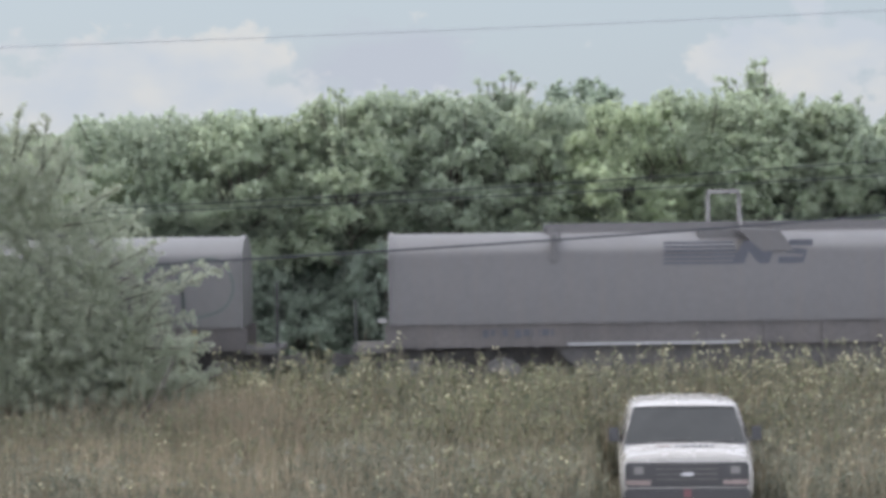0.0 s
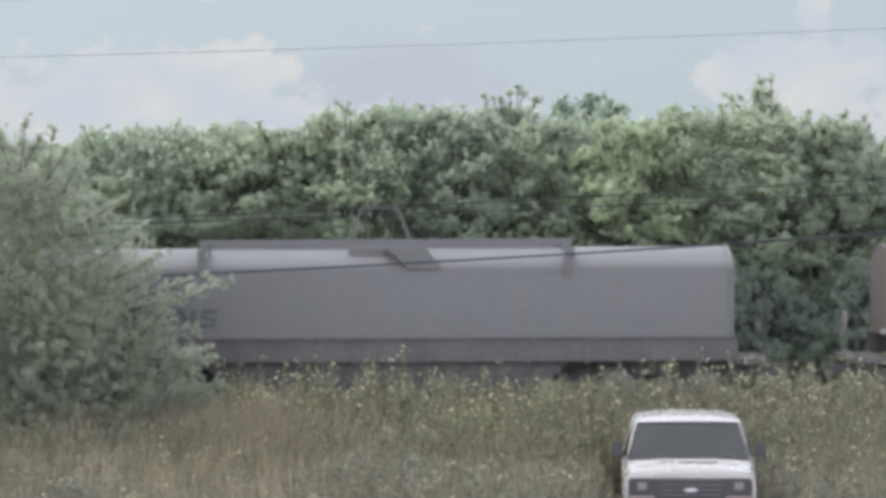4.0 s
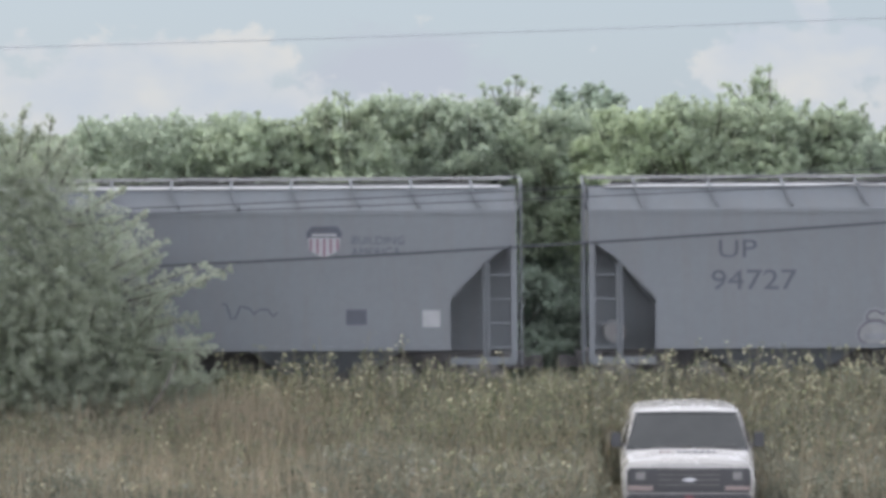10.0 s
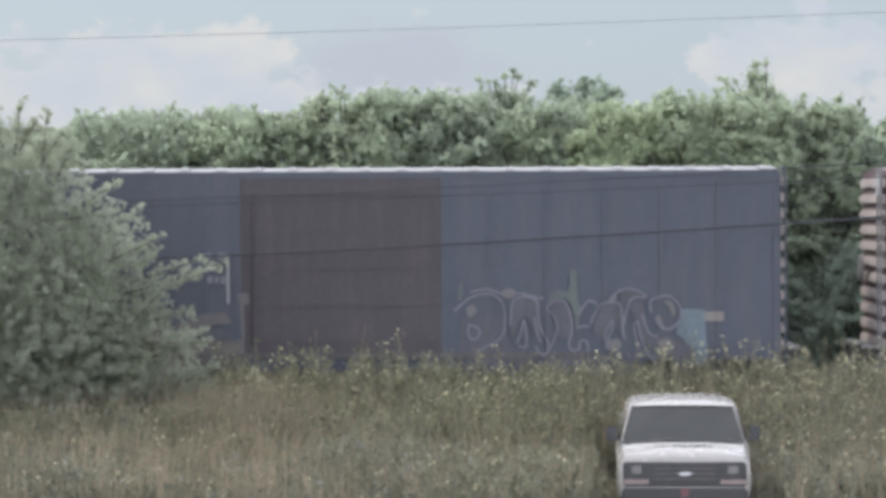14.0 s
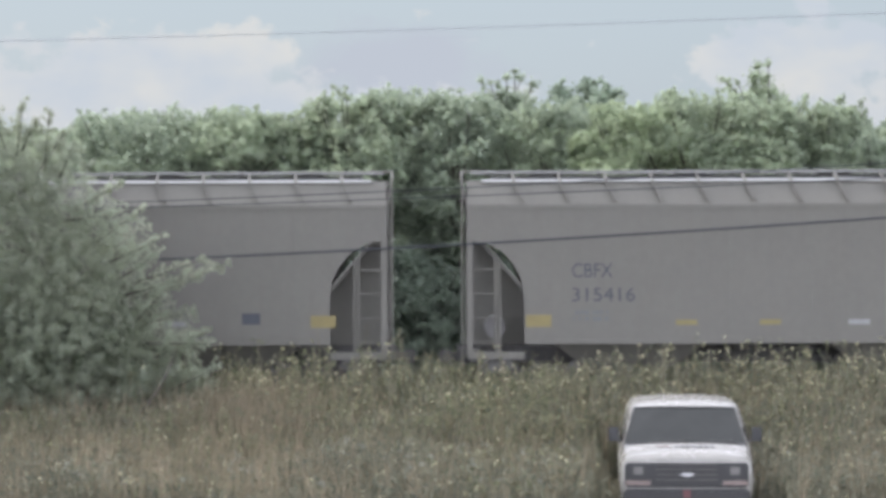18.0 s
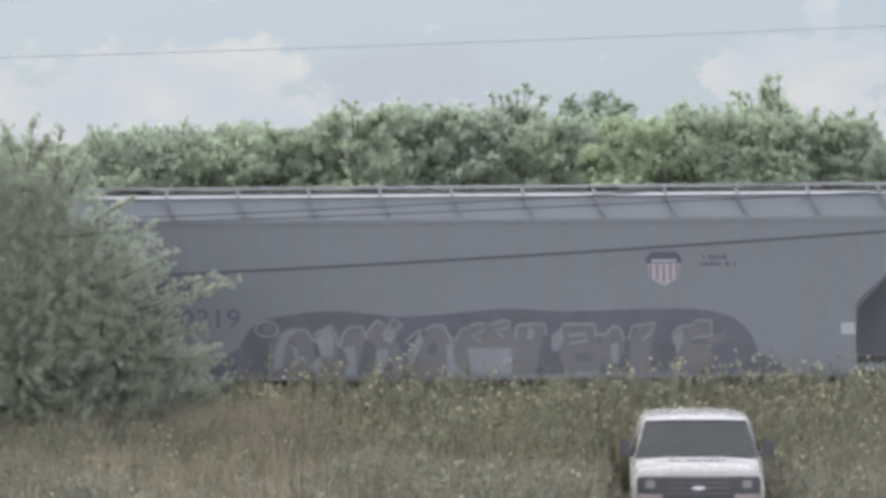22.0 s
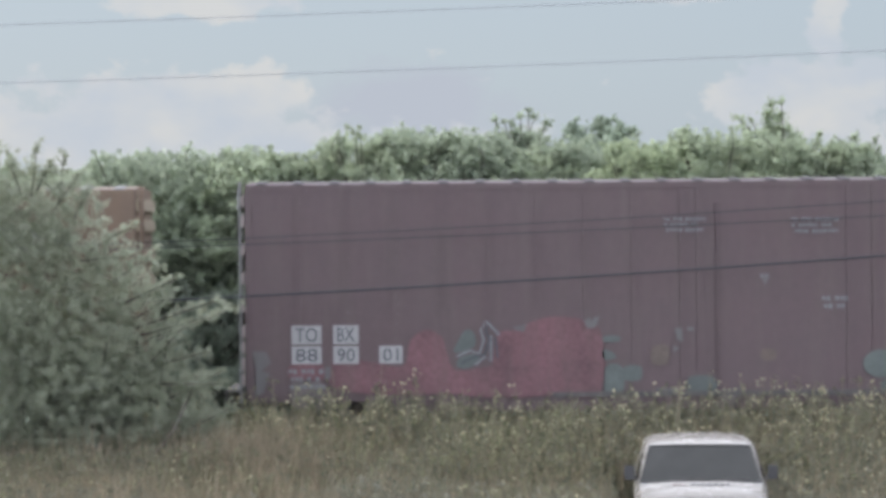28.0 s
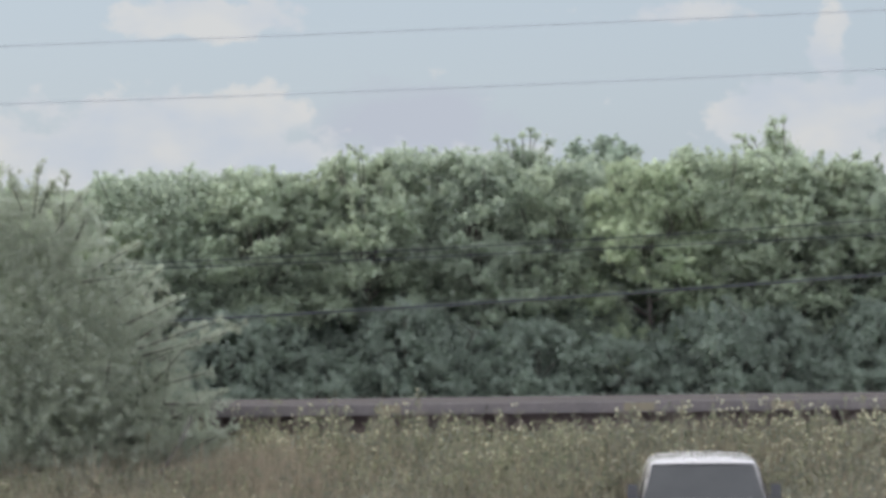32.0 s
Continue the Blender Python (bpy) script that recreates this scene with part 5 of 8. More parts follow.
stroke([(o + 8.36, 3.14), (o + 7.92, 3.14), (o + 7.86, 3.0), (o + 8.22, 2.95), (o + 8.16, 2.80), (o + 7.68, 2.80)], 0.125, y + 0.047, s)
part("emblem_block", s, M_INK, g)
panel(o + 3.5, o + 6.9, 1.17, 1.23, y - 0.04, M_WHITE, c, "sill_stripe")
bars(o + 1.8, o + 3.4, 1.25, 1.5, y - 0.0, M_INK, c, 1, 3)


def emblem_bar(o, y, a, b, z0, z1, c, share=0.62):
    s = Shape()
    m = a + (b - a) * share
    for i in range(4):
        z = z0 + (z1 - z0) * i / 4
        s.box(o + a, o + m, y + 0.045, y + 0.05, z, z + (z1 - z0) * 0.19)
    n0, w, e = o + m + 0.08, (b - a) * 0.17, (z1 - z0) * 0.1
    for i, (p, q) in enumerate((((0.0, 0), (0.2, 1)), ((0.25, 1), (0.85, 0)), ((0.9, 0), (1.1, 1)))):
        stroke([(n0 + w * p[0], z0 + (z1 - z0) * p[1]), (n0 + w * q[0], z0 + (z1 - z0) * q[1])], 0.3 * w, y + 0.047 - 0.001 * i, s)
    n1 = n0 + w * 1.5
    stroke([(n1 + w, z1 - e), (n1 + 0.05, z1 - e), (n1 + 0.02, (z0 + z1) / 2 + e), (n1 + w - 0.04, (z0 + z1) / 2 - e), (n1 + w - 0.06, z0 + e), (n1 - 0.04, z0 + e)], 0.08, y + 0.047, s)
    part("striped_emblem", s, M_FADEDINK, c)


c, o, y = coil_car("pale grey coil car covered in sprayed lettering", 1.0, -6.82, M_HOODWHITE, loop="trapezoid")
emblem_bar(o, y, 1.35, 3.2, 1.80, 2.15, c)
sprayed([[(3.56, 2.67), (3.79, 2.78), (4.12, 2.34), (4.16, 2.71), (4.35, 2.71), (4.43, 1.73), (4.12, 1.66), (3.88, 2.06), (3.84, 1.71), (3.70, 1.83)],
     [(4.21, 2.67), (4.58, 2.78), (4.82, 2.53), (4.74, 2.27), (4.54, 2.15), (4.49, 1.71), (4.35, 1.73), (4.37, 2.20)],
     [(4.71, 2.76), (5.00, 2.76), (5.10, 2.39), (4.93, 1.69), (4.80, 1.69), (4.86, 2.39)],
     [(4.99, 2.76), (5.21, 2.76), (5.33, 2.39), (5.40, 1.69), (5.15, 1.69), (5.15, 2.29)],
     [(5.24, 2.62), (5.57, 2.78), (5.81, 2.57), (6.01, 2.22), (6.03, 1.83), (5.71, 1.68), (5.47, 1.73), (5.40, 2.29)]], o, y + 0.05, M_SPRAYPALE, M_SPRAYTEAL, c, width=0.04)
for petals in (([[(6.44, 2.95), (6.56, 3.12), (6.95, 3.11), (7.0, 2.94), (6.83, 2.75), (6.63, 2.75)],
     [(6.05, 2.73), (6.22, 3.01), (6.5, 2.9), (6.55, 2.73), (6.38, 2.62)],
     [(6.94, 2.72), (7.08, 3.03), (7.33, 3.05), (7.36, 2.83), (7.22, 2.66)],
     [(7.1, 2.44), (7.27, 2.61), (7.61, 2.62), (7.77, 2.49), (7.8, 2.26), (7.65, 2.1), (7.38, 2.1), (7.16, 2.22)],
     [(5.88, 2.29), (5.99, 2.54), (6.33, 2.62), (6.47, 2.45), (6.43, 2.23), (6.21, 2.12), (5.95, 2.12)],
     [(6.12, 1.84), (6.17, 2.06), (6.4, 2.08), (6.43, 1.89), (6.31, 1.78)],
     [(7.13, 1.99), (7.32, 2.1), (7.46, 2.02), (7.39, 1.82), (7.24, 1.83)],
     [(6.43, 1.84), (6.46, 2.12), (6.65, 2.28), (6.93, 2.24), (7.13, 2.05), (7.17, 1.77), (7.03, 1.55), (6.64, 1.53)]],)):
    sprayed(petals, o, y + 0.047, M_SPRAYPALE, M_SPRAYTEAL, c, width=0.05)
sprayed([[(6.49, 2.45), (6.55, 2.64), (6.77, 2.72), (7.03, 2.61), (7.07, 2.39), (6.93, 2.25), (6.62, 2.26)]], o, y + 0.047, M_GREENGREY, M_SPRAYTEAL, c, width=0.05, depth=0.012)
sprayed([[(8.15, 1.53), (8.1, 2.09), (8.18, 2.48), (8.44, 2.55), (8.6, 2.36), (8.57, 1.53)],
     [(8.59, 1.51), (8.66, 2.08), (8.77, 2.36), (9.1, 2.3), (9.18, 1.96), (9.15, 1.5)],
     [(9.18, 1.5), (9.21, 1.91), (9.27, 2.24), (9.61, 2.31), (9.94, 2.29), (10.02, 1.95), (9.98, 1.48)],
     [(10.02, 1.51), (10.1, 2.01), (10.14, 2.34), (10.44, 2.5), (10.55, 2.22), (10.58, 1.83), (10.43, 1.48)],
     [(10.43, 1.67), (10.52, 2.17), (10.66, 2.31), (10.83, 2.22), (10.9, 1.88), (10.77, 1.66)]], o, y + 0.047, M_SPRAYPINK, M_SPRAYPALE, c, width=0.035, depth=0.010)
sprayed([[(8.2, 2.54), (8.22, 2.84), (8.45, 2.92), (8.67, 2.86), (8.75, 2.58)],
     [(8.75, 2.53), (8.79, 2.81), (9.0, 2.91), (9.2, 2.82), (9.28, 2.58)],
     [(9.3, 2.52), (9.33, 2.8), (9.5, 2.88), (9.67, 2.79), (9.7, 2.4)],
     [(9.72, 2.46), (9.76, 2.79), (10.0, 2.88), (10.28, 2.81), (10.36, 2.56), (10.28, 2.39)]], o, y + 0.047, M_SPRAYPINK, M_SPRAYPALE, c, width=0.04)
s = Shape()
for pts in [[(10.89, 2.72), (11.01, 2.88), (11.29, 2.94), (11.56, 2.88), (11.73, 2.71), (11.78, 2.48), (11.67, 2.26), (11.5, 2.15), (11.33, 2.16), (11.44, 1.76), (11.16, 1.71), (10.99, 2.05), (10.83, 2.44)],
     [(11.78, 2.54), (11.89, 2.76), (12.17, 2.84), (12.45, 2.75), (12.5, 2.47), (12.59, 2.19), (12.55, 1.86), (12.27, 1.75), (11.88, 1.81)],
     [(12.62, 2.86), (12.96, 2.97), (13.29, 2.94), (13.51, 2.68), (13.56, 2.34), (13.39, 2.01), (13.0, 1.85), (12.66, 1.86), (12.56, 2.19)]]:
    stroke([(o + px, pz) for px, pz in rounded(pts)], 0.05, y + 0.047, s, closed=True)
part("spray_outline", s, M_GREENGREY, c)
bars(o + 11.3, o + 11.8, 1.3, 1.5, y, M_INK, c, 2, 4)
part("yellow_post", Shape().box(o + 12.75, o + 12.85, y - 0.0, y + 0.03, 1.15, 1.58), M_SIGNYEL, c)

RIBS = (0.05, 1.62, 3.23, 4.6, 5.5, 6.4, 7.34, 8.27, 9.18, 10.6, 12.1, 13.68)
c, o, y = coil_car("rust-brown coil car with pale upright ribs", 3.0, -1.96, M_HOODBROWN, ribs=RIBS, loop="trapezoid")
panel(o + 1.68, o + 3.75, 1.72, 2.1, y + 0.03, M_BROWNDOOR, c, "dark_panel")
lettering("167131", o + 2.35, o + 3.62, 1.27, 1.5, y - 0.05, M_INK, c, "car_number")
sprayed_lines([[(3.92, 1.70), (4.02, 1.88), (4.14, 1.72)], [(4.12, 1.76), (4.14, 2.0), (4.32, 2.12), (4.5, 2.0), (4.5, 1.76), (4.32, 1.68), (4.14, 1.76)], [(4.24, 1.94), (4.32, 1.99), (4.4, 1.93), (4.36, 1.83), (4.26, 1.84), (4.24, 1.94)], [(4.52, 1.74), (4.66, 1.90), (4.74, 1.70)]], o, y + 0.04, M_HOODWHITE, c, 0.07)
panel(o + 0.5, o + 1.0, 1.42, 1.56, y - 0.045, M_RUST, c, "rusty_plate")

c, o, y = coil_car("pale grey coil car with a plain rounded hood", 3.0, -18.85, M_HOODWHITE, loop="trapezoid")
emblem_bar(o, y, 1.5, 3.4, 1.85, 2.2, c)
c, o, y = coil_car("brown coil car with a dark striped emblem", 6.0, -3.14, M_HOODBROWN, ribs=(1.62, 3.2, 4.6, 6.45, 8.25), loop="rod")
emblem_bar(o, y, 1.17, 3.7, 1.72, 2.15, c)
panel(o + 0.75, o + 1.2, 1.28, 1.45, y - 0.04, M_DECKEDGE, c, "yellow_plate")
lettering("167131", o + 1.9, o + 3.3, 1.27, 1.47, y - 0.05, M_INK, c, "car_number")
panel(o + 6.7, o + 7.7, 1.2, 1.27, y - 0.04, M_SPRAYWHITE, c, "sill_stripe")
c, o, y = coil_car("grey coil car with a rounded hood and dark emblem", 7.5, -3.82, M_HOODGREY)
emblem_bar(o, y, 1.33, 4.16, 1.70, 2.12, c, share=0.5)
bars(o + 4.46, o + 6.01, 1.73, 2.10, y + 0.045, M_FADEDINK, c, 2, 6)

# -- covered hoppers
c, o, y = hopper("long grey covered hopper with white sprayed names", 9.5, -2.49, 17.9, M_GREY, struts=12, seams=(5.2, 8.8, 12.4))
lettering("UP", o + 2.55, o + 3.3, 2.98, 3.33, y, M_INK, c, "reporting_mark")
lettering("94727", o + 2.4, o + 4.08, 2.35, 2.74, y, M_INK, c, "car_number")
for dx in (0.0, 2.16):
    sprayed([[(5.32, 1.35), (5.30, 1.52), (5.44, 1.68), (5.69, 1.72), (5.91, 1.59), (6.01, 1.42), (5.94, 1.30), (5.54, 1.25)],
     [(5.47, 1.74), (5.49, 1.87), (5.64, 1.92), (5.77, 1.84), (5.84, 1.89), (5.96, 1.88), (6.01, 1.74), (6.19, 1.79), (6.19, 1.49), (6.04, 1.32), (5.94, 1.57), (5.74, 1.72)],
     [(6.19, 1.30), (6.19, 1.49), (6.34, 1.62), (6.53, 1.64), (6.71, 1.49), (6.73, 1.27), (6.34, 1.25)],
     [(6.24, 1.67), (6.26, 1.79), (6.44, 1.82), (6.46, 1.69)],
     [(6.48, 1.92), (6.58, 1.94), (6.78, 1.82), (7.08, 1.72), (7.18, 1.49), (7.13, 1.30), (6.88, 1.25), (6.71, 1.49), (6.48, 1.69)]], o + dx, y, M_SPRAYWHITE, M_SMOKE, c, width=0.04, halo=M_SPRAYGREY, halo_width=0.14)
    sprayed([[(5.39, 1.47), (5.94, 1.48), (5.93, 1.36), (5.40, 1.35)],
     [(6.83, 1.47), (7.04, 1.47), (7.04, 1.32), (6.84, 1.32)]], o + dx, y, M_SPRAYGREY, None, c, soft=False, depth=0.012)
fat_strokes([[[(10.98, 1.88), (11.38, 1.38)], [(11.40, 1.86), (10.98, 1.36)]],
     [[(11.62, 1.36), (11.60, 1.86), (11.98, 1.88)], [(11.60, 1.62), (11.92, 1.64)]],
     [[(12.16, 1.36), (12.18, 1.66)], [(12.17, 1.84), (12.19, 1.92)]],
     [[(12.42, 1.90), (12.40, 1.38), (12.72, 1.36)]],
     [[(13.24, 1.88), (12.92, 1.86), (12.90, 1.38), (13.26, 1.36)], [(12.92, 1.62), (13.20, 1.64)]]], o, y, M_SPRAYWHITE, M_SMOKE, c, body=0.15, width=0.05)
shield(o + 13.5, o + 14.2, 2.65, 3.35, y, c)
lettering("BUILDING\nAMERICA", o + 14.4, o + 15.45, 2.83, 3.2, y, M_INK, c, "slogan")
panel(o + 14.35, o + 14.9, 1.68, 2.0, y, M_INK, c, "data_panel")
bars(o + 14.4, o + 14.85, 1.72, 1.97, y - 0.006, M_SPRAYWHITE, c, 2, 1)
panel(o + 15.3, o + 15.6, 1.82, 2.1, y, M_WHITE, c, "placard")
panel(o + 16.2, o + 16.5, 1.85, 2.1, y, M_WHITE, c, "placard")

c, o, y = hopper("long grey covered hopper with faint sprayed tags", 11.0, -5.04, 17.2, M_GREY, struts=14, seams=(4.2, 8.2, 12.6))
lettering("UP", o + 2.17, o + 2.78, 2.87, 3.22, y, M_INK, c, "reporting_mark")
lettering("93739", o + 1.75, o + 3.38, 2.28, 2.68, y, M_INK, c, "car_number")
s = Shape()
for i in range(3):
    ring(o + 3.75 + i * 0.6, 2.4, 0.28, 0.36, 0.05, y, s, wob=0.1, ph=i)
    ring(o + 3.95 + i * 0.5, 2.95, 0.2, 0.3, 0.05, y, s, a0=0.2, a1=3.4)
    ring(o + 3.6 + i * 0.75, 2.85, 0.14, 0.12, 0.04, y, s, a0=2, a1=6.5)
part("spray_outline", s, M_SMOKE, c)
for a, b, sd in ((8.6, 10.1, 1), (11.4, 12.5, 2), (3.5, 4.4, 3)):
    r = random.Random(sd)
    s = Shape()
    stroke([(o + a + (b - a) * i / 12, 1.98 + r.uniform(-0.16, 0.16)) for i in range(13)], 0.035, y, s)
    part("spray_tag", s, M_INK, c)
panel(o + 2.0, o + 2.45, 1.75, 2.05, y, M_SPRAYWHITE, c, "placard")
panel(o + 7.4, o + 8.5, 1.7, 2.0, y, M_HOODWHITE, c, "paint_patch")
shield(o + 13.1, o + 13.75, 3.0, 3.62, y, c)
lettering("BUILDING\nAMERICA", o + 13.95, o + 15.0, 3.06, 3.44, y, M_INK, c, "slogan")
panel(o + 13.85, o + 14.25, 1.7, 2.0, y, M_INK, c, "data_panel")
panel(o + 15.35, o + 15.7, 1.65, 1.98, y, M_WHITE, c, "placard")

# -- older boxcars
c, o, y = boxcar("oxide-red boxcar with large blue sprayed lettering", 13.0, -1.86, 16.4, 4.62, M_RED, (6.6, 9.95), M_BROWNDOOR, ribs=15, caps=20, ladder_mat=M_SPRAYWHITE)
lettering("NOKL", o + 0.95, o + 1.82, 1.96, 2.27, y, M_WHITE, c, "reporting_mark")
lettering("536 187", o + 2.38, o + 4.05, 1.96, 2.27, y, M_WHITE, c, "car_number")
sprayed([[(1.87, 1.76), (1.85, 2.09), (2.04, 2.26), (2.38, 2.22), (2.49, 1.92), (2.1, 1.81)],
     [(4.04, 1.91), (4.1, 2.13), (4.3, 2.19), (4.49, 2.07), (4.52, 1.87)],
     [(4.63, 1.91), (4.77, 2.13), (4.99, 2.27), (5.21, 2.2), (5.32, 1.96), (5.1, 1.85)],
     [(5.77, 1.87), (5.88, 2.12), (6.1, 2.2), (6.3, 2.01), (6.24, 1.93)],
     [(0.31, 0.87), (0.37, 1.32), (0.54, 1.49), (0.67, 1.32), (0.53, 0.87)]], o, y, M_SPRAYTEAL, None, c)
sprayed([[(0.46, 0.97), (1.17, 1.50), (5.99, 1.50), (6.44, 0.97), (6.40, 0.56), (0.46, 0.56)]], o, y, M_SPRAYVIOLET, None, c, soft=False, depth=0.004)
sprayed([[(0.59, 0.93), (0.65, 1.26), (0.87, 1.59), (1.04, 1.85), (1.43, 1.9), (1.82, 1.87), (1.96, 1.67), (1.89, 1.53), (1.63, 1.49), (1.56, 1.33), (1.76, 1.2), (1.74, 0.92)],
     [(1.78, 0.92), (1.81, 1.2), (2.0, 1.31), (2.02, 1.59), (2.13, 1.75), (2.41, 1.89), (2.61, 1.84), (2.79, 1.75), (2.87, 1.55), (2.65, 1.4), (2.52, 1.25), (2.48, 0.92)],
     [(2.51, 0.92), (2.59, 1.26), (2.85, 1.28), (3.04, 1.42), (3.23, 1.3), (3.26, 0.91)],
     [(2.9, 1.69), (3.04, 1.92), (3.27, 2.12), (3.49, 2.02), (3.54, 1.69), (3.71, 1.88), (4.1, 1.94), (4.3, 1.79), (4.35, 1.41), (4.15, 1.3), (4.35, 1.16), (4.26, 0.91), (3.29, 0.91), (3.26, 1.3), (2.98, 1.47)],
     [(4.41, 0.91), (4.43, 1.24), (4.38, 1.57), (4.52, 1.87), (4.82, 1.94), (5.16, 1.83), (5.41, 1.96), (5.57, 1.76), (5.54, 1.4), (5.52, 0.9)],
     [(5.56, 0.9), (5.63, 1.29), (5.57, 1.51), (5.71, 1.73), (5.88, 1.87), (6.05, 1.98), (6.16, 1.9), (6.38, 1.99), (6.52, 1.78), (6.43, 1.56), (6.54, 1.23), (6.21, 1.06), (5.99, 0.9)]], o, y, M_SPRAYBLUE, M_SPRAYNAVY, c, width=0.05, depth=0.020)
sprayed_lines([[(1.15, 1.57), (1.37, 1.65)],
     [(1.56, 1.33), (1.65, 1.47), (1.85, 1.53)],
     [(2.52, 1.28), (2.87, 1.3), (2.85, 1.47)],
     [(2.98, 1.42), (3.09, 1.19), (3.2, 1.02)],
     [(3.54, 1.91), (3.56, 1.75)],
     [(4.04, 1.52), (4.26, 1.44)],
     [(3.93, 1.19), (4.21, 1.11)],
     [(4.49, 1.65), (4.77, 1.67), (4.99, 1.46)],
     [(5.1, 1.65), (5.38, 1.68)],
     [(4.76, 1.2), (4.93, 1.05)],
     [(6.21, 1.06), (6.54, 1.23)],
     [(5.88, 1.87), (5.99, 1.95), (6.16, 1.89)],
     [(5.6, 1.46), (5.65, 1.18)],
     [(0.98, 1.2), (1.23, 1.25)],
     [(1.65, 1.07), (1.81, 1.0)]], o, y - 0.040, M_SPRAYNAVY, c, 0.04)
sprayed([[(9.65, 1.71), (10.27, 1.56), (11.04, 1.61), (12.05, 1.71), (12.53, 1.56), (13.11, 1.71), (13.98, 1.61), (14.55, 2.00), (14.84, 1.66), (15.56, 1.76), (16.00, 1.27), (15.95, 0.79), (9.65, 0.79)]], o, y, M_SPRAYVIOLET, None, c, soft=False)
sprayed([[(14.71, 2.05), (14.60, 1.91), (14.34, 1.85), (14.07, 1.91), (13.96, 2.05), (14.07, 2.20), (14.34, 2.26), (14.60, 2.20)],
     [(16.12, 1.08), (16.01, 0.86), (15.76, 0.80), (15.57, 0.96), (15.57, 1.21), (15.76, 1.36), (16.01, 1.31)],
     [(10.25, 1.56), (10.14, 1.34), (9.90, 1.28), (9.70, 1.44), (9.70, 1.69), (9.90, 1.84), (10.14, 1.79)]], o, y, M_SPRAYTEAL, None, c, depth=0.004)
sprayed([[(10.32, 1.97), (10.97, 1.97), (10.99, 0.91), (10.26, 0.91)],
     [(11.28, 1.56), (11.52, 2.01), (11.91, 2.01), (11.92, 0.91), (11.03, 0.91)],
     [(12.22, 2.00), (12.49, 2.05), (12.50, 0.91), (12.00, 0.91)],
     [(12.53, 1.61), (12.98, 1.61), (13.00, 0.89), (12.53, 0.89)],
     [(13.11, 1.80), (13.64, 1.90), (13.98, 1.56), (14.50, 1.80), (14.65, 0.91), (13.15, 0.91)],
     [(14.70, 1.27), (14.94, 1.71), (15.56, 1.85), (15.62, 1.56), (15.13, 1.13), (14.75, 1.06)],
     [(9.67, 1.47), (10.20, 1.52), (10.20, 0.91), (9.67, 0.91)]], o, y, M_SPRAYBLUE, M_SPRAYVIOLET, c, width=0.06, soft=False, depth=0.010)
sprayed_lines([[(10.32, 1.30), (10.97, 1.32)],
     [(11.02, 1.23), (11.28, 1.56), (11.86, 1.42)],
     [(12.25, 1.61), (12.49, 1.64)],
     [(13.25, 1.56), (13.78, 1.52), (13.98, 1.59), (14.41, 1.54)],
     [(14.70, 1.08), (15.23, 1.37), (15.61, 1.71), (15.66, 1.54)],
     [(11.43, 0.94), (11.48, 1.25), (11.86, 1.27)]], o, y - 0.024, M_SPRAYVIOLET, c, 0.05)
bars(o + 5.8, o + 6.3, 2.4, 3.0, y, M_SPRAYGREY, c, 4, 2)
part("yellow_post", Shape().box(o + 16.2, o + 16.3, y - 0.01, y + 0.02, 0.95, 1.9), M_SIGNYEL, c)
c, o, y = boxcar("dull navy boxcar with a brown door and sprayed outlines", 14.5, -4.97, 17.0, 4.66, M_BLUE, (6.4, 10.35), M_BROWNDOOR, roof_mat=M_GALV, ribs=16, caps=24)
lettering("ALM", o + 1.06, o + 1.6, 1.68, 1.97, y, M_WHITE, c, "reporting_mark")
lettering("20", o + 2.1, o + 2.46, 1.68, 1.97, y, M_WHITE, c, "car_number")
lettering("04", o + 3.0, o + 3.34, 1.68, 1.97, y, M_WHITE, c, "car_number")
sprayed([[(2.9, 1.31), (3.68, 1.37), (3.9, 1.48), (4.15, 1.7), (4.46, 1.73), (4.55, 1.53), (4.79, 1.62), (4.88, 1.69), (5.02, 1.53), (5.26, 1.68), (5.48, 1.77), (6.13, 1.83), (6.15, 1.63), (5.66, 1.52), (5.57, 1.3), (6.13, 1.24), (6.46, 1.3), (6.48, 0.96), (6.3, 0.74), (5.57, 0.59), (3.12, 0.6)]], o, y, M_SHADE, None, c, soft=False)
sprayed([[(4.24, 1.64), (4.42, 1.71), (4.5, 1.57), (4.5, 1.35), (4.24, 1.31)],
     [(5.46, 1.68), (6.13, 1.79), (6.22, 1.61), (5.66, 1.57), (5.5, 1.3)],
     [(6.31, 2.19), (6.55, 2.21), (6.58, 2.01), (6.46, 1.97), (6.48, 1.3), (6.37, 0.85), (6.3, 0.85), (6.42, 1.3), (6.38, 2.01)]], o, y, M_HOODGREY, None, c, soft=False, depth=0.008)
sprayed([[(4.96, 1.44), (5.19, 1.46), (5.21, 1.24), (4.97, 1.24)],
     [(5.64, 1.5), (6.17, 1.5), (6.17, 1.28), (5.64, 1.28)]], o, y, M_SMOKE, None, c, soft=False, depth=0.016)
sprayed([[(10.76, 1.72), (11.58, 1.72), (11.69, 1.16), (12.13, 0.83), (12.91, 0.99), (13.47, 0.93), (14.03, 0.99), (14.47, 0.71), (14.47, 0.51), (10.8, 0.52), (10.69, 1.17)]], o, y, M_SPRAYMAUVE, None, c, soft=False)
sprayed([[(15.08, 1.86), (15.52, 1.84), (15.59, 0.81), (15.32, 0.73), (15.23, 1.04), (15.12, 1.26), (14.96, 1.37)]], o, y, M_SPRAYPALETEAL, None, c, soft=False, depth=0.005)
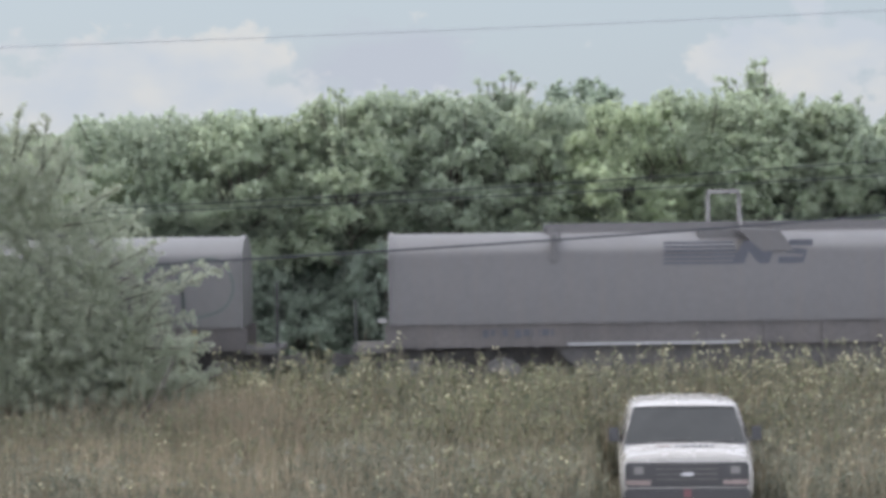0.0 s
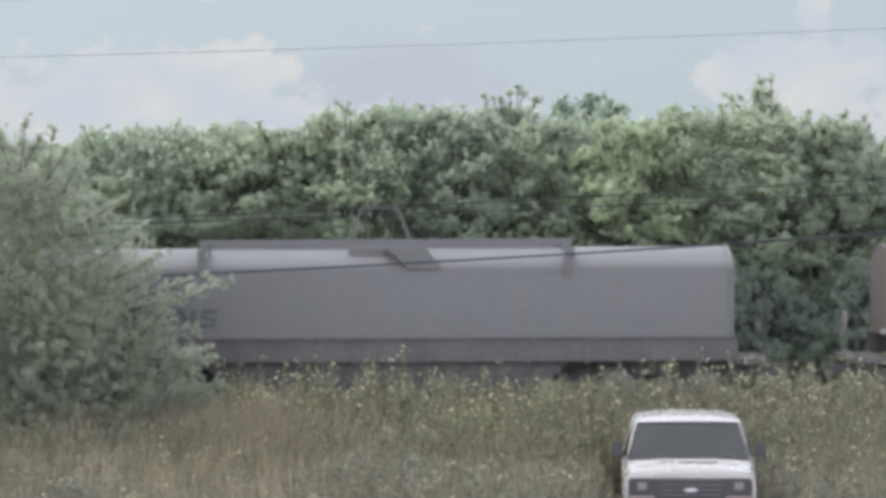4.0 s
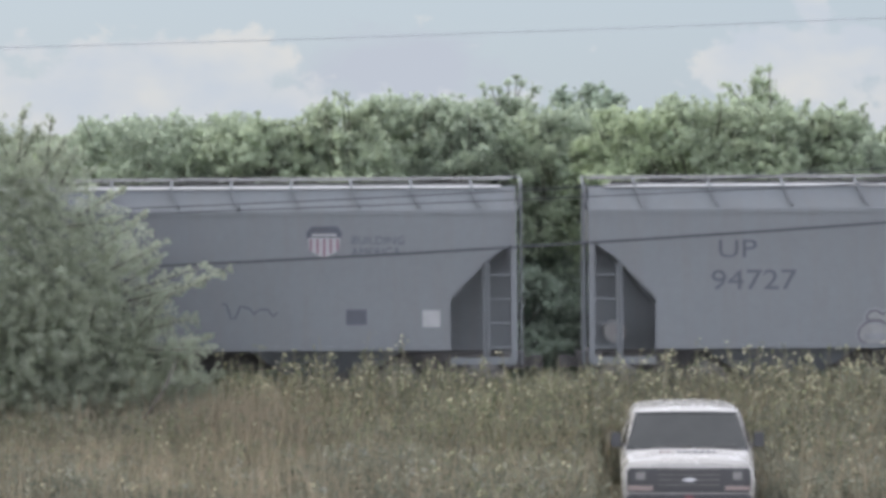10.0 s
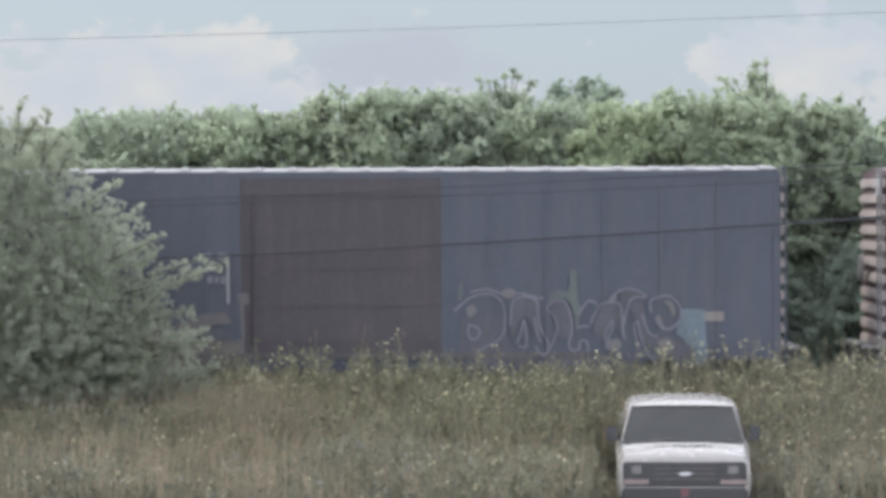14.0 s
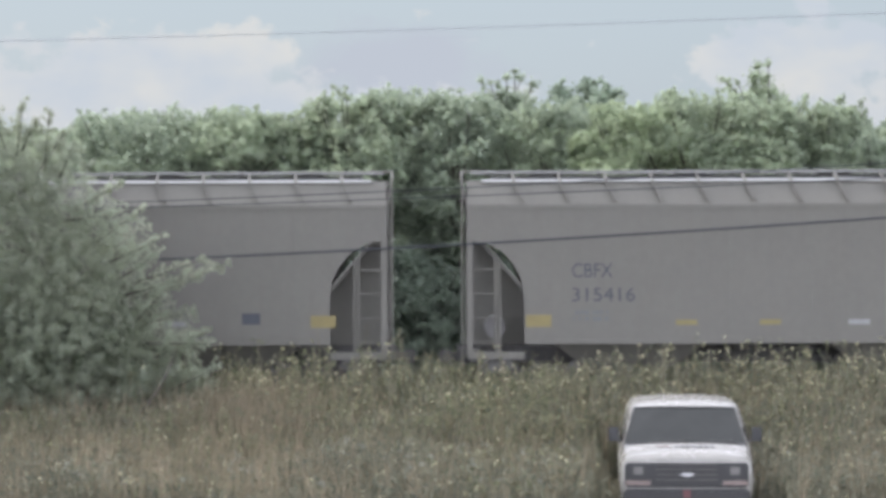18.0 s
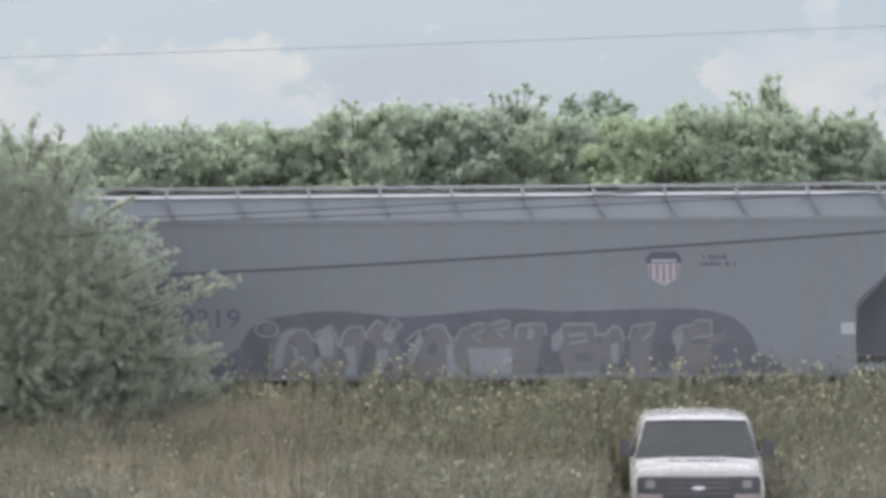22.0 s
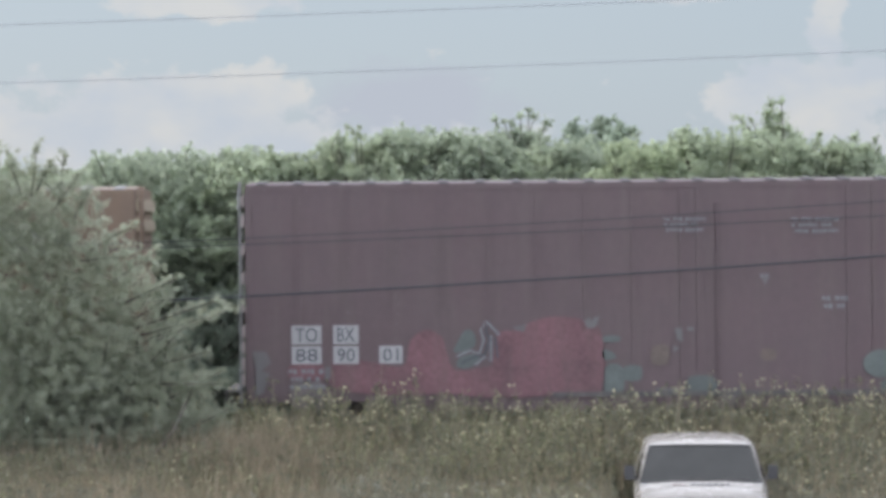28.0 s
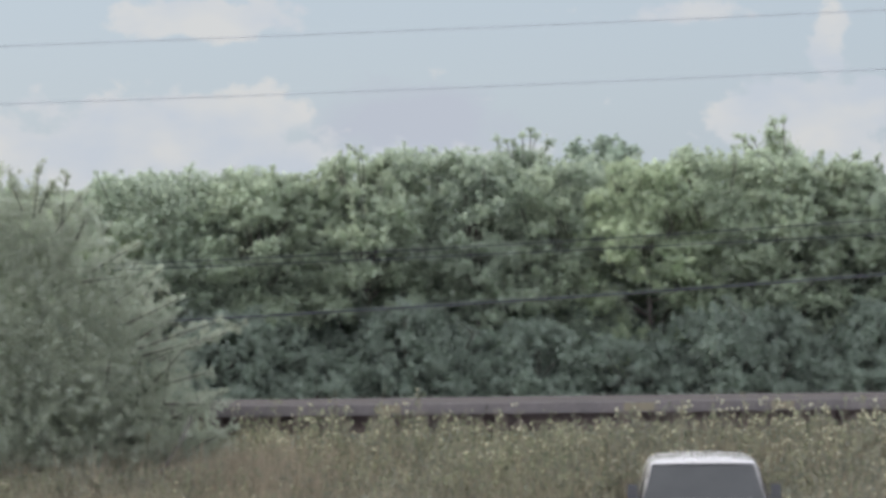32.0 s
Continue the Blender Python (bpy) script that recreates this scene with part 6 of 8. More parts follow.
sprayed([[(15.52, 1.8), (15.9, 1.8), (15.9, 1.61), (15.52, 1.62)]], o, y, M_SPRAYCREAM, None, c, soft=False, depth=0.010)
sprayed([[(11.76, 2.0), (12.21, 2.03), (12.26, 1.72), (12.36, 1.38), (12.16, 1.38), (12.03, 1.72), (11.89, 1.61), (11.74, 1.28), (11.69, 1.5)],
     [(12.49, 1.94), (12.74, 1.98), (12.87, 1.72), (12.89, 1.44), (12.76, 1.27), (12.65, 1.38), (12.6, 1.72)],
     [(13.42, 1.76), (13.58, 1.94), (13.83, 1.89), (13.89, 1.38), (13.74, 1.6), (13.49, 1.27), (13.32, 1.49)],
     [(14.03, 1.93), (14.3, 2.02), (14.34, 1.71), (14.47, 1.37), (14.81, 1.26), (15.14, 1.19), (15.32, 0.93), (15.14, 0.7), (14.92, 0.7), (14.81, 1.04), (14.36, 1.15), (14.14, 1.71)],
     [(13.87, 2.16), (14.16, 2.22), (14.3, 2.13), (14.03, 2.02), (13.92, 1.8)]], o, y, M_SMOKE, None, c, depth=0.009)
sprayed([[(12.45, 2.03), (12.54, 2.18), (12.7, 2.23), (12.81, 2.21), (12.87, 2.34), (12.87, 2.58), (12.95, 2.65), (13.01, 2.56), (13.02, 2.32), (13.05, 1.94), (13.16, 1.94), (13.09, 1.76), (13.0, 1.51), (12.96, 1.72), (12.87, 1.98), (12.69, 2.09)],
     [(10.67, 2.06), (10.76, 2.1), (10.76, 2.37), (10.72, 2.39), (10.69, 2.26)]], o, y, M_GREENGREY, None, c, depth=0.018)
sprayed([[(11.49, 2.17), (11.63, 2.27), (11.78, 2.25), (11.81, 2.14), (11.65, 2.08)],
     [(14.74, 1.28), (14.87, 1.24), (14.92, 1.11), (14.81, 0.97), (14.69, 0.86), (14.65, 0.71), (14.72, 1.02), (14.58, 1.2)],
     [(13.63, 1.22), (13.81, 1.27), (13.89, 1.13), (13.78, 1.02), (13.65, 1.07)],
     [(14.56, 1.69), (14.65, 1.71), (14.72, 1.53), (14.81, 1.46), (14.67, 1.46)],
     [(13.61, 2.02), (13.76, 2.18), (13.79, 2.07), (13.7, 2.0)],
     [(10.83, 1.89), (10.98, 1.95), (11.03, 1.81), (10.89, 1.72)],
     [(14.72, 2.02), (14.88, 2.0), (14.96, 1.82), (14.9, 1.71), (14.81, 1.91)]], o, y, M_HOODWHITE, None, c, depth=0.018)
sprayed_lines([curved(q) for q in [[(10.6, 1.84), (10.75, 1.97), (10.94, 2.11), (11.19, 2.17), (11.38, 2.15), (11.54, 2.0), (11.59, 1.77), (11.59, 1.48), (11.49, 1.28), (11.25, 1.14), (11.02, 1.03)],
     [(10.99, 1.53), (10.89, 1.55), (10.87, 1.41), (10.93, 1.28), (11.07, 1.32), (11.09, 1.48), (10.99, 1.53)],
     [(11.69, 1.55), (11.72, 1.83), (11.75, 2.02), (11.85, 2.09), (12.08, 2.1), (12.23, 2.0), (12.25, 1.77), (12.28, 1.5), (12.41, 1.27), (12.45, 1.07), (12.36, 0.96), (12.25, 1.03), (12.2, 1.14)],
     [(11.82, 1.19), (11.89, 1.36), (11.96, 1.65), (12.01, 1.39), (12.01, 1.12), (11.85, 1.15)],
     [(12.17, 1.7), (12.23, 1.38), (12.31, 1.21)],
     [(12.47, 1.07), (12.56, 1.27), (12.63, 1.49), (12.56, 1.72), (12.43, 1.87), (12.49, 1.98), (12.65, 2.05), (12.78, 1.98), (12.87, 1.8), (12.92, 1.49), (12.85, 1.2), (12.91, 1.05), (13.05, 1.07)],
     [(13.0, 1.49), (13.16, 1.53), (13.25, 1.51)],
     [(13.07, 1.05), (13.07, 1.23), (13.2, 1.22), (13.23, 1.0)],
     [(13.27, 1.55), (13.36, 1.76), (13.5, 1.96), (13.67, 1.99), (13.85, 1.96), (13.9, 1.71), (13.92, 1.38), (13.96, 1.27)],
     [(13.56, 1.25), (13.58, 1.42), (13.7, 1.62), (13.72, 1.53), (13.63, 1.29), (13.6, 1.09), (13.85, 1.07)],
     [(13.94, 1.58), (13.99, 1.84), (14.07, 2.04), (14.21, 2.1), (14.36, 2.07)],
     [(14.25, 1.04), (14.16, 1.38), (14.14, 1.55), (14.21, 1.6), (14.25, 1.35), (14.36, 1.06), (14.52, 0.82), (14.61, 0.77)],
     [(14.3, 1.75), (14.36, 1.53), (14.45, 1.37), (14.61, 1.31)],
     [(14.47, 1.8), (14.45, 2.0), (14.59, 2.09), (14.81, 2.11), (14.96, 2.02), (15.05, 1.84), (15.03, 1.64), (14.92, 1.51), (14.76, 1.46), (14.61, 1.57), (14.56, 1.69)],
     [(10.92, 2.21), (11.25, 2.26), (11.53, 2.17)],
     [(11.76, 2.19), (11.97, 2.16), (12.36, 2.07)],
     [(13.42, 1.94), (13.27, 2.03), (13.16, 1.94), (13.05, 1.76)],
     [(13.7, 2.09), (13.85, 2.22), (14.05, 2.26), (14.25, 2.2), (14.39, 2.11)],
     [(14.63, 0.71), (14.69, 0.51), (14.74, 0.42)]]], o, y - 0.026, M_SPRAYLILAC, c, 0.045)
bars(o + 5.7, o + 6.2, 2.3, 3.0, y, M_SPRAYGREY, c, 3, 2)
part("white_rod", Shape().tube((o + 6.15, y, 2.0), (o + 6.15, y, 2.95), 0.03), M_WHITE, c)
c, o, y = boxcar("dark oxide-red boxcar with a navy door and worn lettering", 16.5, -1.91, 16.0, 4.63, M_RED4, (6.6, 8.4), M_NAVYDOOR, roof_mat=M_GALV, ribs=15, caps=24, ladder_mat=M_SPRAYWHITE)
lettering("LR", o + 1.15, o + 1.5, 2.85, 3.08, y, M_SPRAYGREY, c, "reporting_mark")
bars(o + 1.1, o + 3.45, 2.5, 2.75, y, M_SPRAYGREY, c, 1, 7)
bars(o + 2.0, o + 2.5, 2.85, 3.9, y, M_SPRAYGREY, c, 4, 8)
bars(o + 1.0, o + 2.6, 1.2, 1.95, y, M_SPRAYGREY, c, 4, 9)
sprayed([[(2.93, 1.23), (2.91, 1.51), (2.96, 1.66), (3.15, 1.62), (3.28, 1.46), (3.35, 1.34), (3.52, 1.4), (3.63, 1.57), (3.82, 1.62), (3.99, 1.53), (4.21, 1.53), (4.43, 1.67), (4.54, 1.71), (4.56, 1.39), (4.68, 1.56), (4.82, 1.7), (4.99, 1.56), (5.01, 1.34), (4.99, 1.17), (2.93, 1.13)],
     [(5.13, 1.22), (5.21, 1.61), (5.32, 1.39), (5.43, 1.7), (5.54, 1.72), (5.58, 1.33), (5.74, 1.67), (5.79, 1.22)],
     [(5.9, 1.89), (6.05, 1.89), (6.04, 1.25), (5.9, 1.25)]], o, y, M_SPRAYCREAM, None, c, soft=False)
panel(o + 0.25, o + 0.33, 1.11, 1.97, y, M_PALEYELLOW, c, "pale_post")
sprayed([[(8.9, 1.0), (8.95, 1.62), (9.3, 1.72), (9.7, 1.6), (10.1, 1.75), (10.6, 1.66), (11.0, 1.74), (11.5, 1.62), (11.95, 1.7), (12.0, 1.0)]], o, y, M_SPRAYCREAM, None, c, soft=False)
sprayed_lines([[(9.0, 1.35), (9.6, 1.4), (10.2, 1.3)], [(10.4, 1.1), (10.5, 1.55)], [(10.9, 1.15), (11.2, 1.5), (11.7, 1.2)]], o, y - 0.014, M_RED2, c, 0.07)

# -- short covered hoppers
for num, t, left, lab in (("315416", 18.0, 0.51, "short stone-grey covered hopper with round-cut ends"), ("315548", 19.0, -2.29, "short stone-grey covered hopper with yellow plates")):
    c, o, y = hopper(lab, t, left, 11.85, M_BEIGE, cut="round", struts=12, cut_w=1.12, seams=(1.95, 3.58, 5.2, 6.8, 8.45, 10.05))
    lettering("CBFX", o + 2.06, o + 2.86, 2.5, 2.78, y, M_INK, c, "reporting_mark")
    lettering(num, o + 2.06, o + 3.3, 2.03, 2.3, y, M_INK, c, "car_number")
    for a in (1.15, 10.35):
        panel(o + a, o + a + 0.5, 1.53, 1.77, y, M_SIGNYEL, c, "yellow_plate")
    for a in (4.1, 5.75, 7.5):
        panel(o + a, o + a + 0.42, 1.56, 1.66, y, M_SIGNYEL if a < 7 else M_WHITE, c, "small_plate")
    panel(o + 9.0, o + 9.36, 1.6, 1.82, y, M_INK, c, "data_panel")
    bars(o + 2.06, o + 2.9, 1.6, 1.85, y, M_GREY, c, 2, 5)

# -- more long hoppers
c, o, y = hopper("long blue-grey covered hopper with a striped shield", 20.0, -10.38, 17.25, M_GREY2, struts=11, sill=0.85, cut_w=1.4, seams=(3.8, 6.6, 9.4, 12.2))
lettering("UP", o + 2.1, o + 2.76, 2.4, 2.75, y, M_INK, c, "reporting_mark")
lettering("14117", o + 2.1, o + 3.1, 1.82, 2.22, y, M_INK, c, "car_number")
for a in (1.5, 15.8):
    panel(o + a - 0.05, o + a + 0.06, 1.35, 2.22, y, M_SIGNYEL, c, "yellow_bar")
for a in (3.95, 6.65, 9.15, 12.2):
    panel(o + a - 0.05, o + a + 0.05, 1.4, 1.85, y, M_DECKEDGE, c, "pale_tick")
shield(o + 12.6, o + 13.3, 2.62, 3.28, y, c)
bars(o + 13.55, o + 14.3, 2.95, 3.25, y, M_INK, c, 2, 2)
for a in (1.7, 15.5):
    panel(o + a, o + a + 0.28, 1.52, 1.75, y, M_WHITE, c, "placard")
panel(o + 1.45, o + 15.8, 1.28, 1.33, y, M_GREY, c, "side_crease")
c, o, y = hopper("long grey covered hopper with a wide silver sprayed piece", 23.0, 2.63, 17.3, M_GREY, struts=12, sill=0.85, cut_w=1.4, seams=(4.4, 7.9, 11.7, 15.2))
lettering("CNW", o + 2.12, o + 3.38, 2.38, 2.73, y, M_INK, c, "reporting_mark")
lettering("180219", o + 2.12, o + 3.78, 1.84, 2.2, y, M_INK, c, "car_number")
sprayed([[(3.53, 0.82), (3.76, 1.43), (4.06, 1.88), (4.67, 2.07), (5.73, 2.15), (7.09, 2.03), (8.98, 2.17), (10.12, 2.11), (12.39, 2.15), (13.30, 2.03), (13.76, 1.73), (13.95, 1.28), (13.83, 0.82)]], o, y, M_SMOKE, None, c, soft=True)
sprayed([[(4.33, 0.95), (4.34, 1.5), (4.51, 1.72), (4.79, 1.83), (5.06, 1.78), (5.23, 1.55), (5.26, 1.16), (5.17, 0.83), (4.72, 0.81)],
     [(5.17, 1.61), (5.29, 1.77), (5.62, 1.88), (5.73, 1.72), (5.7, 0.88), (5.39, 0.83), (5.11, 0.89), (5.06, 1.16), (5.23, 1.22), (5.45, 1.27), (5.34, 1.55)],
     [(5.73, 1.55), (5.9, 1.74), (6.23, 1.82), (6.26, 1.6), (6.17, 1.32), (6.08, 0.85), (5.72, 0.85), (5.84, 1.27)],
     [(6.23, 1.66), (6.4, 1.93), (6.57, 1.95), (6.73, 1.82), (6.9, 1.98), (7.01, 1.87), (6.84, 1.6), (7.06, 1.15), (7.22, 0.84), (6.83, 0.84), (6.73, 1.15), (6.5, 0.84), (6.28, 0.88), (6.5, 1.38)],
     [(7.22, 0.84), (7.34, 1.59), (7.51, 1.76), (7.84, 1.87), (8.0, 0.86), (7.61, 0.83)],
     [(7.95, 1.59), (8.12, 1.7), (8.34, 1.86), (8.51, 1.92), (8.56, 1.58), (8.5, 0.83), (7.95, 0.83)],
     [(8.51, 1.92), (9.07, 1.93), (9.12, 1.8), (9.4, 1.85), (9.79, 1.85), (9.73, 1.57), (9.61, 1.02), (9.56, 0.82), (8.61, 0.83)],
     [(10.01, 1.68), (10.18, 1.85), (10.84, 1.86), (10.84, 1.56), (10.67, 1.51), (10.95, 1.45), (10.89, 1.12), (10.84, 0.81), (10.17, 0.81), (10.06, 1.29)],
     [(10.9, 1.62), (11.18, 1.84), (11.34, 1.67), (11.34, 1.28), (11.12, 1.12), (11.39, 0.8), (10.95, 0.81)],
     [(11.45, 1.56), (11.62, 1.84), (12.01, 1.87), (11.9, 1.56), (11.84, 1.11), (11.89, 0.8), (11.39, 0.8), (11.45, 1.12)],
     [(12.34, 1.78), (12.56, 1.83), (12.73, 1.83), (12.84, 1.88), (13.06, 1.9), (13.06, 1.66), (13.34, 1.66), (13.34, 1.49), (13.06, 1.44), (13.08, 1.1), (12.95, 0.88), (12.39, 1.0), (12.34, 1.33)]], o, y, M_HOODGREY, None, c, soft=False, depth=0.006)
sprayed([[(4.53, 1.8), (4.48, 1.71), (4.34, 1.66), (4.19, 1.68), (4.1, 1.76), (4.1, 1.86), (4.2, 1.93), (4.35, 1.95), (4.48, 1.9)]], o, y, M_SMOKE, M_SPRAYGREY, c, width=0.04, depth=0.006)
sprayed([[(4.45, 1.8), (4.42, 1.75), (4.33, 1.73), (4.24, 1.75), (4.21, 1.81), (4.24, 1.86), (4.33, 1.88), (4.42, 1.86)]], o, y, M_HOODGREY, None, c, depth=0.018)
sprayed([[(4.78, 1.56), (4.89, 1.52), (4.97, 1.17), (4.84, 1.11)],
     [(7.45, 1.31), (7.56, 1.53), (7.64, 1.53), (7.64, 1.26)],
     [(10.39, 1.29), (10.73, 1.29), (10.67, 1.12), (10.39, 1.12)],
     [(11.06, 1.56), (11.2, 1.58), (11.19, 1.4), (11.06, 1.4)],
     [(12.67, 1.55), (12.95, 1.57), (12.95, 1.48), (12.67, 1.46)]], o, y, M_SMOKE, None, c, soft=False, depth=0.020)
sprayed([[(4.45, 1.01), (4.52, 1.53), (4.64, 1.73), (4.79, 1.79), (4.93, 1.72), (4.77, 1.66), (4.68, 1.5), (4.61, 1.01)],
     [(4.79, 1.5), (4.92, 1.43), (4.97, 1.12), (4.88, 1.1)],
     [(5.08, 1.01), (5.35, 1.28), (5.43, 1.12), (5.32, 0.9)],
     [(5.21, 1.57), (5.53, 1.83), (5.64, 1.56), (5.59, 1.25), (5.37, 1.25), (5.32, 1.5)],
     [(5.81, 1.43), (6.04, 1.45), (6.08, 0.87), (5.79, 0.85), (5.92, 1.12)],
     [(6.57, 1.73), (6.75, 1.84), (6.84, 1.66), (6.75, 1.51), (6.62, 1.56)],
     [(6.46, 1.36), (6.7, 1.4), (6.66, 1.11), (6.54, 1.0), (6.59, 0.87), (6.41, 0.87)],
     [(7.06, 1.26), (7.33, 1.75), (7.39, 1.55), (7.24, 1.22), (7.12, 1.0)],
     [(7.84, 1.48), (7.95, 1.48), (8.01, 1.1), (8.12, 0.88), (7.86, 0.86)],
     [(8.26, 1.41), (9.13, 1.4), (9.12, 0.87), (8.32, 0.88)],
     [(9.46, 1.82), (9.57, 1.76), (9.55, 1.58), (9.42, 1.56)],
     [(9.93, 1.64), (10.11, 1.73), (10.15, 1.57), (10.02, 1.33), (9.95, 1.33)],
     [(10.39, 0.93), (10.84, 0.92), (10.84, 0.83), (10.39, 0.84)],
     [(11.06, 1.46), (11.2, 1.52), (11.24, 1.08), (11.1, 1.08)],
     [(12.31, 1.63), (12.47, 1.76), (12.51, 1.51), (12.37, 1.25)]], o, y, M_SPRAYGREY, None, c, soft=False, depth=0.026)
sprayed_lines([[(4.45, 1.01), (4.52, 1.46), (4.63, 1.7), (4.85, 1.81), (5.1, 1.77), (5.21, 1.57)],
     [(5.24, 1.68), (5.37, 1.76), (5.55, 1.87), (5.66, 1.67), (5.72, 1.45)],
     [(5.75, 1.43), (5.79, 1.67), (5.91, 1.81), (6.19, 1.85), (6.28, 1.6)],
     [(6.24, 1.65), (6.37, 1.85), (6.48, 1.96), (6.6, 1.89)],
     [(6.66, 1.78), (6.8, 2.0), (6.97, 1.86), (6.79, 1.73)],
     [(7.02, 1.51), (7.22, 1.71), (7.37, 1.79)],
     [(7.42, 1.75), (7.55, 1.84), (7.77, 1.86), (7.91, 1.63), (7.97, 1.41)],
     [(8.02, 1.55), (8.13, 1.77), (8.26, 1.81)],
     [(8.29, 1.85), (8.55, 1.9), (8.57, 1.74), (8.33, 1.65), (8.53, 1.52)],
     [(8.71, 1.85), (8.93, 1.94), (9.09, 1.94), (9.06, 1.78), (8.8, 1.76), (8.97, 1.61)],
     [(9.2, 1.58), (9.24, 1.85), (9.49, 1.87), (9.78, 1.87), (9.8, 1.64)],
     [(9.93, 1.35), (9.93, 1.64), (10.09, 1.75), (10.15, 1.86), (10.75, 1.86), (10.77, 1.64), (10.98, 1.66), (11.13, 1.83), (11.29, 1.72), (11.33, 1.52)],
     [(10.24, 1.64), (10.57, 1.66), (10.6, 1.53), (10.26, 1.48)],
     [(11.42, 1.54), (11.49, 1.81), (11.95, 1.87), (11.82, 1.63), (11.69, 1.54)],
     [(12.31, 1.45), (12.29, 1.67), (12.44, 1.8), (12.67, 1.82), (12.73, 1.91), (13.04, 1.91), (13.06, 1.62), (12.66, 1.56)]], o, y - 0.034, M_SPRAYGREY, c, 0.05)
shield(o + 11.8, o + 12.45, 2.6, 3.25, y, c)
bars(o + 12.8, o + 13.6, 2.92, 3.2, y, M_INK, c, 2, 2)
for a in (1.7, 15.6):
    panel(o + a, o + a + 0.28, 1.62, 1.85, y, M_WHITE, c, "placard")

# -- tall boxcars
SLAB_T = ((0, 1), (1, 1), (1, 0.7), (0.9, 0.7), (0.84, 0.82), (0.66, 0.82), (0.66, 0.18), (0.8, 0.15), (0.8, 0), (0.2, 0), (0.2, 0.15), (0.34, 0.18), (0.34, 0.82), (0.16, 0.82), (0.1, 0.7), (0, 0.7))
SLAB_X = ((0, 1), (0.42, 1), (0.42, 0.86), (0.38, 0.86), (0.5, 0.66), (0.62, 0.86), (0.58, 0.86), (0.58, 1), (1, 1), (1, 0.86), (0.9, 0.84), (0.66, 0.5), (0.92, 0.16), (1, 0.14), (1, 0), (0.58, 0), (0.58, 0.14),
          (0.62, 0.14), (0.5, 0.33), (0.38, 0.14), (0.42, 0.14), (0.42, 0), (0, 0), (0, 0.14), (0.08, 0.16), (0.34, 0.5), (0.1, 0.84), (0, 0.86))
TALL_END = (0.38, 0.78, 1.34, 1.90, 2.46, 2.96, 3.28, 3.60, 3.90)
c, o, y = boxcar("tall maroon boxcar with huge white sprayed letters", 24.0, -5.14, 16.5, 5.14, M_RED2, (7.0, 9.6), M_RED2, steps=TALL_END, ribs=19, caps=34, ladder_mat=M_SPRAYWHITE, door_ribs=3)
panel(o + 0.9, o + 3.1, 1.96, 2.3, y - 0.056, M_NAVYDOOR, c, "number_panel")
lettering("NS", o + 1.0, o + 1.5, 2.44, 2.68, y - 0.004, M_WHITE, c, "reporting_mark")
lettering("47 32 30", o + 1.0, o + 3.02, 2.0, 2.26, y - 0.064, M_WHITE, c, "car_number")
sprayed([[(0.91, 0.73), (0.98, 1.51), (1.09, 2.01), (1.98, 2.01), (2.42, 1.72), (2.48, 2.39), (2.6, 2.47), (3.65, 2.44), (3.59, 2.16), (3.48, 1.72), (3.36, 0.72)],
     [(5.62, 0.7), (5.59, 1.48), (5.65, 2.04), (5.71, 2.24), (6.21, 2.26), (8.04, 2.14), (7.99, 1.97), (7.82, 1.53), (7.76, 0.69)],
     [(10.09, 0.62), (9.99, 1.68), (9.93, 2.24), (10.54, 2.29), (11.1, 2.28), (11.77, 2.17), (12.15, 1.89), (12.26, 1.67), (12.1, 1.44), (12.48, 1.22), (12.65, 0.94), (12.63, 0.61)]], o, y, M_SPRAYWHITE, M_INK, c, width=0.09, soft=False, depth=0.024)
sprayed([[(3.36, 0.72), (3.42, 1.61), (3.54, 2.0), (3.87, 2.22), (4.37, 2.44), (4.88, 2.43), (5.26, 2.26), (5.48, 1.93), (5.56, 1.48), (5.48, 0.7)],
     [(7.81, 0.69), (7.82, 1.58), (8.01, 1.97), (8.38, 2.24), (8.99, 2.3), (9.49, 2.13), (9.82, 1.85), (10.04, 1.46), (10.07, 0.68)]], o, y, M_SPRAYWHITE, M_INK, c, width=0.08, depth=0.034)
sprayed([[(4.87, 1.21), (4.79, 0.96), (4.6, 0.81), (4.36, 0.81), (4.16, 0.96), (4.09, 1.21), (4.16, 1.46), (4.36, 1.61), (4.6, 1.61), (4.79, 1.46)],
     [(9.23, 1.18), (9.16, 0.93), (8.99, 0.78), (8.79, 0.78), (8.62, 0.94), (8.56, 1.19), (8.62, 1.44), (8.79, 1.59), (9.0, 1.59), (9.16, 1.43)]], o, y, M_INK, None, c, depth=0.044)
sprayed([[(0.97, 1.37), (1.59, 1.36), (1.56, 1.01), (0.95, 1.01)],
     [(1.75, 1.36), (2.37, 1.36), (2.34, 1.0), (1.75, 1.0)],
     [(2.18, 2.17), (2.6, 2.15), (2.45, 1.65)],
     [(5.59, 1.46), (6.45, 1.48), (6.43, 1.26), (5.89, 1.09), (5.64, 0.9)],
     [(6.34, 1.42), (6.54, 1.42), (6.53, 0.81), (6.37, 0.81)],
     [(7.21, 1.5), (7.78, 1.47), (7.76, 0.69), (7.38, 0.69), (7.34, 1.25)],
     [(10.72, 1.76), (11.21, 1.78), (11.39, 1.62), (11.26, 1.45), (10.74, 1.43)],
     [(10.85, 1.17), (11.56, 1.17), (11.63, 1.06), (11.54, 0.91), (10.93, 0.92)]], o, y, M_INK, None, c, soft=False, depth=0.044)
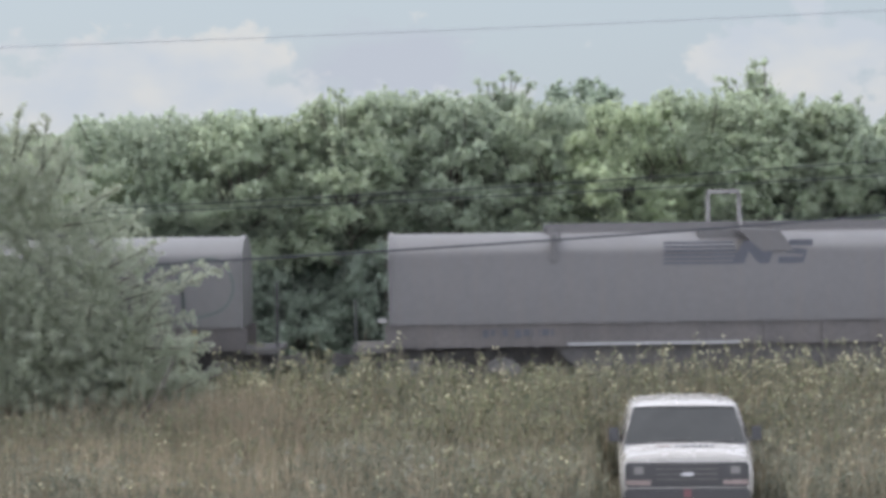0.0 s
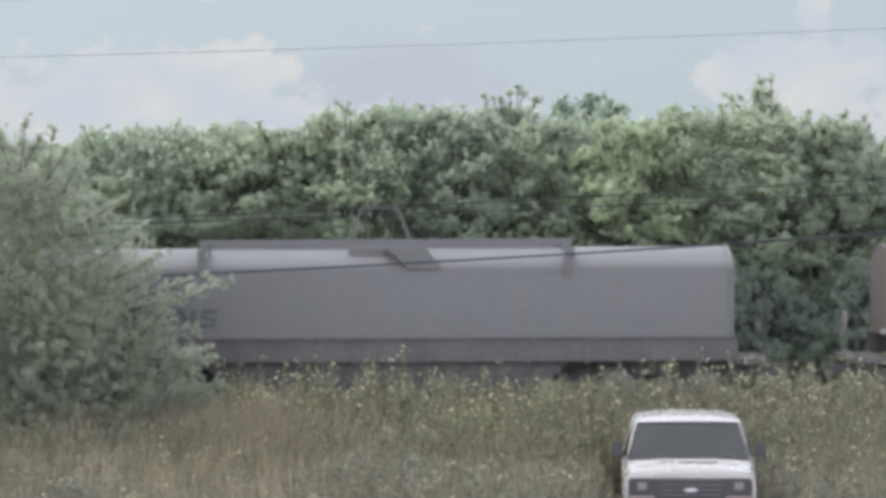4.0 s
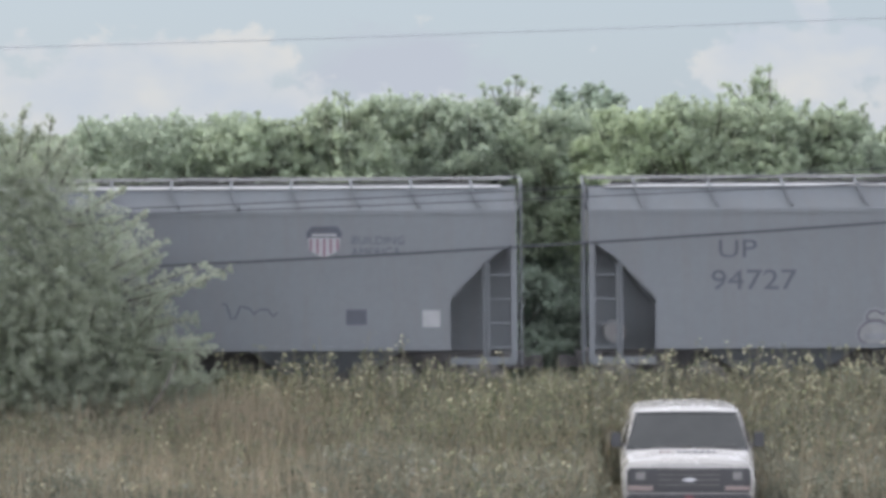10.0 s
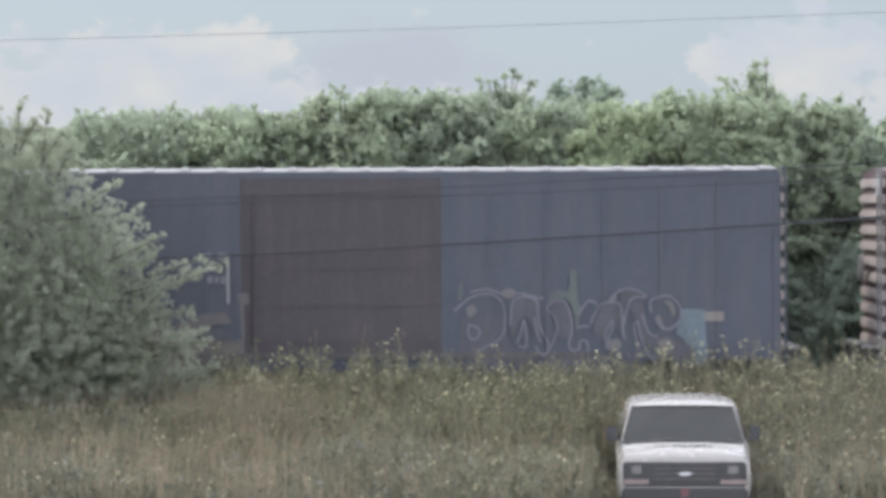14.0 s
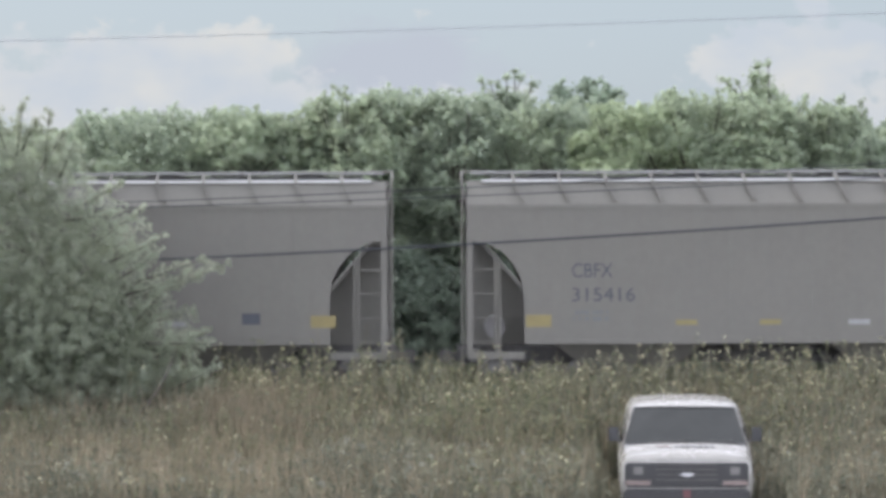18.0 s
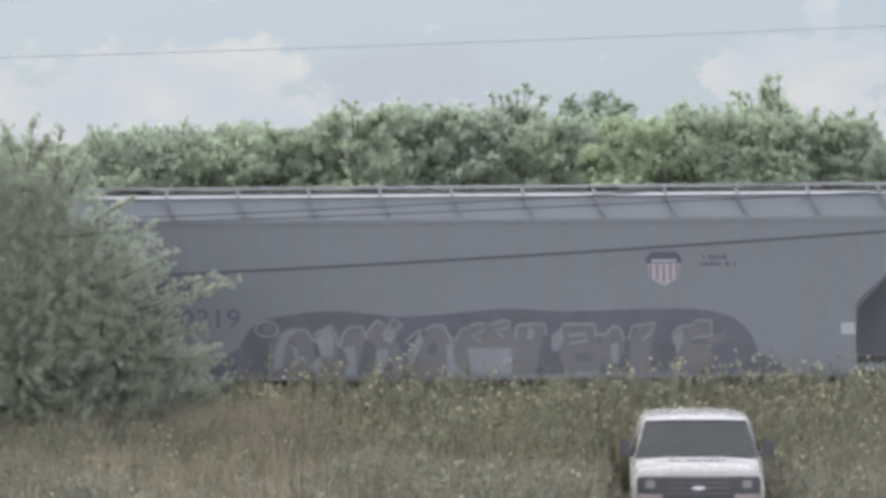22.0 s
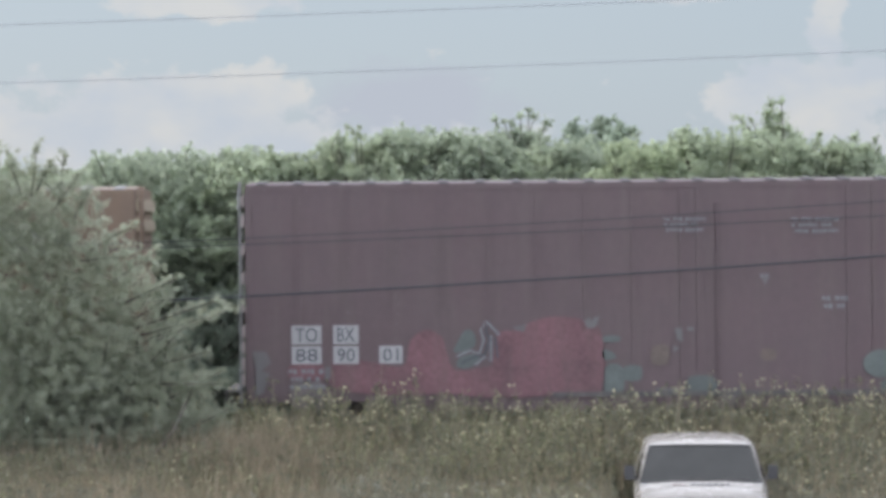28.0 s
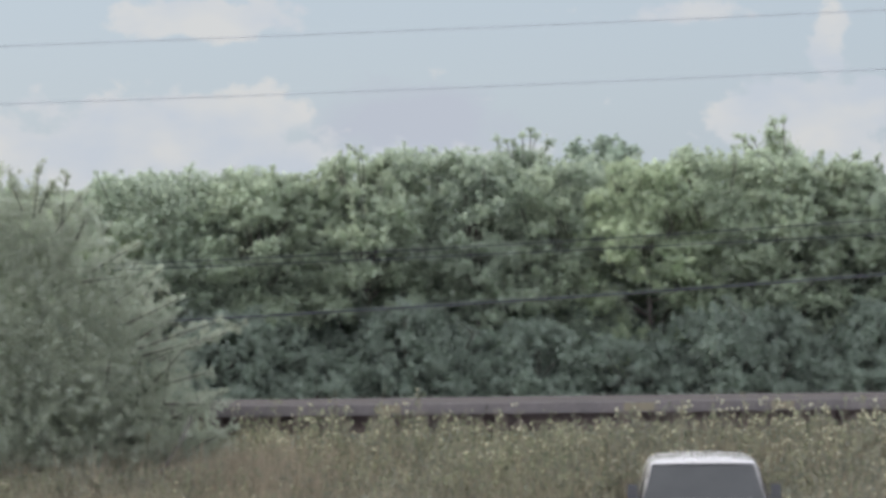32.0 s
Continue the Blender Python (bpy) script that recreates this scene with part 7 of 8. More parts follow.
sprayed([[(4.61, 1.02), (4.56, 0.91), (4.44, 0.84), (4.29, 0.84), (4.17, 0.91), (4.12, 1.02), (4.17, 1.14), (4.29, 1.2), (4.44, 1.2), (4.56, 1.13)],
     [(9.0, 1.0), (8.96, 0.9), (8.83, 0.84), (8.68, 0.84), (8.56, 0.9), (8.51, 1.0), (8.56, 1.1), (8.68, 1.16), (8.84, 1.15), (8.96, 1.09)]], o, y, M_SPRAYGREY, None, c, depth=0.052)
sprayed_lines([[(1.59, 2.34), (1.62, 2.53), (2.13, 2.55), (2.18, 2.37)],
     [(2.54, 2.41), (2.56, 2.52), (3.32, 2.54), (3.71, 2.5)],
     [(3.48, 1.94), (3.87, 2.24), (4.38, 2.51), (4.93, 2.51), (5.32, 2.34)],
     [(5.65, 2.26), (6.21, 2.31), (7.99, 2.22)],
     [(8.32, 2.22), (8.93, 2.37), (9.54, 2.2)],
     [(9.9, 2.29), (10.55, 2.37), (11.16, 2.36), (11.82, 2.25), (12.23, 1.94), (12.34, 1.66)],
     [(7.82, 2.3), (8.38, 2.36)]], o, y - 0.05, M_SPRAYWHITE, c, 0.045)
for w, a, b, z0, z1 in (("EYD", 12.45, 13.6, 2.05, 2.5), ("WOLVES", 12.6, 15.7, 1.5, 2.0), ("CLIK", 12.95, 15.4, 0.95, 1.45)):
    lettering(w, o + a, o + b, z0, z1, y - 0.02, M_SPRAYWHITE, c, "spray_outline", offset=0.085)
    lettering(w, o + a + 0.04, o + b - 0.04, z0 + 0.04, z1 - 0.04, y - 0.026, M_INK, c, "spray_fill", offset=0.045)
bars(o + 8.4, o + 9.2, 2.5, 2.75, y, M_SPRAYGREY, c, 2, 2)
bars(o + 15.1, o + 15.7, 1.5, 2.4, y, M_SPRAYGREY, c, 7, 2)
s = Shape()
for i in range(5):
    blob(o + 16.1 + 0.12 * math.sin(i * 2), 2.9 + i * 0.22, 0.18, 0.14, y - 0.004, s, ph=i)
part("paint_patch", s, M_SPRAYRED, c)
part("yellow_post", Shape().box(o + 16.4, o + 16.5, y - 0.02, y + 0.02, 1.3, 2.3), M_SIGNYEL, c)

c, o, y = boxcar("tall dull yellow boxcar with a navy door", 25.5, -8.27, 16.55, 5.12, M_YELLOW, (6.28, 10.28), M_NAVYDOOR, end_mat=M_PALEYELLOW, steps=TALL_END, ribs=22, caps=24)
s = Shape().box(o + 12.1, o + 12.75, y - 0.012, y, 4.05, 4.17).box(o + 12.34, o + 12.5, y - 0.012, y, 3.6, 4.05).box(o + 12.8, o + 13.4, y - 0.012, y, 4.05, 4.17).box(o + 13.02, o + 13.18, y - 0.012, y, 3.6, 4.05)
stroke([(o + 13.5, 3.6), (o + 14.05, 4.17)], 0.14, y - 0.01, s)
stroke([(o + 13.5, 4.17), (o + 14.05, 3.6)], 0.14, y - 0.013, s)
part("plain_emblem", s, M_BROWNINK, c)
lettering("Railcar Pooling Experts", o + 10.95, o + 15.4, 3.05, 3.34, y, M_BROWNINK, c, "slogan", offset=0.02, shear=0.2)
sprayed_lines([[(15.85 + 0.1 * i, 3.15 - 0.05 * i), (15.9 + 0.1 * i, 2.72 + 0.04 * i)] for i in range(4)], o, y, M_BROWNINK, c, 0.05)
sprayed_lines([[(14.25, 4.55), (14.55, 4.52)]], o, y, M_BROWNINK, c, 0.1)
sprayed([[(10.38, 1.30), (10.48, 1.93), (11.23, 1.98), (11.48, 1.80), (11.68, 2.12), (11.93, 1.90), (12.63, 2.06), (12.93, 1.90), (13.43, 2.05), (13.93, 1.95), (14.28, 2.15), (14.73, 2.05), (15.33, 2.18), (15.73, 1.95), (15.88, 1.60), (15.83, 0.70), (10.53, 0.70)]], o, y, M_TAUPE, None, c, depth=0.010)
sprayed([[(10.79, 1.87), (11.28, 1.79), (11.75, 1.57), (11.92, 1.38), (11.88, 1.17), (11.62, 1.09), (12.00, 0.96), (11.94, 0.85), (11.49, 1.02), (11.71, 0.66), (11.32, 0.66), (11.24, 1.49), (10.79, 1.51)],
     [(11.94, 1.85), (12.73, 1.66), (12.75, 1.43), (12.39, 1.45), (12.39, 1.32), (12.85, 1.26), (12.77, 1.13), (12.37, 1.13), (12.51, 0.66), (12.22, 0.62), (12.17, 1.43), (12.00, 1.45)]]
     + [[(12.73, 1.83), (13.32, 1.64), (13.71, 1.34), (13.58, 1.17), (13.28, 1.09), (13.32, 0.62), (13.07, 0.62), (13.05, 1.47), (12.81, 1.49)],
     [(13.45, 1.81), (13.62, 1.83), (13.64, 1.91), (13.88, 1.91), (13.85, 1.47), (13.94, 1.26), (14.17, 1.26), (14.19, 1.72), (14.30, 1.72), (14.30, 1.21), (14.09, 1.13), (14.09, 0.62), (13.75, 0.62), (13.75, 1.38), (13.68, 1.51), (13.45, 1.53)]]
     + [[(14.39, 1.85), (14.51, 1.96), (14.73, 1.89), (14.73, 1.72), (14.56, 1.68), (14.85, 1.43), (14.88, 1.04), (14.34, 1.02), (14.34, 1.21), (14.43, 1.34), (14.37, 1.64)],
     [(14.75, 1.66), (15.11, 1.85), (15.45, 1.89), (15.64, 1.77), (15.54, 1.51), (15.17, 1.49), (15.15, 0.87), (14.90, 0.87), (14.88, 1.47), (14.77, 1.49)],
     [(10.60, 1.83), (10.75, 1.83), (10.79, 1.51), (10.71, 1.51)]], o, y, M_SPRAYCREAM, M_SMOKE, c, width=0.05, soft=False, halo=M_SPRAYGREY, halo_width=0.12, depth=0.018)
sprayed([[(10.73, 1.38), (10.81, 1.38), (10.81, 0.87), (10.73, 0.87)],
     [(12.91, 1.40), (12.99, 1.40), (12.99, 0.91), (12.91, 0.91)],
     [(15.22, 1.45), (15.47, 1.45), (15.45, 0.91), (15.22, 0.91)]], o, y, M_PALEYELLOW, M_INK, c, width=0.03, soft=False, depth=0.030)
sprayed([[(11.54, 1.33), (11.49, 1.27), (11.41, 1.27), (11.37, 1.33), (11.41, 1.39), (11.49, 1.39)],
     [(13.33, 1.30), (13.29, 1.25), (13.20, 1.25), (13.16, 1.30), (13.20, 1.35), (13.29, 1.35)],
     [(14.43, 1.26), (14.75, 1.28), (14.75, 1.11), (14.43, 1.11)]], o, y, M_BROWNDOOR, None, c, soft=False, depth=0.030)
bubbles(o + 4.0, o + 6.3, 0.75, 1.8, 3, y - 0.015, M_SPRAYTEAL, M_INK, c, 62)
for a, b, z0, z1, n in ((6.6, 7.0, 2.4, 2.65, 2), (7.6, 9.0, 2.15, 2.25, 1), (8.5, 9.2, 2.6, 2.75, 2), (8.7, 9.3, 1.95, 2.15, 2), (8.6, 9.1, 1.4, 1.55, 1), (7.3, 7.6, 2.35, 2.6, 2)):
    bars(o + a, o + b, z0, z1, y - 0.02, M_SPRAYGREY, c, n, 3)
panel(o + 7.88, o + 7.98, 1.3, 1.8, y - 0.02, M_WHITE, c, "white_bar")
for a, z in ((3.2, 3.6), (3.2, 2.1), (5.5, 2.55)):
    panel(o + a, o + a + 0.5, z, z + 0.22, y, M_BROWNINK if z != 2.55 else M_SEAM, c, "small_plate")

c, o, y = boxcar("tall long maroon boxcar with boxed white numbers", 28.0, -4.12, 20.0, 5.2, M_RED3, (9.0, 11.8), M_RED3, roof_mat=M_RED3, cap_mat=M_BROWNDOOR, steps=TALL_END, ribs=22, caps=28, ladder_mat=M_SPRAYWHITE, door_ribs=0)
for body, a, b, z0, z1 in (("TO", 0.88, 1.47, 1.99, 2.36), ("BX", 1.7, 2.2, 1.99, 2.36), ("88", 0.88, 1.47, 1.6, 1.95), ("90", 1.7, 2.2, 1.6, 1.95), ("01", 2.6, 3.06, 1.6, 1.95)):
    panel(o + a, o + b, z0, z1, y - 0.016, M_WHITE, c, "number_panel")
    lettering(body, o + a + 0.08, o + b - 0.08, z0 + 0.05, z1 - 0.05, y - 0.024, M_INK, c, "car_number")
sprayed([[(1.67, 1.58), (1.83, 1.71), (2.53, 1.62), (3.08, 1.55), (3.22, 2.06), (3.55, 2.26), (3.84, 2.1), (3.94, 1.79), (4.13, 1.45), (4.98, 1.52), (4.98, 0.94), (3.97, 0.99), (2.97, 0.98), (1.72, 1.11)],
     [(4.91, 2.1), (5.27, 2.23), (5.48, 2.35), (6.0, 2.49), (6.59, 2.43), (6.97, 2.16), (6.94, 0.98), (5.92, 0.95), (4.9, 1.0)],
     [(0.87, 1.6), (1.48, 1.6), (1.47, 1.28), (0.87, 1.29)]], o, y, M_FADEDRED, None, c)
sprayed([[(0.92, 1.24), (1.47, 1.23), (1.47, 0.77), (0.92, 0.78)],
     [(9.24, 0.97), (9.43, 1.02), (9.73, 1.09), (9.6, 0.69), (9.5, 0.56)]], o, y, M_DECKSIDE, None, c)
sprayed([[(0.1, 1.86), (0.38, 1.85), (0.48, 1.63), (0.28, 1.48), (0.45, 1.42), (0.32, 1.03), (0.15, 0.97), (0.18, 1.49)],
     [(1.53, 1.54), (1.65, 1.54), (1.64, 1.31), (1.53, 1.31)],
     [(8.03, 1.08), (8.48, 1.07), (8.48, 1.01), (8.03, 1.02)],
     [(5.21, 2.29), (5.51, 2.35), (5.45, 2.2), (5.3, 2.23)]], o, y, M_HOODGREY, None, c, soft=False, depth=0.008)
sprayed([[(6.59, 2.48), (6.67, 2.4), (6.72, 2.5), (6.78, 2.4), (6.85, 2.49), (6.94, 2.48), (6.85, 2.26), (6.69, 2.26)],
     [(8.4, 2.24), (8.56, 2.26), (8.57, 1.97), (8.46, 2.02)],
     [(8.37, 1.91), (8.53, 1.85), (8.38, 1.77)],
     [(8.66, 2.27), (8.8, 2.27), (8.79, 2.19), (8.66, 2.19)],
     [(10.11, 3.24), (10.29, 3.27), (10.2, 3.08)]], o, y, M_HOODWHITE, None, c, soft=False, depth=0.008)
sprayed([[(7.02, 2.1), (7.31, 2.1), (7.31, 1.99), (7.02, 1.99)],
     [(7.04, 1.49), (7.37, 1.5), (7.38, 0.98), (7.05, 0.95)],
     [(7.42, 1.5), (7.74, 1.5), (7.73, 1.24), (7.42, 1.24)],
     [(7.0, 1.84), (7.21, 1.77), (7.24, 1.66), (7.01, 1.64)],
     [(8.69, 1.28), (9.18, 1.28), (9.18, 0.96), (8.69, 0.96)],
     [(4.13, 1.99), (4.29, 2.24), (4.46, 2.2), (4.49, 1.95), (4.33, 1.84), (4.07, 1.81)],
     [(4.18, 1.7), (4.48, 1.77), (4.58, 1.64), (4.33, 1.49), (4.13, 1.53)]], o, y, M_GREENGREY, None, c)
sprayed([[(7.98, 1.88), (8.29, 1.9), (8.26, 1.55), (7.96, 1.56)],
     [(10.12, 1.81), (10.38, 1.8), (10.38, 1.61), (10.12, 1.61)]], o, y, M_TAUPE, None, c)
sprayed_lines([[(4.13, 1.73), (4.38, 1.84), (4.57, 1.78), (4.66, 2.04), (4.6, 2.24), (4.71, 2.41), (4.97, 2.14)],
     [(4.49, 1.56), (4.68, 1.72), (4.8, 1.63), (4.8, 2.14)]], o, y - 0.014, M_SPRAYGREY, c, 0.055)
sprayed_lines([[(4.21, 1.6), (4.48, 1.72), (4.68, 1.77), (4.78, 2.06), (4.69, 2.22), (4.74, 2.31)],
     [(4.89, 2.09), (4.93, 1.69)]], o, y - 0.018, M_INK, c, 0.035)
for a, b, z0, z1, n in ((8.2, 9.05, 4.1, 4.42, 3), (10.7, 11.7, 4.05, 4.4, 3), (11.3, 11.9, 2.55, 2.85, 2), (10.1, 10.35, 3.15, 3.3, 1), (0.8, 1.6, 1.05, 1.5, 3)):
    bars(o + a, o + b, z0, z1, y - 0.008, M_SPRAYGREY, c, n, 4)
sprayed([[(12.82, 1.52), (12.69, 1.30), (12.39, 1.24), (12.14, 1.39), (12.14, 1.64), (12.39, 1.79), (12.69, 1.73)],
     [(13.38, 1.08), (13.20, 0.94), (12.80, 0.90), (12.47, 1.00), (12.47, 1.16), (12.80, 1.25), (13.20, 1.22)],
     [(14.42, 2.03), (14.30, 1.83), (14.06, 1.83), (13.94, 2.03), (14.06, 2.24), (14.30, 2.24)],
     [(16.21, 2.15), (16.09, 1.98), (15.85, 1.98), (15.73, 2.15), (15.85, 2.33), (16.09, 2.33)]], o, y, M_GREENGREY, None, c)
sprayed([[(12.70, 2.09), (13.06, 2.07), (13.26, 1.87), (13.38, 1.75), (13.18, 2.43), (13.30, 2.49), (13.90, 2.29), (14.02, 1.79), (14.18, 1.52), (14.26, 1.36), (14.42, 2.03), (14.54, 2.21), (14.94, 1.81), (14.98, 1.95), (15.17, 2.11), (15.25, 2.39), (15.33, 2.45), (15.57, 2.09), (15.65, 1.99), (15.93, 1.95), (16.27, 1.85), (16.45, 2.35), (16.57, 2.43), (16.97, 2.43), (17.29, 1.75), (17.61, 2.47), (17.84, 2.39), (17.76, 1.75), (17.92, 1.04), (13.10, 1.04)]], o, y, M_SPRAYBLUE, M_INK, c, width=0.07, soft=False, halo=M_SPRAYGREY, halo_width=0.15, depth=0.006)
sprayed([[(12.70, 2.09), (12.79, 2.05), (13.14, 1.08), (13.00, 1.08)],
     [(13.18, 2.43), (13.34, 2.43), (13.54, 1.64), (13.38, 1.75)],
     [(14.42, 2.03), (14.53, 2.17), (14.32, 1.32), (14.23, 1.40)],
     [(16.45, 2.35), (16.57, 2.41), (16.37, 1.85), (16.25, 1.87)],
     [(15.25, 2.35), (15.31, 2.15), (15.37, 1.24), (15.27, 1.64)],
     [(17.33, 1.75), (17.61, 2.43), (17.49, 1.64)],
     [(13.38, 1.36), (13.62, 1.16), (13.68, 1.04), (13.54, 1.04)],
     [(13.90, 1.28), (13.98, 1.04), (13.92, 1.04)]], o, y, M_SIGNBLUE, None, c, soft=False, depth=0.014)
sprayed_lines([[(15.37, 1.71), (15.85, 1.73), (16.17, 1.58)],
     [(15.69, 1.52), (15.79, 1.24)],
     [(14.82, 1.32), (14.84, 1.20)]], o, y - 0.016, M_INK, c, 0.05)

c, o, y = boxcar("tall long yellow boxcar with a wide navy door", 30.0, -5.32, 20.05, 5.14, M_YELLOW, (7.28, 12.56), M_NAVYDOOR, end_mat=M_PALEYELLOW, steps=TALL_END, ribs=26, caps=30)
sprayed_lines([[(1.77, 4.45), (2.27, 4.17), (2.59, 3.96), (2.67, 3.75), (2.5, 3.48), (1.91, 3.17)],
     [(3.48, 4.41), (3.05, 4.16), (2.73, 3.97), (2.63, 3.77), (2.75, 3.51), (3.14, 3.29), (3.4, 3.16)]], o, y - 0.012, M_SMOKE, c, 0.15)
sprayed_lines([[(1.72, 4.32), (2.17, 4.11), (2.47, 3.9), (2.53, 3.74), (2.37, 3.54), (1.8, 3.25)],
     [(3.53, 4.27), (3.15, 4.08), (2.87, 3.93), (2.76, 3.76), (2.89, 3.53), (3.44, 3.29)],
     [(2.11, 4.37), (2.64, 4.31), (3.1, 4.31)],
     [(2.1, 3.22), (2.68, 3.36), (3.22, 3.21)]], o, y - 0.008, M_SPRAYCREAM, c, 0.07)
sprayed_lines([[(1.79, 4.23), (2.19, 4.01), (2.37, 3.79), (2.2, 3.57), (1.78, 3.35)],
     [(3.5, 4.16), (3.06, 3.93), (2.9, 3.76), (3.08, 3.54), (3.47, 3.33)]], o, y - 0.012, M_EMBLEMRED, c, 0.12)
sprayed([[(1.88, 4.06), (2.25, 3.8), (1.85, 3.48)],
     [(3.48, 3.99), (3.03, 3.75), (3.47, 3.49)]], o, y, M_EMBLEMPINK, None, c, soft=False)
lettering("TB OX", o + 1.98, o + 3.4, 2.46, 2.74, y, M_BROWNINK, c, "reporting_mark", shear=0.2, offset=0.015)
lettering("71 26 0", o + 1.98, o + 4.0, 2.02, 2.3, y, M_BROWNINK, c, "car_number", shear=0.2, offset=0.015)
bars(o + 0.9, o + 1.5, 3.3, 3.75, y, M_BROWNINK, c, 4, 5)
bars(o + 3.75, o + 4.3, 3.6, 4.0, y, M_BROWNINK, c, 3, 6)
sprayed([[(5.17, 2.01), (5.04, 1.87), (4.77, 1.87), (4.64, 2.01), (4.77, 2.15), (5.04, 2.15)],
     [(7.22, 1.37), (7.07, 1.14), (6.78, 1.14), (6.63, 1.37), (6.78, 1.60), (7.07, 1.60)],
     [(7.46, 1.00), (7.30, 0.89), (6.98, 0.89), (6.82, 1.00), (6.98, 1.12), (7.30, 1.12)],
     [(3.74, 2.07), (3.63, 1.96), (3.42, 1.96), (3.31, 2.07), (3.42, 2.17), (3.63, 2.17)]], o, y, M_TAUPE, None, c)
sprayed([[(1.90, 1.69), (2.06, 1.85), (2.46, 1.80), (2.88, 1.99), (3.07, 1.91), (3.04, 1.64), (2.72, 1.43), (2.78, 1.00), (2.30, 1.00), (2.14, 1.32), (1.87, 1.45)],
     [(3.04, 1.00), (3.07, 1.69), (3.26, 1.91), (3.52, 1.85), (3.63, 1.59), (3.63, 1.00), (3.44, 1.00), (3.42, 1.51), (3.28, 1.51), (3.26, 1.00)],
     [(3.68, 1.75), (4.05, 1.93), (4.48, 1.99), (4.75, 1.80), (4.80, 1.48), (4.64, 1.24), (4.37, 1.00), (3.95, 1.06), (3.84, 1.43), (3.68, 1.59)]]
     + [[(4.85, 1.06), (4.85, 1.64), (5.12, 1.83), (5.44, 1.83), (5.60, 1.64), (5.57, 1.27), (5.38, 1.06)],
     [(5.60, 1.06), (5.60, 1.85), (5.73, 2.04), (5.97, 2.07), (6.10, 1.91), (6.10, 1.59), (6.21, 1.59), (6.24, 1.91), (6.39, 2.04), (6.58, 2.01), (6.55, 1.69), (6.39, 1.43), (6.66, 1.37), (6.69, 1.06)],
     [(1.77, 1.06), (1.79, 1.32), (1.98, 1.40), (2.25, 1.27), (2.35, 1.06)]], o, y, M_SMOKE, M_SPRAYGREY, c, width=0.08, depth=0.008, halo=M_SPRAYGREY, halo_width=0.16)
sprayed([[(3.44, 1.32), (3.40, 1.21), (3.33, 1.21), (3.29, 1.32), (3.33, 1.44), (3.40, 1.44)],
     [(5.30, 1.32), (5.28, 1.26), (5.22, 1.26), (5.20, 1.32), (5.22, 1.39), (5.28, 1.39)],
     [(2.35, 1.44), (2.67, 1.45), (2.64, 1.37), (2.38, 1.36)]], o, y, M_SPRAYGREY, None, c, depth=0.018)
for a, b, z0, z1, n in ((7.9, 9.2, 4.15, 4.4, 2), (10.8, 11.7, 4.15, 4.3, 2), (7.55, 8.4, 2.6, 2.85, 2), (8.1, 9.2, 2.38, 2.46, 1), (10.9, 11.8, 2.38, 2.46, 1), (8.4, 8.8, 1.8, 2.25, 3), (11.0, 11.4, 1.8, 2.25, 3), (11.5, 12.2, 2.65, 2.85, 2), (7.7, 8.1, 1.55, 1.85, 2), (9.1, 9.5, 1.25, 1.4, 1)):
    bars(o + a, o + b, z0, z1, y - 0.02, M_SPRAYWHITE, c, n, 3)
panel(o + 10.22, o + 10.32, 1.4, 1.9, y - 0.02, M_WHITE, c, "white_bar")
panel(o + 16.08, o + 18.82, 3.78, 4.31, y - 0.004, M_INK, c, "emblem_panel")
for outline, a, b in ((SLAB_T, 16.21, 17.14), (SLAB_T, 17.1, 17.82), (SLAB_X, 17.8, 18.64)):
    h = 0.4
    part("emblem_shape", Shape().plate([(o + a + 0.1 * v + (b - a - 0.1) * u, 3.85 + h * v) for u, v in outline], y - 0.014, y - 0.01), M_WHITE, c)
lettering("Railcar Pooling", o + 15.74, o + 19.04, 3.18, 3.51, y, M_BROWNINK, c, "slogan", offset=0.02, shear=0.25)
lettering("Experts", o + 16.62, o + 18.18, 2.58, 2.92, y, M_BROWNINK, c, "slogan", offset=0.02, shear=0.25)
bars(o + 16.64, o + 18.17, 2.04, 2.33, y, M_BROWNINK, c, 1, 4)
sprayed_lines([[(19.53, 4.18), (19.69, 4.21), (19.71, 4.03), (19.47, 3.97), (19.61, 3.86)],
     [(19.52, 3.66), (19.6, 3.77), (19.72, 3.79), (19.68, 3.55)],
     [(19.65, 3.5), (19.65, 3.18)],
     [(19.46, 3.14), (19.6, 3.21), (19.61, 3.03), (19.46, 3.02)],
     [(19.7, 2.92), (19.8, 2.95), (19.78, 2.81)]], o, y - 0.004, M_TAUPE, c, 0.07)
sprayed([[(12.56, 0.93), (12.75, 1.37), (13.48, 1.98), (13.93, 1.72), (14.3, 2.0), (14.72, 1.98), (15.11, 2.37), (15.35, 2.16), (15.76, 1.76), (16.18, 1.78), (16.79, 1.92), (17.06, 2.24), (17.63, 1.89), (17.42, 1.63), (17.41, 0.89)]], o, y, M_SHADE, None, c, soft=False, depth=0.002)
sprayed([[(18.17, 1.41), (18.37, 1.72), (18.79, 1.99), (19.11, 1.98), (19.05, 1.81), (18.89, 1.56), (18.52, 1.46), (18.31, 1.15), (18.36, 0.88), (18.16, 0.89)]], o, y, M_SHADE, None, c, depth=0.002)
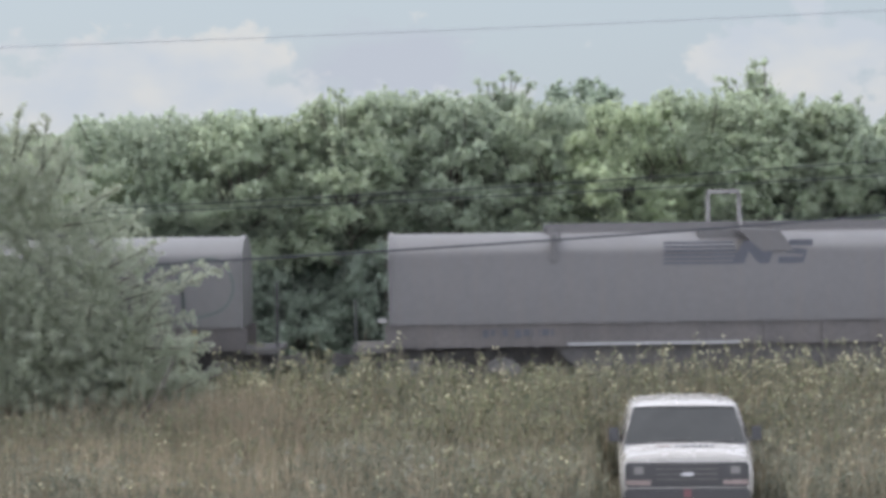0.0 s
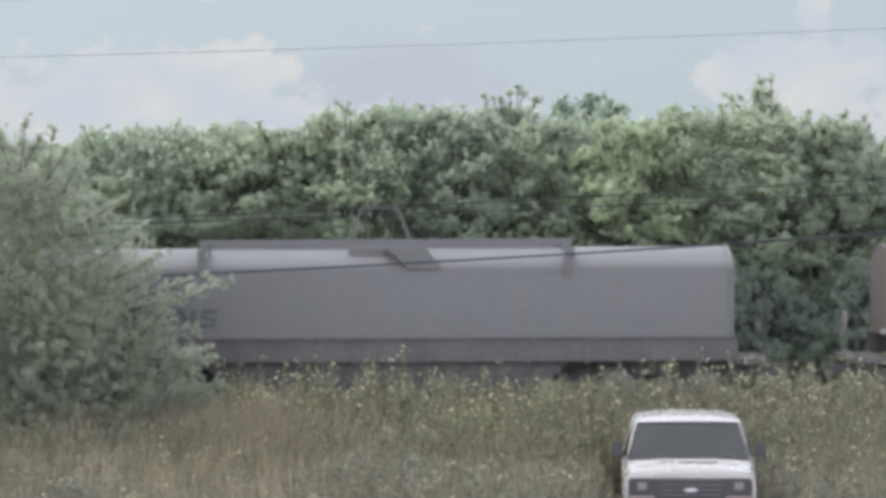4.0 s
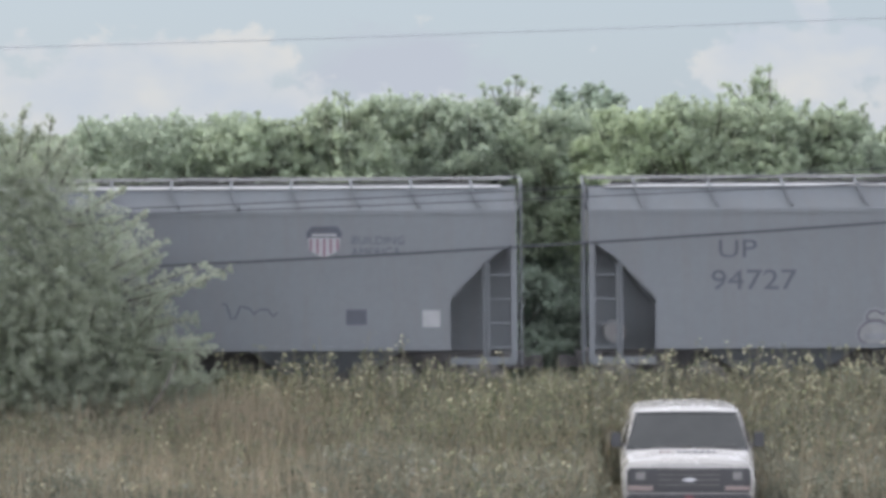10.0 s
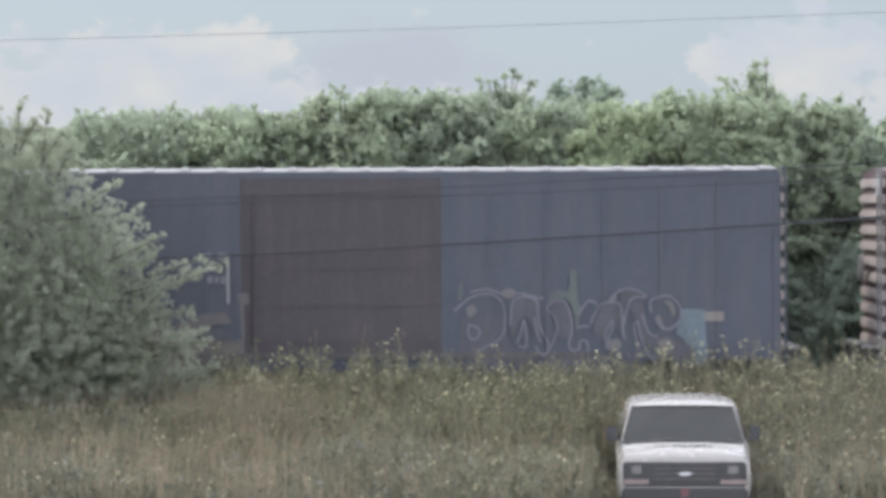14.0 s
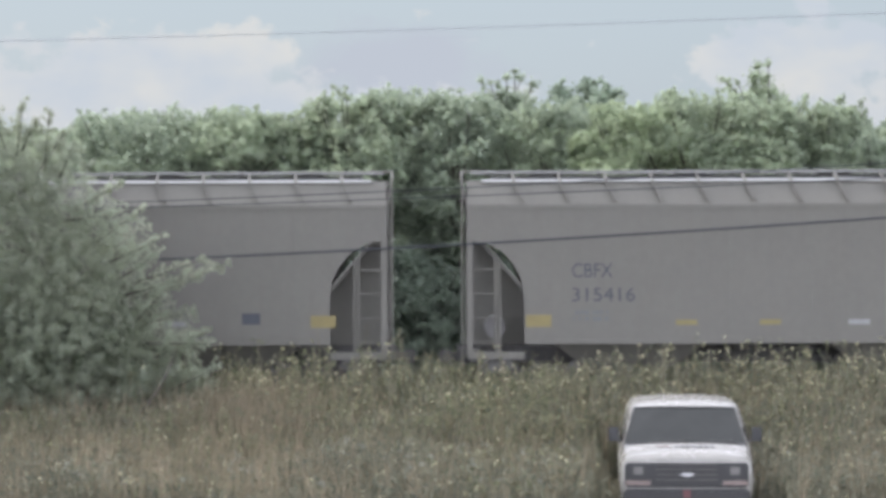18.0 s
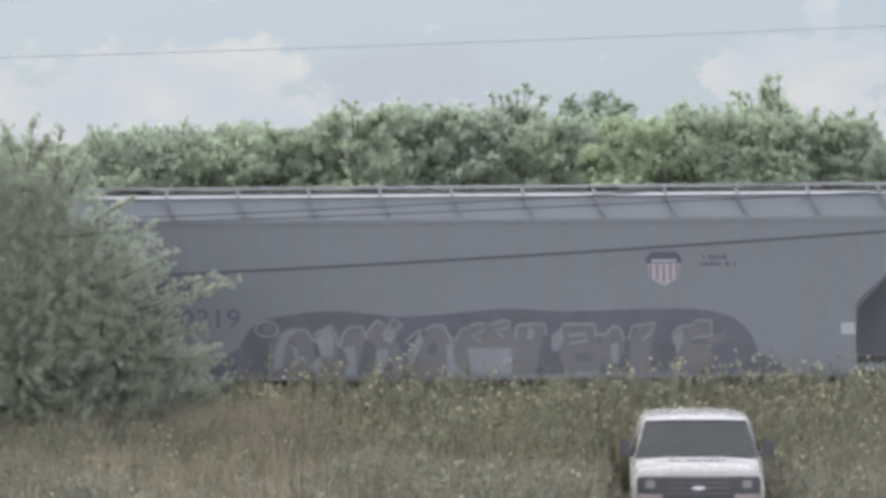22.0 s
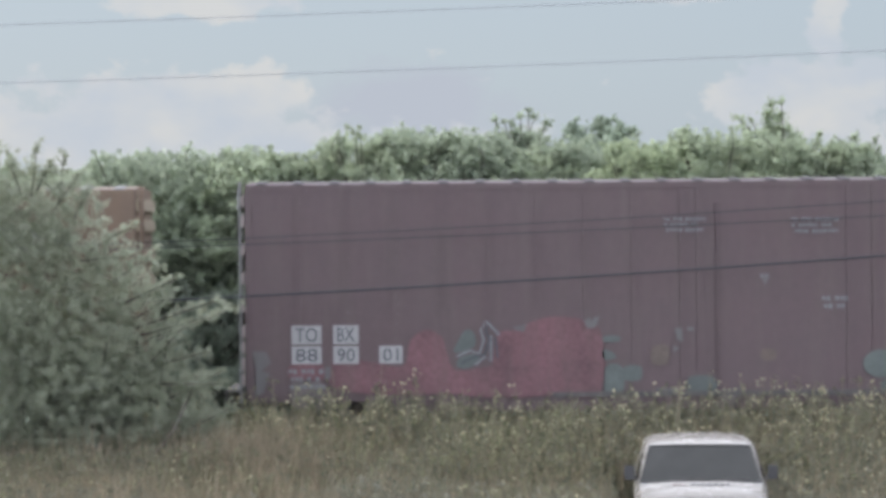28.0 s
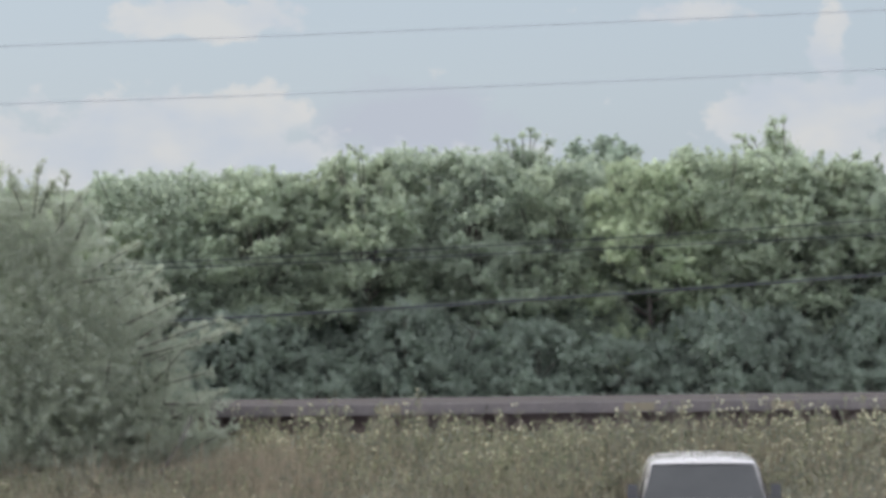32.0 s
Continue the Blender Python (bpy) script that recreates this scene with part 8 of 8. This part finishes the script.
sprayed([[(13.57, 1.78), (13.99, 1.35), (13.71, 1.13), (13.6, 1.13)],
     [(14.75, 1.9), (14.84, 1.8), (14.99, 1.57), (15.11, 1.38), (15.09, 1.96), (15.12, 2.18), (15.46, 1.8), (15.75, 1.53), (15.62, 1.27), (15.51, 1.05), (15.22, 1.11), (14.93, 1.34), (15.05, 1.4)],
     [(16.08, 1.37), (16.17, 1.7), (16.31, 1.45), (16.4, 1.66), (16.46, 1.36), (16.62, 1.16), (16.17, 1.05)],
     [(17.11, 2.15), (17.62, 1.86), (17.34, 1.91)]], o, y, M_SMOKE, M_SHADE, c, width=0.04, soft=False, depth=0.010)
sprayed([[(14.01, 1.4), (14.16, 1.74), (14.38, 1.89), (14.66, 1.74), (14.78, 1.41), (14.65, 1.12), (14.43, 1.01), (14.15, 1.12)],
     [(16.85, 1.43), (16.96, 1.65), (17.21, 1.69), (17.34, 1.42), (17.32, 1.11), (17.15, 0.94), (16.93, 0.99)]], o, y, M_SMOKE, M_HOODGREY, c, width=0.05, depth=0.012)
sprayed([[(13.03, 1.3), (13.51, 1.87), (13.55, 1.14), (13.21, 1.11)],
     [(14.28, 1.34), (14.38, 1.55), (14.51, 1.52), (14.58, 1.34), (14.49, 1.19), (14.32, 1.16)],
     [(16.79, 1.84), (17.06, 2.18), (17.3, 1.94), (17.37, 1.67), (17.11, 1.74), (16.83, 1.63)],
     [(12.49, 1.09), (12.8, 1.12), (13.3, 0.92), (12.63, 0.9)]], o, y, M_SPRAYGREY, M_SMOKE, c, width=0.035, soft=False, depth=0.024)
sprayed([[(16.93, 1.52), (17.0, 1.59), (17.08, 1.55), (17.07, 1.46), (16.98, 1.44)],
     [(15.78, 1.12), (16.0, 1.33), (16.4, 1.33), (16.45, 1.25), (16.06, 1.17)]], o, y, M_SPRAYGREY, None, c, depth=0.026)
sprayed_lines([[(12.72, 1.36), (13.03, 1.57), (13.51, 1.91), (13.76, 1.64), (14.04, 1.33)],
     [(14.72, 1.86), (14.8, 1.46), (14.94, 1.63), (15.11, 1.38)],
     [(15.06, 2.25), (15.14, 2.13), (15.48, 1.79), (15.74, 1.52), (15.62, 1.26)],
     [(14.91, 1.32), (15.27, 1.06), (15.44, 0.84)],
     [(15.72, 1.17), (16.03, 1.37), (16.12, 1.7), (16.31, 1.45), (16.4, 1.68)],
     [(18.48, 1.46), (18.28, 1.26), (18.26, 1.05), (18.36, 0.88), (18.53, 0.75)],
     [(16.79, 1.48), (16.86, 1.4), (16.83, 1.16)]], o, y - 0.03, M_HOODWHITE, c, 0.055)
sprayed([[(18.48, 1.45), (18.9, 1.48), (18.9, 1.17), (18.51, 1.16)]], o, y, M_SMOKE, M_HOODWHITE, c, width=0.04, soft=False, depth=0.006)


def flat_car():
    L = 27.0
    car = rail_car("flat_car", "long low flat car with a yellowish worn deck edge", L, 31.0, (990 - 807) / 90 - L)
    h = L / 2
    for sy in (-1, 1):
        for i in range(9):
            a = -h + L * i / 9
            part("deck_edge", Shape().box(a + 0.01, a + L / 9 - 0.01, sy * 1.42 - 0.06, sy * 1.42 + 0.06, 0.97, 1.18, 0.01), M_DECKSIDE, car)
        for a, w in ((h - 0.47, 0.44), (h - 3.6, 0.5), (h - 6.4, 0.45), (-h + 0.05, 0.45), (h - 9.3, 0.6), (h - 14.2, 0.5), (h - 19.0, 0.5)):
            part("reflector_patch", Shape().box(a, a + w, sy * 1.484 - 0.006, sy * 1.484 + 0.006, 1.0, 1.16), M_DECKEDGE, car)
    part("deck", Shape().box(-h, h, -1.36, 1.36, 1.06, 1.17), M_TIE, car)
    part("centre_sill", Shape().box(-h - 0.3, h + 0.3, -0.4, 0.4, 0.55, 1.12), M_RED, car)
    for sx in (-1, 1):
        part("end_sill", Shape().box(sx * h - 0.06, sx * h + 0.06, -1.45, 1.45, 0.83, 1.18), M_RED, car)
    part("brake_wheel", Shape().tube((h - 0.9, -1.22, 1.37), (h - 0.9, -1.18, 1.37), 0.19, 18).path([(h - 0.9 + 0.2 * math.cos(k * math.pi / 8), -1.21, 1.37 + 0.2 * math.sin(k * math.pi / 8)) for k in range(17)], 0.025), M_STEEL, car)
    part("hitch", Shape().box(h - 2.0, h - 1.5, -0.4, 0.4, 1.17, 1.26, 0.03).box(h - 1.75, h - 1.65, -0.3, 0.3, 1.26, 1.34), M_BLACK, car)
    part("brake_box", Shape().box(h + 0.38, h + 0.66, -0.9, -0.6, 1.60, 2.02, 0.03).tube((h + 0.52, -0.75, 0.9), (h + 0.52, -0.75, 1.62), 0.03), M_BLACK, car)
    part("end_rail", Shape().path([(h + 0.1, -1.3, 1.1), (h + 0.1, -1.3, 1.75), (h + 0.1, -0.7, 1.75), (h + 0.1, -0.7, 1.1)], 0.018), M_TRIM, car)
    running_gear(car, L, 3.0)


flat_car()


# ---- vehicles ----
def loft(s, sections):
    """Skin over equal-length rings of points, closed at both ends."""
    n = len(sections[0])
    base = len(s.v)
    vs = [p for sec in sections for p in sec]
    fs = []
    for k in range(len(sections) - 1):
        for i in range(n):
            j = (i + 1) % n
            fs.append((k * n + i, k * n + j, (k + 1) * n + j, (k + 1) * n + i))
    fs.append(tuple(range(n))[::-1])
    fs.append(tuple(range((len(sections) - 1) * n, len(sections) * n)))
    return s.add(vs, fs)


def ring_y(y, hb, hm, ht, z0, zm, zt):
    r = [(-hb + 0.06, z0), (-hb, z0 + 0.08), (-hm, zm), (-ht - 0.03, zt - 0.13), (-ht + 0.03, zt - 0.05), (-ht + 0.16, zt - 0.01), (-ht * 0.4, zt + 0.02)]
    r += [(-x, z) for x, z in r[::-1]]
    return [(x, y, z) for x, z in r]


def ring_x(x, y0, y1, hm, ht, z0, zm, zt):
    c = (y0 + y1) / 2
    r = [(-hm + 0.05, z0), (-hm, z0 + 0.1), (-hm, zm), (-ht - 0.02, zt - 0.1), (-ht + 0.03, zt - 0.03), (-ht + 0.14, zt), (-ht * 0.4, zt + 0.02)]
    r += [(-a, z) for a, z in r[::-1]]
    return [(x, c + a, z) for a, z in r]


def road_wheel(parent, x, y, r, w, axis):
    a = Vector((w / 2, 0, 0)) if axis == "x" else Vector((0, w / 2, 0))
    p = Vector((x, y, r))
    wh = part("wheel", Shape().tube(p - a, p + a, r * 0.62, 14), M_CHROME, parent)
    s = Shape()
    n = 22
    d = a.normalized()
    e1 = d.orthogonal().normalized()
    e2 = d.cross(e1)
    prof = [(0.62, 0.95), (0.9, 1.0), (1.0, 0.8), (1.0, -0.8), (0.9, -1.0), (0.62, -0.95)]
    for k in range(n):
        t = 2 * math.pi * k / n
        for q, h in prof:
            s.v.append(tuple(p + (e1 * math.cos(t) + e2 * math.sin(t)) * r * q + a * h))
    m = len(prof)
    for k in range(n):
        for i in range(m):
            s.f.append((k * m + i, k * m + (i + 1) % m, ((k + 1) % n) * m + (i + 1) % m, ((k + 1) % n) * m + i))
    part("tyre", s, M_TYRE, wh)


def build_van():
    van = thing("van", "white cargo van with dark grille parked facing the road", "van", pose(3.80, 45.0, 0.035, -2.0, 0, -3.6))
    secs = [ring_y(0.0, 0.93, 0.95, 0.90, 0.42, 0.7, 1.04), ring_y(0.06, 1.01, 1.03, 0.97, 0.38, 0.7, 1.10), ring_y(0.45, 1.045, 1.055, 0.99, 0.34, 0.8, 1.17), ring_y(1.0, 1.05, 1.06, 1.00, 0.34, 0.9, 1.235),
            ring_y(1.4, 1.05, 1.06, 0.92, 0.34, 1.15, 1.52), ring_y(1.78, 1.05, 1.06, 0.88, 0.34, 1.2, 1.79), ring_y(2.1, 1.05, 1.06, 0.875, 0.34, 1.2, 1.865), ring_y(3.2, 1.05, 1.06, 0.875, 0.34, 1.2, 1.89),
            ring_y(5.2, 1.05, 1.06, 0.875, 0.34, 1.2, 1.88), ring_y(5.55, 1.03, 1.04, 0.80, 0.36, 1.15, 1.80), ring_y(5.62, 0.95, 0.95, 0.74, 0.4, 1.15, 1.7)]
    part("body", loft(Shape(), secs), M_CARWHITE, van, smooth=True)
    w = Shape().add([(-0.955, 0.985, 1.255), (0.955, 0.985, 1.255), (0.805, 1.72, 1.775), (-0.805, 1.72, 1.775), (-0.4, 0.93, 1.245), (0.4, 0.93, 1.245), (0.4, 1.67, 1.785), (-0.4, 1.67, 1.785)],
                    [(0, 4, 7, 3), (4, 5, 6, 7), (5, 1, 2, 6)])
    part("windshield", w, M_GLASS, van, "dark tinted windshield")
    seal = [(-0.965, 0.97, 1.24), (-0.81, 1.73, 1.785), (-0.4, 1.67, 1.795), (0.4, 1.67, 1.795), (0.81, 1.73, 1.785), (0.965, 0.97, 1.24), (0.4, 0.92, 1.235), (-0.4, 0.92, 1.235)]
    for a, b in zip(seal, seal[1:] + seal[:1]):
        part("windshield_seal", Shape().tube(a, b, 0.014, 5), M_TRIM, van)
    for x in (-0.55, 0.15):
        part("wiper", Shape().path([(x, 0.9, 1.255), (x + 0.3, 0.93, 1.29), (x + 0.62, 0.95, 1.285)], 0.011, 5), M_BLACK, van)
    g = part("grille", Shape().box(-0.96, 0.96, -0.035, 0.1, 0.6, 0.985, 0.03), M_TRIM, van, "dark grey plastic grille")
    for i in range(4):
        part("grille_bar", Shape().box(-0.48, 0.48, -0.05, -0.03, 0.71 + i * 0.08, 0.735 + i * 0.08), M_BLACK, g)
    part("plain_badge", Shape().plate([(-0.12, 0.8), (-0.04, 0.83), (0.05, 0.835), (0.13, 0.81), (0.05, 0.775), (-0.03, 0.775)], -0.065, -0.05), M_CHROME, g)
    for sx in (-1, 1):
        part("headlamp", Shape().box(sx * 0.75 - 0.1, sx * 0.75 + 0.1, -0.055, 0.0, 0.78, 0.95, 0.025), M_LAMP, van, "square headlamp")
        part("indicator", Shape().box(sx * 0.75 - 0.2, sx * 0.75 + 0.2, -0.05, 0.02, 0.63, 0.72, 0.015), M_AMBER, van)
        mi = part("mirror", Shape().box(sx * 1.135 - 0.085, sx * 1.135 + 0.085, 0.98, 1.1, 1.27, 1.50, 0.02), M_TRIM, van, "black door mirror")
        part("mirror_arm", Shape().tube((sx * 1.0, 1.1, 1.27), (sx * 1.14, 1.06, 1.33), 0.03), M_BLACK, mi)
        for yy in (1.05, 4.6):
            road_wheel(van, sx * 0.88, yy, 0.36, 0.24, "x")
        part("side_window", Shape().add([(sx * 1.058, 1.25, 1.27), (sx * 1.058, 2.2, 1.27), (sx * 0.905, 2.2, 1.74), (sx * 0.915, 1.85, 1.70)], [(0, 1, 2, 3)]), M_GLASS, van)
    part("bumper", Shape().box(-0.98, 0.98, -0.1, 0.15, 0.38, 0.58, 0.04), M_TRIM, van)
    part("plate_blank", Shape().box(-0.06, 0.06, -0.115, -0.1, 0.45, 0.57), M_SPRAYRED, van)
    for a, b in ((-0.45, -0.37), (-0.34, -0.26)):
        part("hood_mark", Shape().add([(a, 0.50, 1.203), (b, 0.50, 1.203), (b, 0.63, 1.223), (a, 0.63, 1.223)], [(0, 1, 2, 3)]), M_AMBER, van)
    r = random.Random(4)
    x = -0.18
    while x < 0.42:
        w = r.uniform(0.05, 0.09)
        part("letter_bar", Shape().add([(x, 0.50, 1.204), (x + w, 0.50, 1.204), (x + w + 0.02, 0.62 + r.uniform(-.03, .03), 1.222), (x + 0.02, 0.62, 1.222)], [(0, 1, 2, 3)]), M_INK, van)
        x += w + 0.022


def build_pickup():
    t = thing("pickup_truck", "pale silver extended-cab pickup truck driving on the road", "pickup truck")
    yc = 0.0
    low = [ring_x(2.9, -0.95, 0.95, 0.98, 0.9, 0.35, 0.7, 1.22), ring_x(4.9, -1, 1, 0.99, 0.9, 0.35, 0.7, 1.22), ring_x(5.9, -1, 1, 0.96, 0.88, 0.38, 0.7, 1.17), ring_x(6.18, -1, 1, 0.88, 0.78, 0.42, 0.7, 1.02)]
    part("front_body", loft(Shape(), low), M_PICKUP, t, smooth=True)
    cab = [ring_x(2.33, -1, 1, 0.97, 0.72, 0.4, 1.2, 1.66), ring_x(2.45, -1, 1, 0.98, 0.74, 0.4, 1.2, 1.74), ring_x(3.0, -1, 1, 0.98, 0.76, 0.4, 1.2, 1.79), ring_x(3.8, -1, 1, 0.98, 0.76, 0.4, 1.2, 1.77),
           ring_x(4.15, -1, 1, 0.98, 0.74, 0.4, 1.2, 1.70), ring_x(4.6, -1, 1, 0.98, 0.82, 0.4, 1.15, 1.42), ring_x(4.95, -1, 1, 0.98, 0.88, 0.4, 1.0, 1.2)]
    part("cab", loft(Shape(), cab), M_PICKUP, t, smooth=True)
    for sy in (-1, 1):
        for x0, x1, x2, x3 in ((2.7, 3.27, 3.27, 2.75), (3.45, 4.62, 4.03, 3.42)):
            s = Shape().add([(x0, sy * 1.012, 1.12), (x1, sy * 1.012, 1.12), (x2, sy * 0.835, 1.63), (x3, sy * 0.835, 1.63)], [(0, 1, 2, 3)])
            part("side_window", s, M_GLASS, t)
        part("bed_side", Shape().box(0.05, 2.33, sy * 0.96 - 0.04, sy * 0.96 + 0.04, 0.45, 1.18, 0.03), M_PICKUP, t)
        part("bed_cap", Shape().box(0.12, 2.32, sy * 0.95 - 0.05, sy * 0.95 + 0.05, 1.175, 1.205), M_TYRE, t)
        part("tail_lamp", Shape().box(-0.01, 0.06, sy * 0.93 - 0.06, sy * 0.93 + 0.06, 0.85, 1.2, 0.02), M_SIGNRED, t)
        part("door_handle", Shape().box(3.5, 3.72, sy * 1.0 - 0.02, sy * 1.0 + 0.02, 0.98, 1.03), M_CHROME, t)
        part("mirror", Shape().box(4.25, 4.42, sy * 1.12 - 0.1, sy * 1.12 + 0.1, 1.12, 1.32, 0.03), M_TRIM, t)
        part("headlamp", Shape().box(6.0, 6.16, sy * 0.75 - 0.14, sy * 0.75 + 0.14, 0.85, 1.0, 0.03), M_LAMP, t)
        for x in (1.15, 5.1):
            road_wheel(t, x, sy * 0.86, 0.39, 0.26, "y")
    part("windshield", Shape().add([(4.95, -0.8, 1.235), (4.95, 0.8, 1.235), (4.2, 0.68, 1.71), (4.2, -0.68, 1.71)], [(0, 1, 2, 3)]), M_GLASS, t)
    part("rear_window", Shape().add([(2.325, -0.65, 1.22), (2.325, 0.65, 1.22), (2.37, 0.6, 1.6), (2.37, -0.6, 1.6)], [(0, 1, 2, 3)]), M_GLASS, t)
    part("bed_floor", Shape().box(0.05, 2.33, -0.92, 0.92, 0.6, 0.68), M_TYRE, t)
    part("bed_liner", Shape().box(0.1, 2.3, 0.87, 0.92, 0.66, 1.17).box(0.1, 2.3, -0.92, -0.87, 0.66, 1.17).box(2.26, 2.32, -0.9, 0.9, 0.66, 1.16), M_TYRE, t, "black bed liner")
    part("tailgate", Shape().box(0.0, 0.07, -0.92, 0.92, 0.55, 1.2, 0.02), M_PICKUP, t)
    part("bumper", Shape().box(-0.12, 0.0, -0.95, 0.95, 0.45, 0.62, 0.03), M_CHROME, t)
    part("grille", Shape().box(6.1, 6.22, -0.55, 0.55, 0.65, 0.98, 0.03), M_CHROME, t)
    return t


def build_sedan():
    c = thing("sedan", "silver sedan driving on the road", "car")
    low = [ring_x(-2.4, -1, 1, 0.8, 0.7, 0.35, 0.6, 0.78), ring_x(-2.2, -1, 1, 0.88, 0.76, 0.25, 0.6, 0.87), ring_x(-1.5, -1, 1, 0.9, 0.78, 0.22, 0.6, 0.90), ring_x(1.2, -1, 1, 0.9, 0.8, 0.22, 0.6, 0.90), ring_x(2.1, -1, 1, 0.86, 0.74, 0.25, 0.55, 0.82), ring_x(2.4, -1, 1, 0.72, 0.6, 0.3, 0.5, 0.65)]
    part("body", loft(Shape(), low), M_SILVER, c, smooth=True)
    top = [ring_x(-1.75, -1, 1, 0.8, 0.7, 0.6, 0.8, 0.93), ring_x(-1.0, -1, 1, 0.82, 0.6, 0.6, 0.92, 1.28), ring_x(-0.5, -1, 1, 0.83, 0.58, 0.6, 0.94, 1.355), ring_x(0.1, -1, 1, 0.83, 0.58, 0.6, 0.94, 1.365), ring_x(0.5, -1, 1, 0.83, 0.6, 0.6, 0.94, 1.315), ring_x(1.65, -1, 1, 0.82, 0.72, 0.6, 0.8, 0.92)]
    part("cabin", loft(Shape(), top), M_SILVER, c, smooth=True)
    for sy in (-1, 1):
        pts = [(-1.4, sy * 0.84, 0.95), (-0.85, sy * 0.72, 1.205), (-0.3, sy * 0.665, 1.295), (0.15, sy * 0.66, 1.30), (0.5, sy * 0.69, 1.245), (1.4, sy * 0.84, 0.93)]
        part("side_window", Shape().add(pts, [tuple(range(6))]), M_GLASS, c)
        part("mirror", Shape().box(1.0, 1.15, sy * 0.98 - 0.08, sy * 0.98 + 0.08, 0.84, 0.95, 0.03), M_SILVER, c)
        part("headlamp", Shape().box(2.15, 2.32, sy * 0.6 - 0.15, sy * 0.6 + 0.15, 0.58, 0.7, 0.03), M_LAMP, c)
        part("tail_lamp", Shape().box(-2.42, -2.3, sy * 0.62 - 0.15, sy * 0.62 + 0.15, 0.7, 0.85, 0.03), M_SIGNRED, c)
        for x in (-1.45, 1.4):
            road_wheel(c, x, sy * 0.78, 0.32, 0.2, "y")
    part("windshield", Shape().add([(1.6, -0.66, 0.96), (1.6, 0.66, 0.96), (0.56, 0.52, 1.33), (0.56, -0.52, 1.33)], [(0, 1, 2, 3)]), M_GLASS, c)
    part("rear_window", Shape().add([(-1.70, -0.52, 1.02), (-1.70, 0.52, 1.02), (-1.06, 0.42, 1.29), (-1.06, -0.42, 1.29)], [(0, 1, 2, 3)]), M_GLASS, c)
    return c


build_van()
pickup = build_pickup()
sedan = build_sedan()


# ---- overhead wires on roadside poles ----
def build_wires():
    y, k = 56.0, 56.0 / 53.0
    poles = (-26.0, 27.0)
    # heights at x = -8, 0 and 8 m, and thickness
    runs = [("power_line", "thin grey power line strung between poles", M_WIRE, 0.009, (8.08, 8.27, 8.52)), ("power_line", "thin grey power line strung between poles", M_WIRE, 0.009, (9.14, 9.35, 9.6)),
            ("telephone_cable", "thin dark cable crossing in front of the track", M_CABLE, 0.012, (5.06, 5.35, 5.78)), ("telephone_cable", "thin dark cable crossing in front of the track", M_CABLE, 0.012, (4.97, 5.2, 5.51)),
            ("telephone_cable", "thick dark telephone cable crossing in front of the track", M_CABLE, 0.024, (3.97, 4.31, 4.78))]
    runs = [(n, lab, ma, r, tuple(5 + (z - 5) * k for z in zs)) for n, lab, ma, r, zs in runs]
    for name, lab, ma, r, (a, b, c) in runs:
        q2, q1 = (a + c - 2 * b) / (2 * (8 * k) ** 2), (c - a) / (16 * k)
        xs = np.linspace(poles[0], poles[1], 40)
        pts = [(x, y, b + q1 * x + q2 * x * x) for x in xs]
        cu = Shape().cable(pts, r, 6)
        tagged(part(name, cu, ma), lab, "cable", "overhead wires")
    for px in poles:
        p = thing("utility_pole", "weathered timber utility pole carrying the wires", "utility pole", pose(px, y + 0.15, ground_z(px, y + 0.15)))
        hts = [b + (c - a) / (16 * k) * px + (a + c - 2 * b) / (2 * (8 * k) ** 2) * px * px for *_, (a, b, c) in runs]
        part("pole", Shape().tube((0, 0, -0.5), (0, 0, max(hts) + 0.5), 0.16, 12, 0.11), M_BARK, p)
        part("crossarm", Shape().box(-0.06, 0.06, -1.2, 1.2, max(hts) - 0.25, max(hts) - 0.12, 0.01), M_BARK, p)
        for z in hts:
            part("insulator", Shape().tube((0, -0.16, z - 0.12), (0, -0.16, z - 0.01), 0.05, 8), M_STEEL, p)


build_wires()


# ---- what moves ----
def rolled(t):
    """Metres that the train has rolled by time t; it slows a little."""
    return 10.83 * t - 0.0052 * t * t


def motions():
    times = [i for i in range(0, 33)]
    for car, mid, t0 in CARS:
        x0 = mid - rolled(t0)
        walk(car, [(t, pose(x0 + rolled(t), TRACK_Y, RAIL_Z)) for t in times])
    walk(pickup, [(t, pose(-1.68 + 16.0 * (t - 8.0), 41.1, 0.03)) for t in times])
    walk(sedan, [(t, pose(4.13 + 21.6 * (t - 18.6), 40.9, 0.03)) for t in times])


motions()
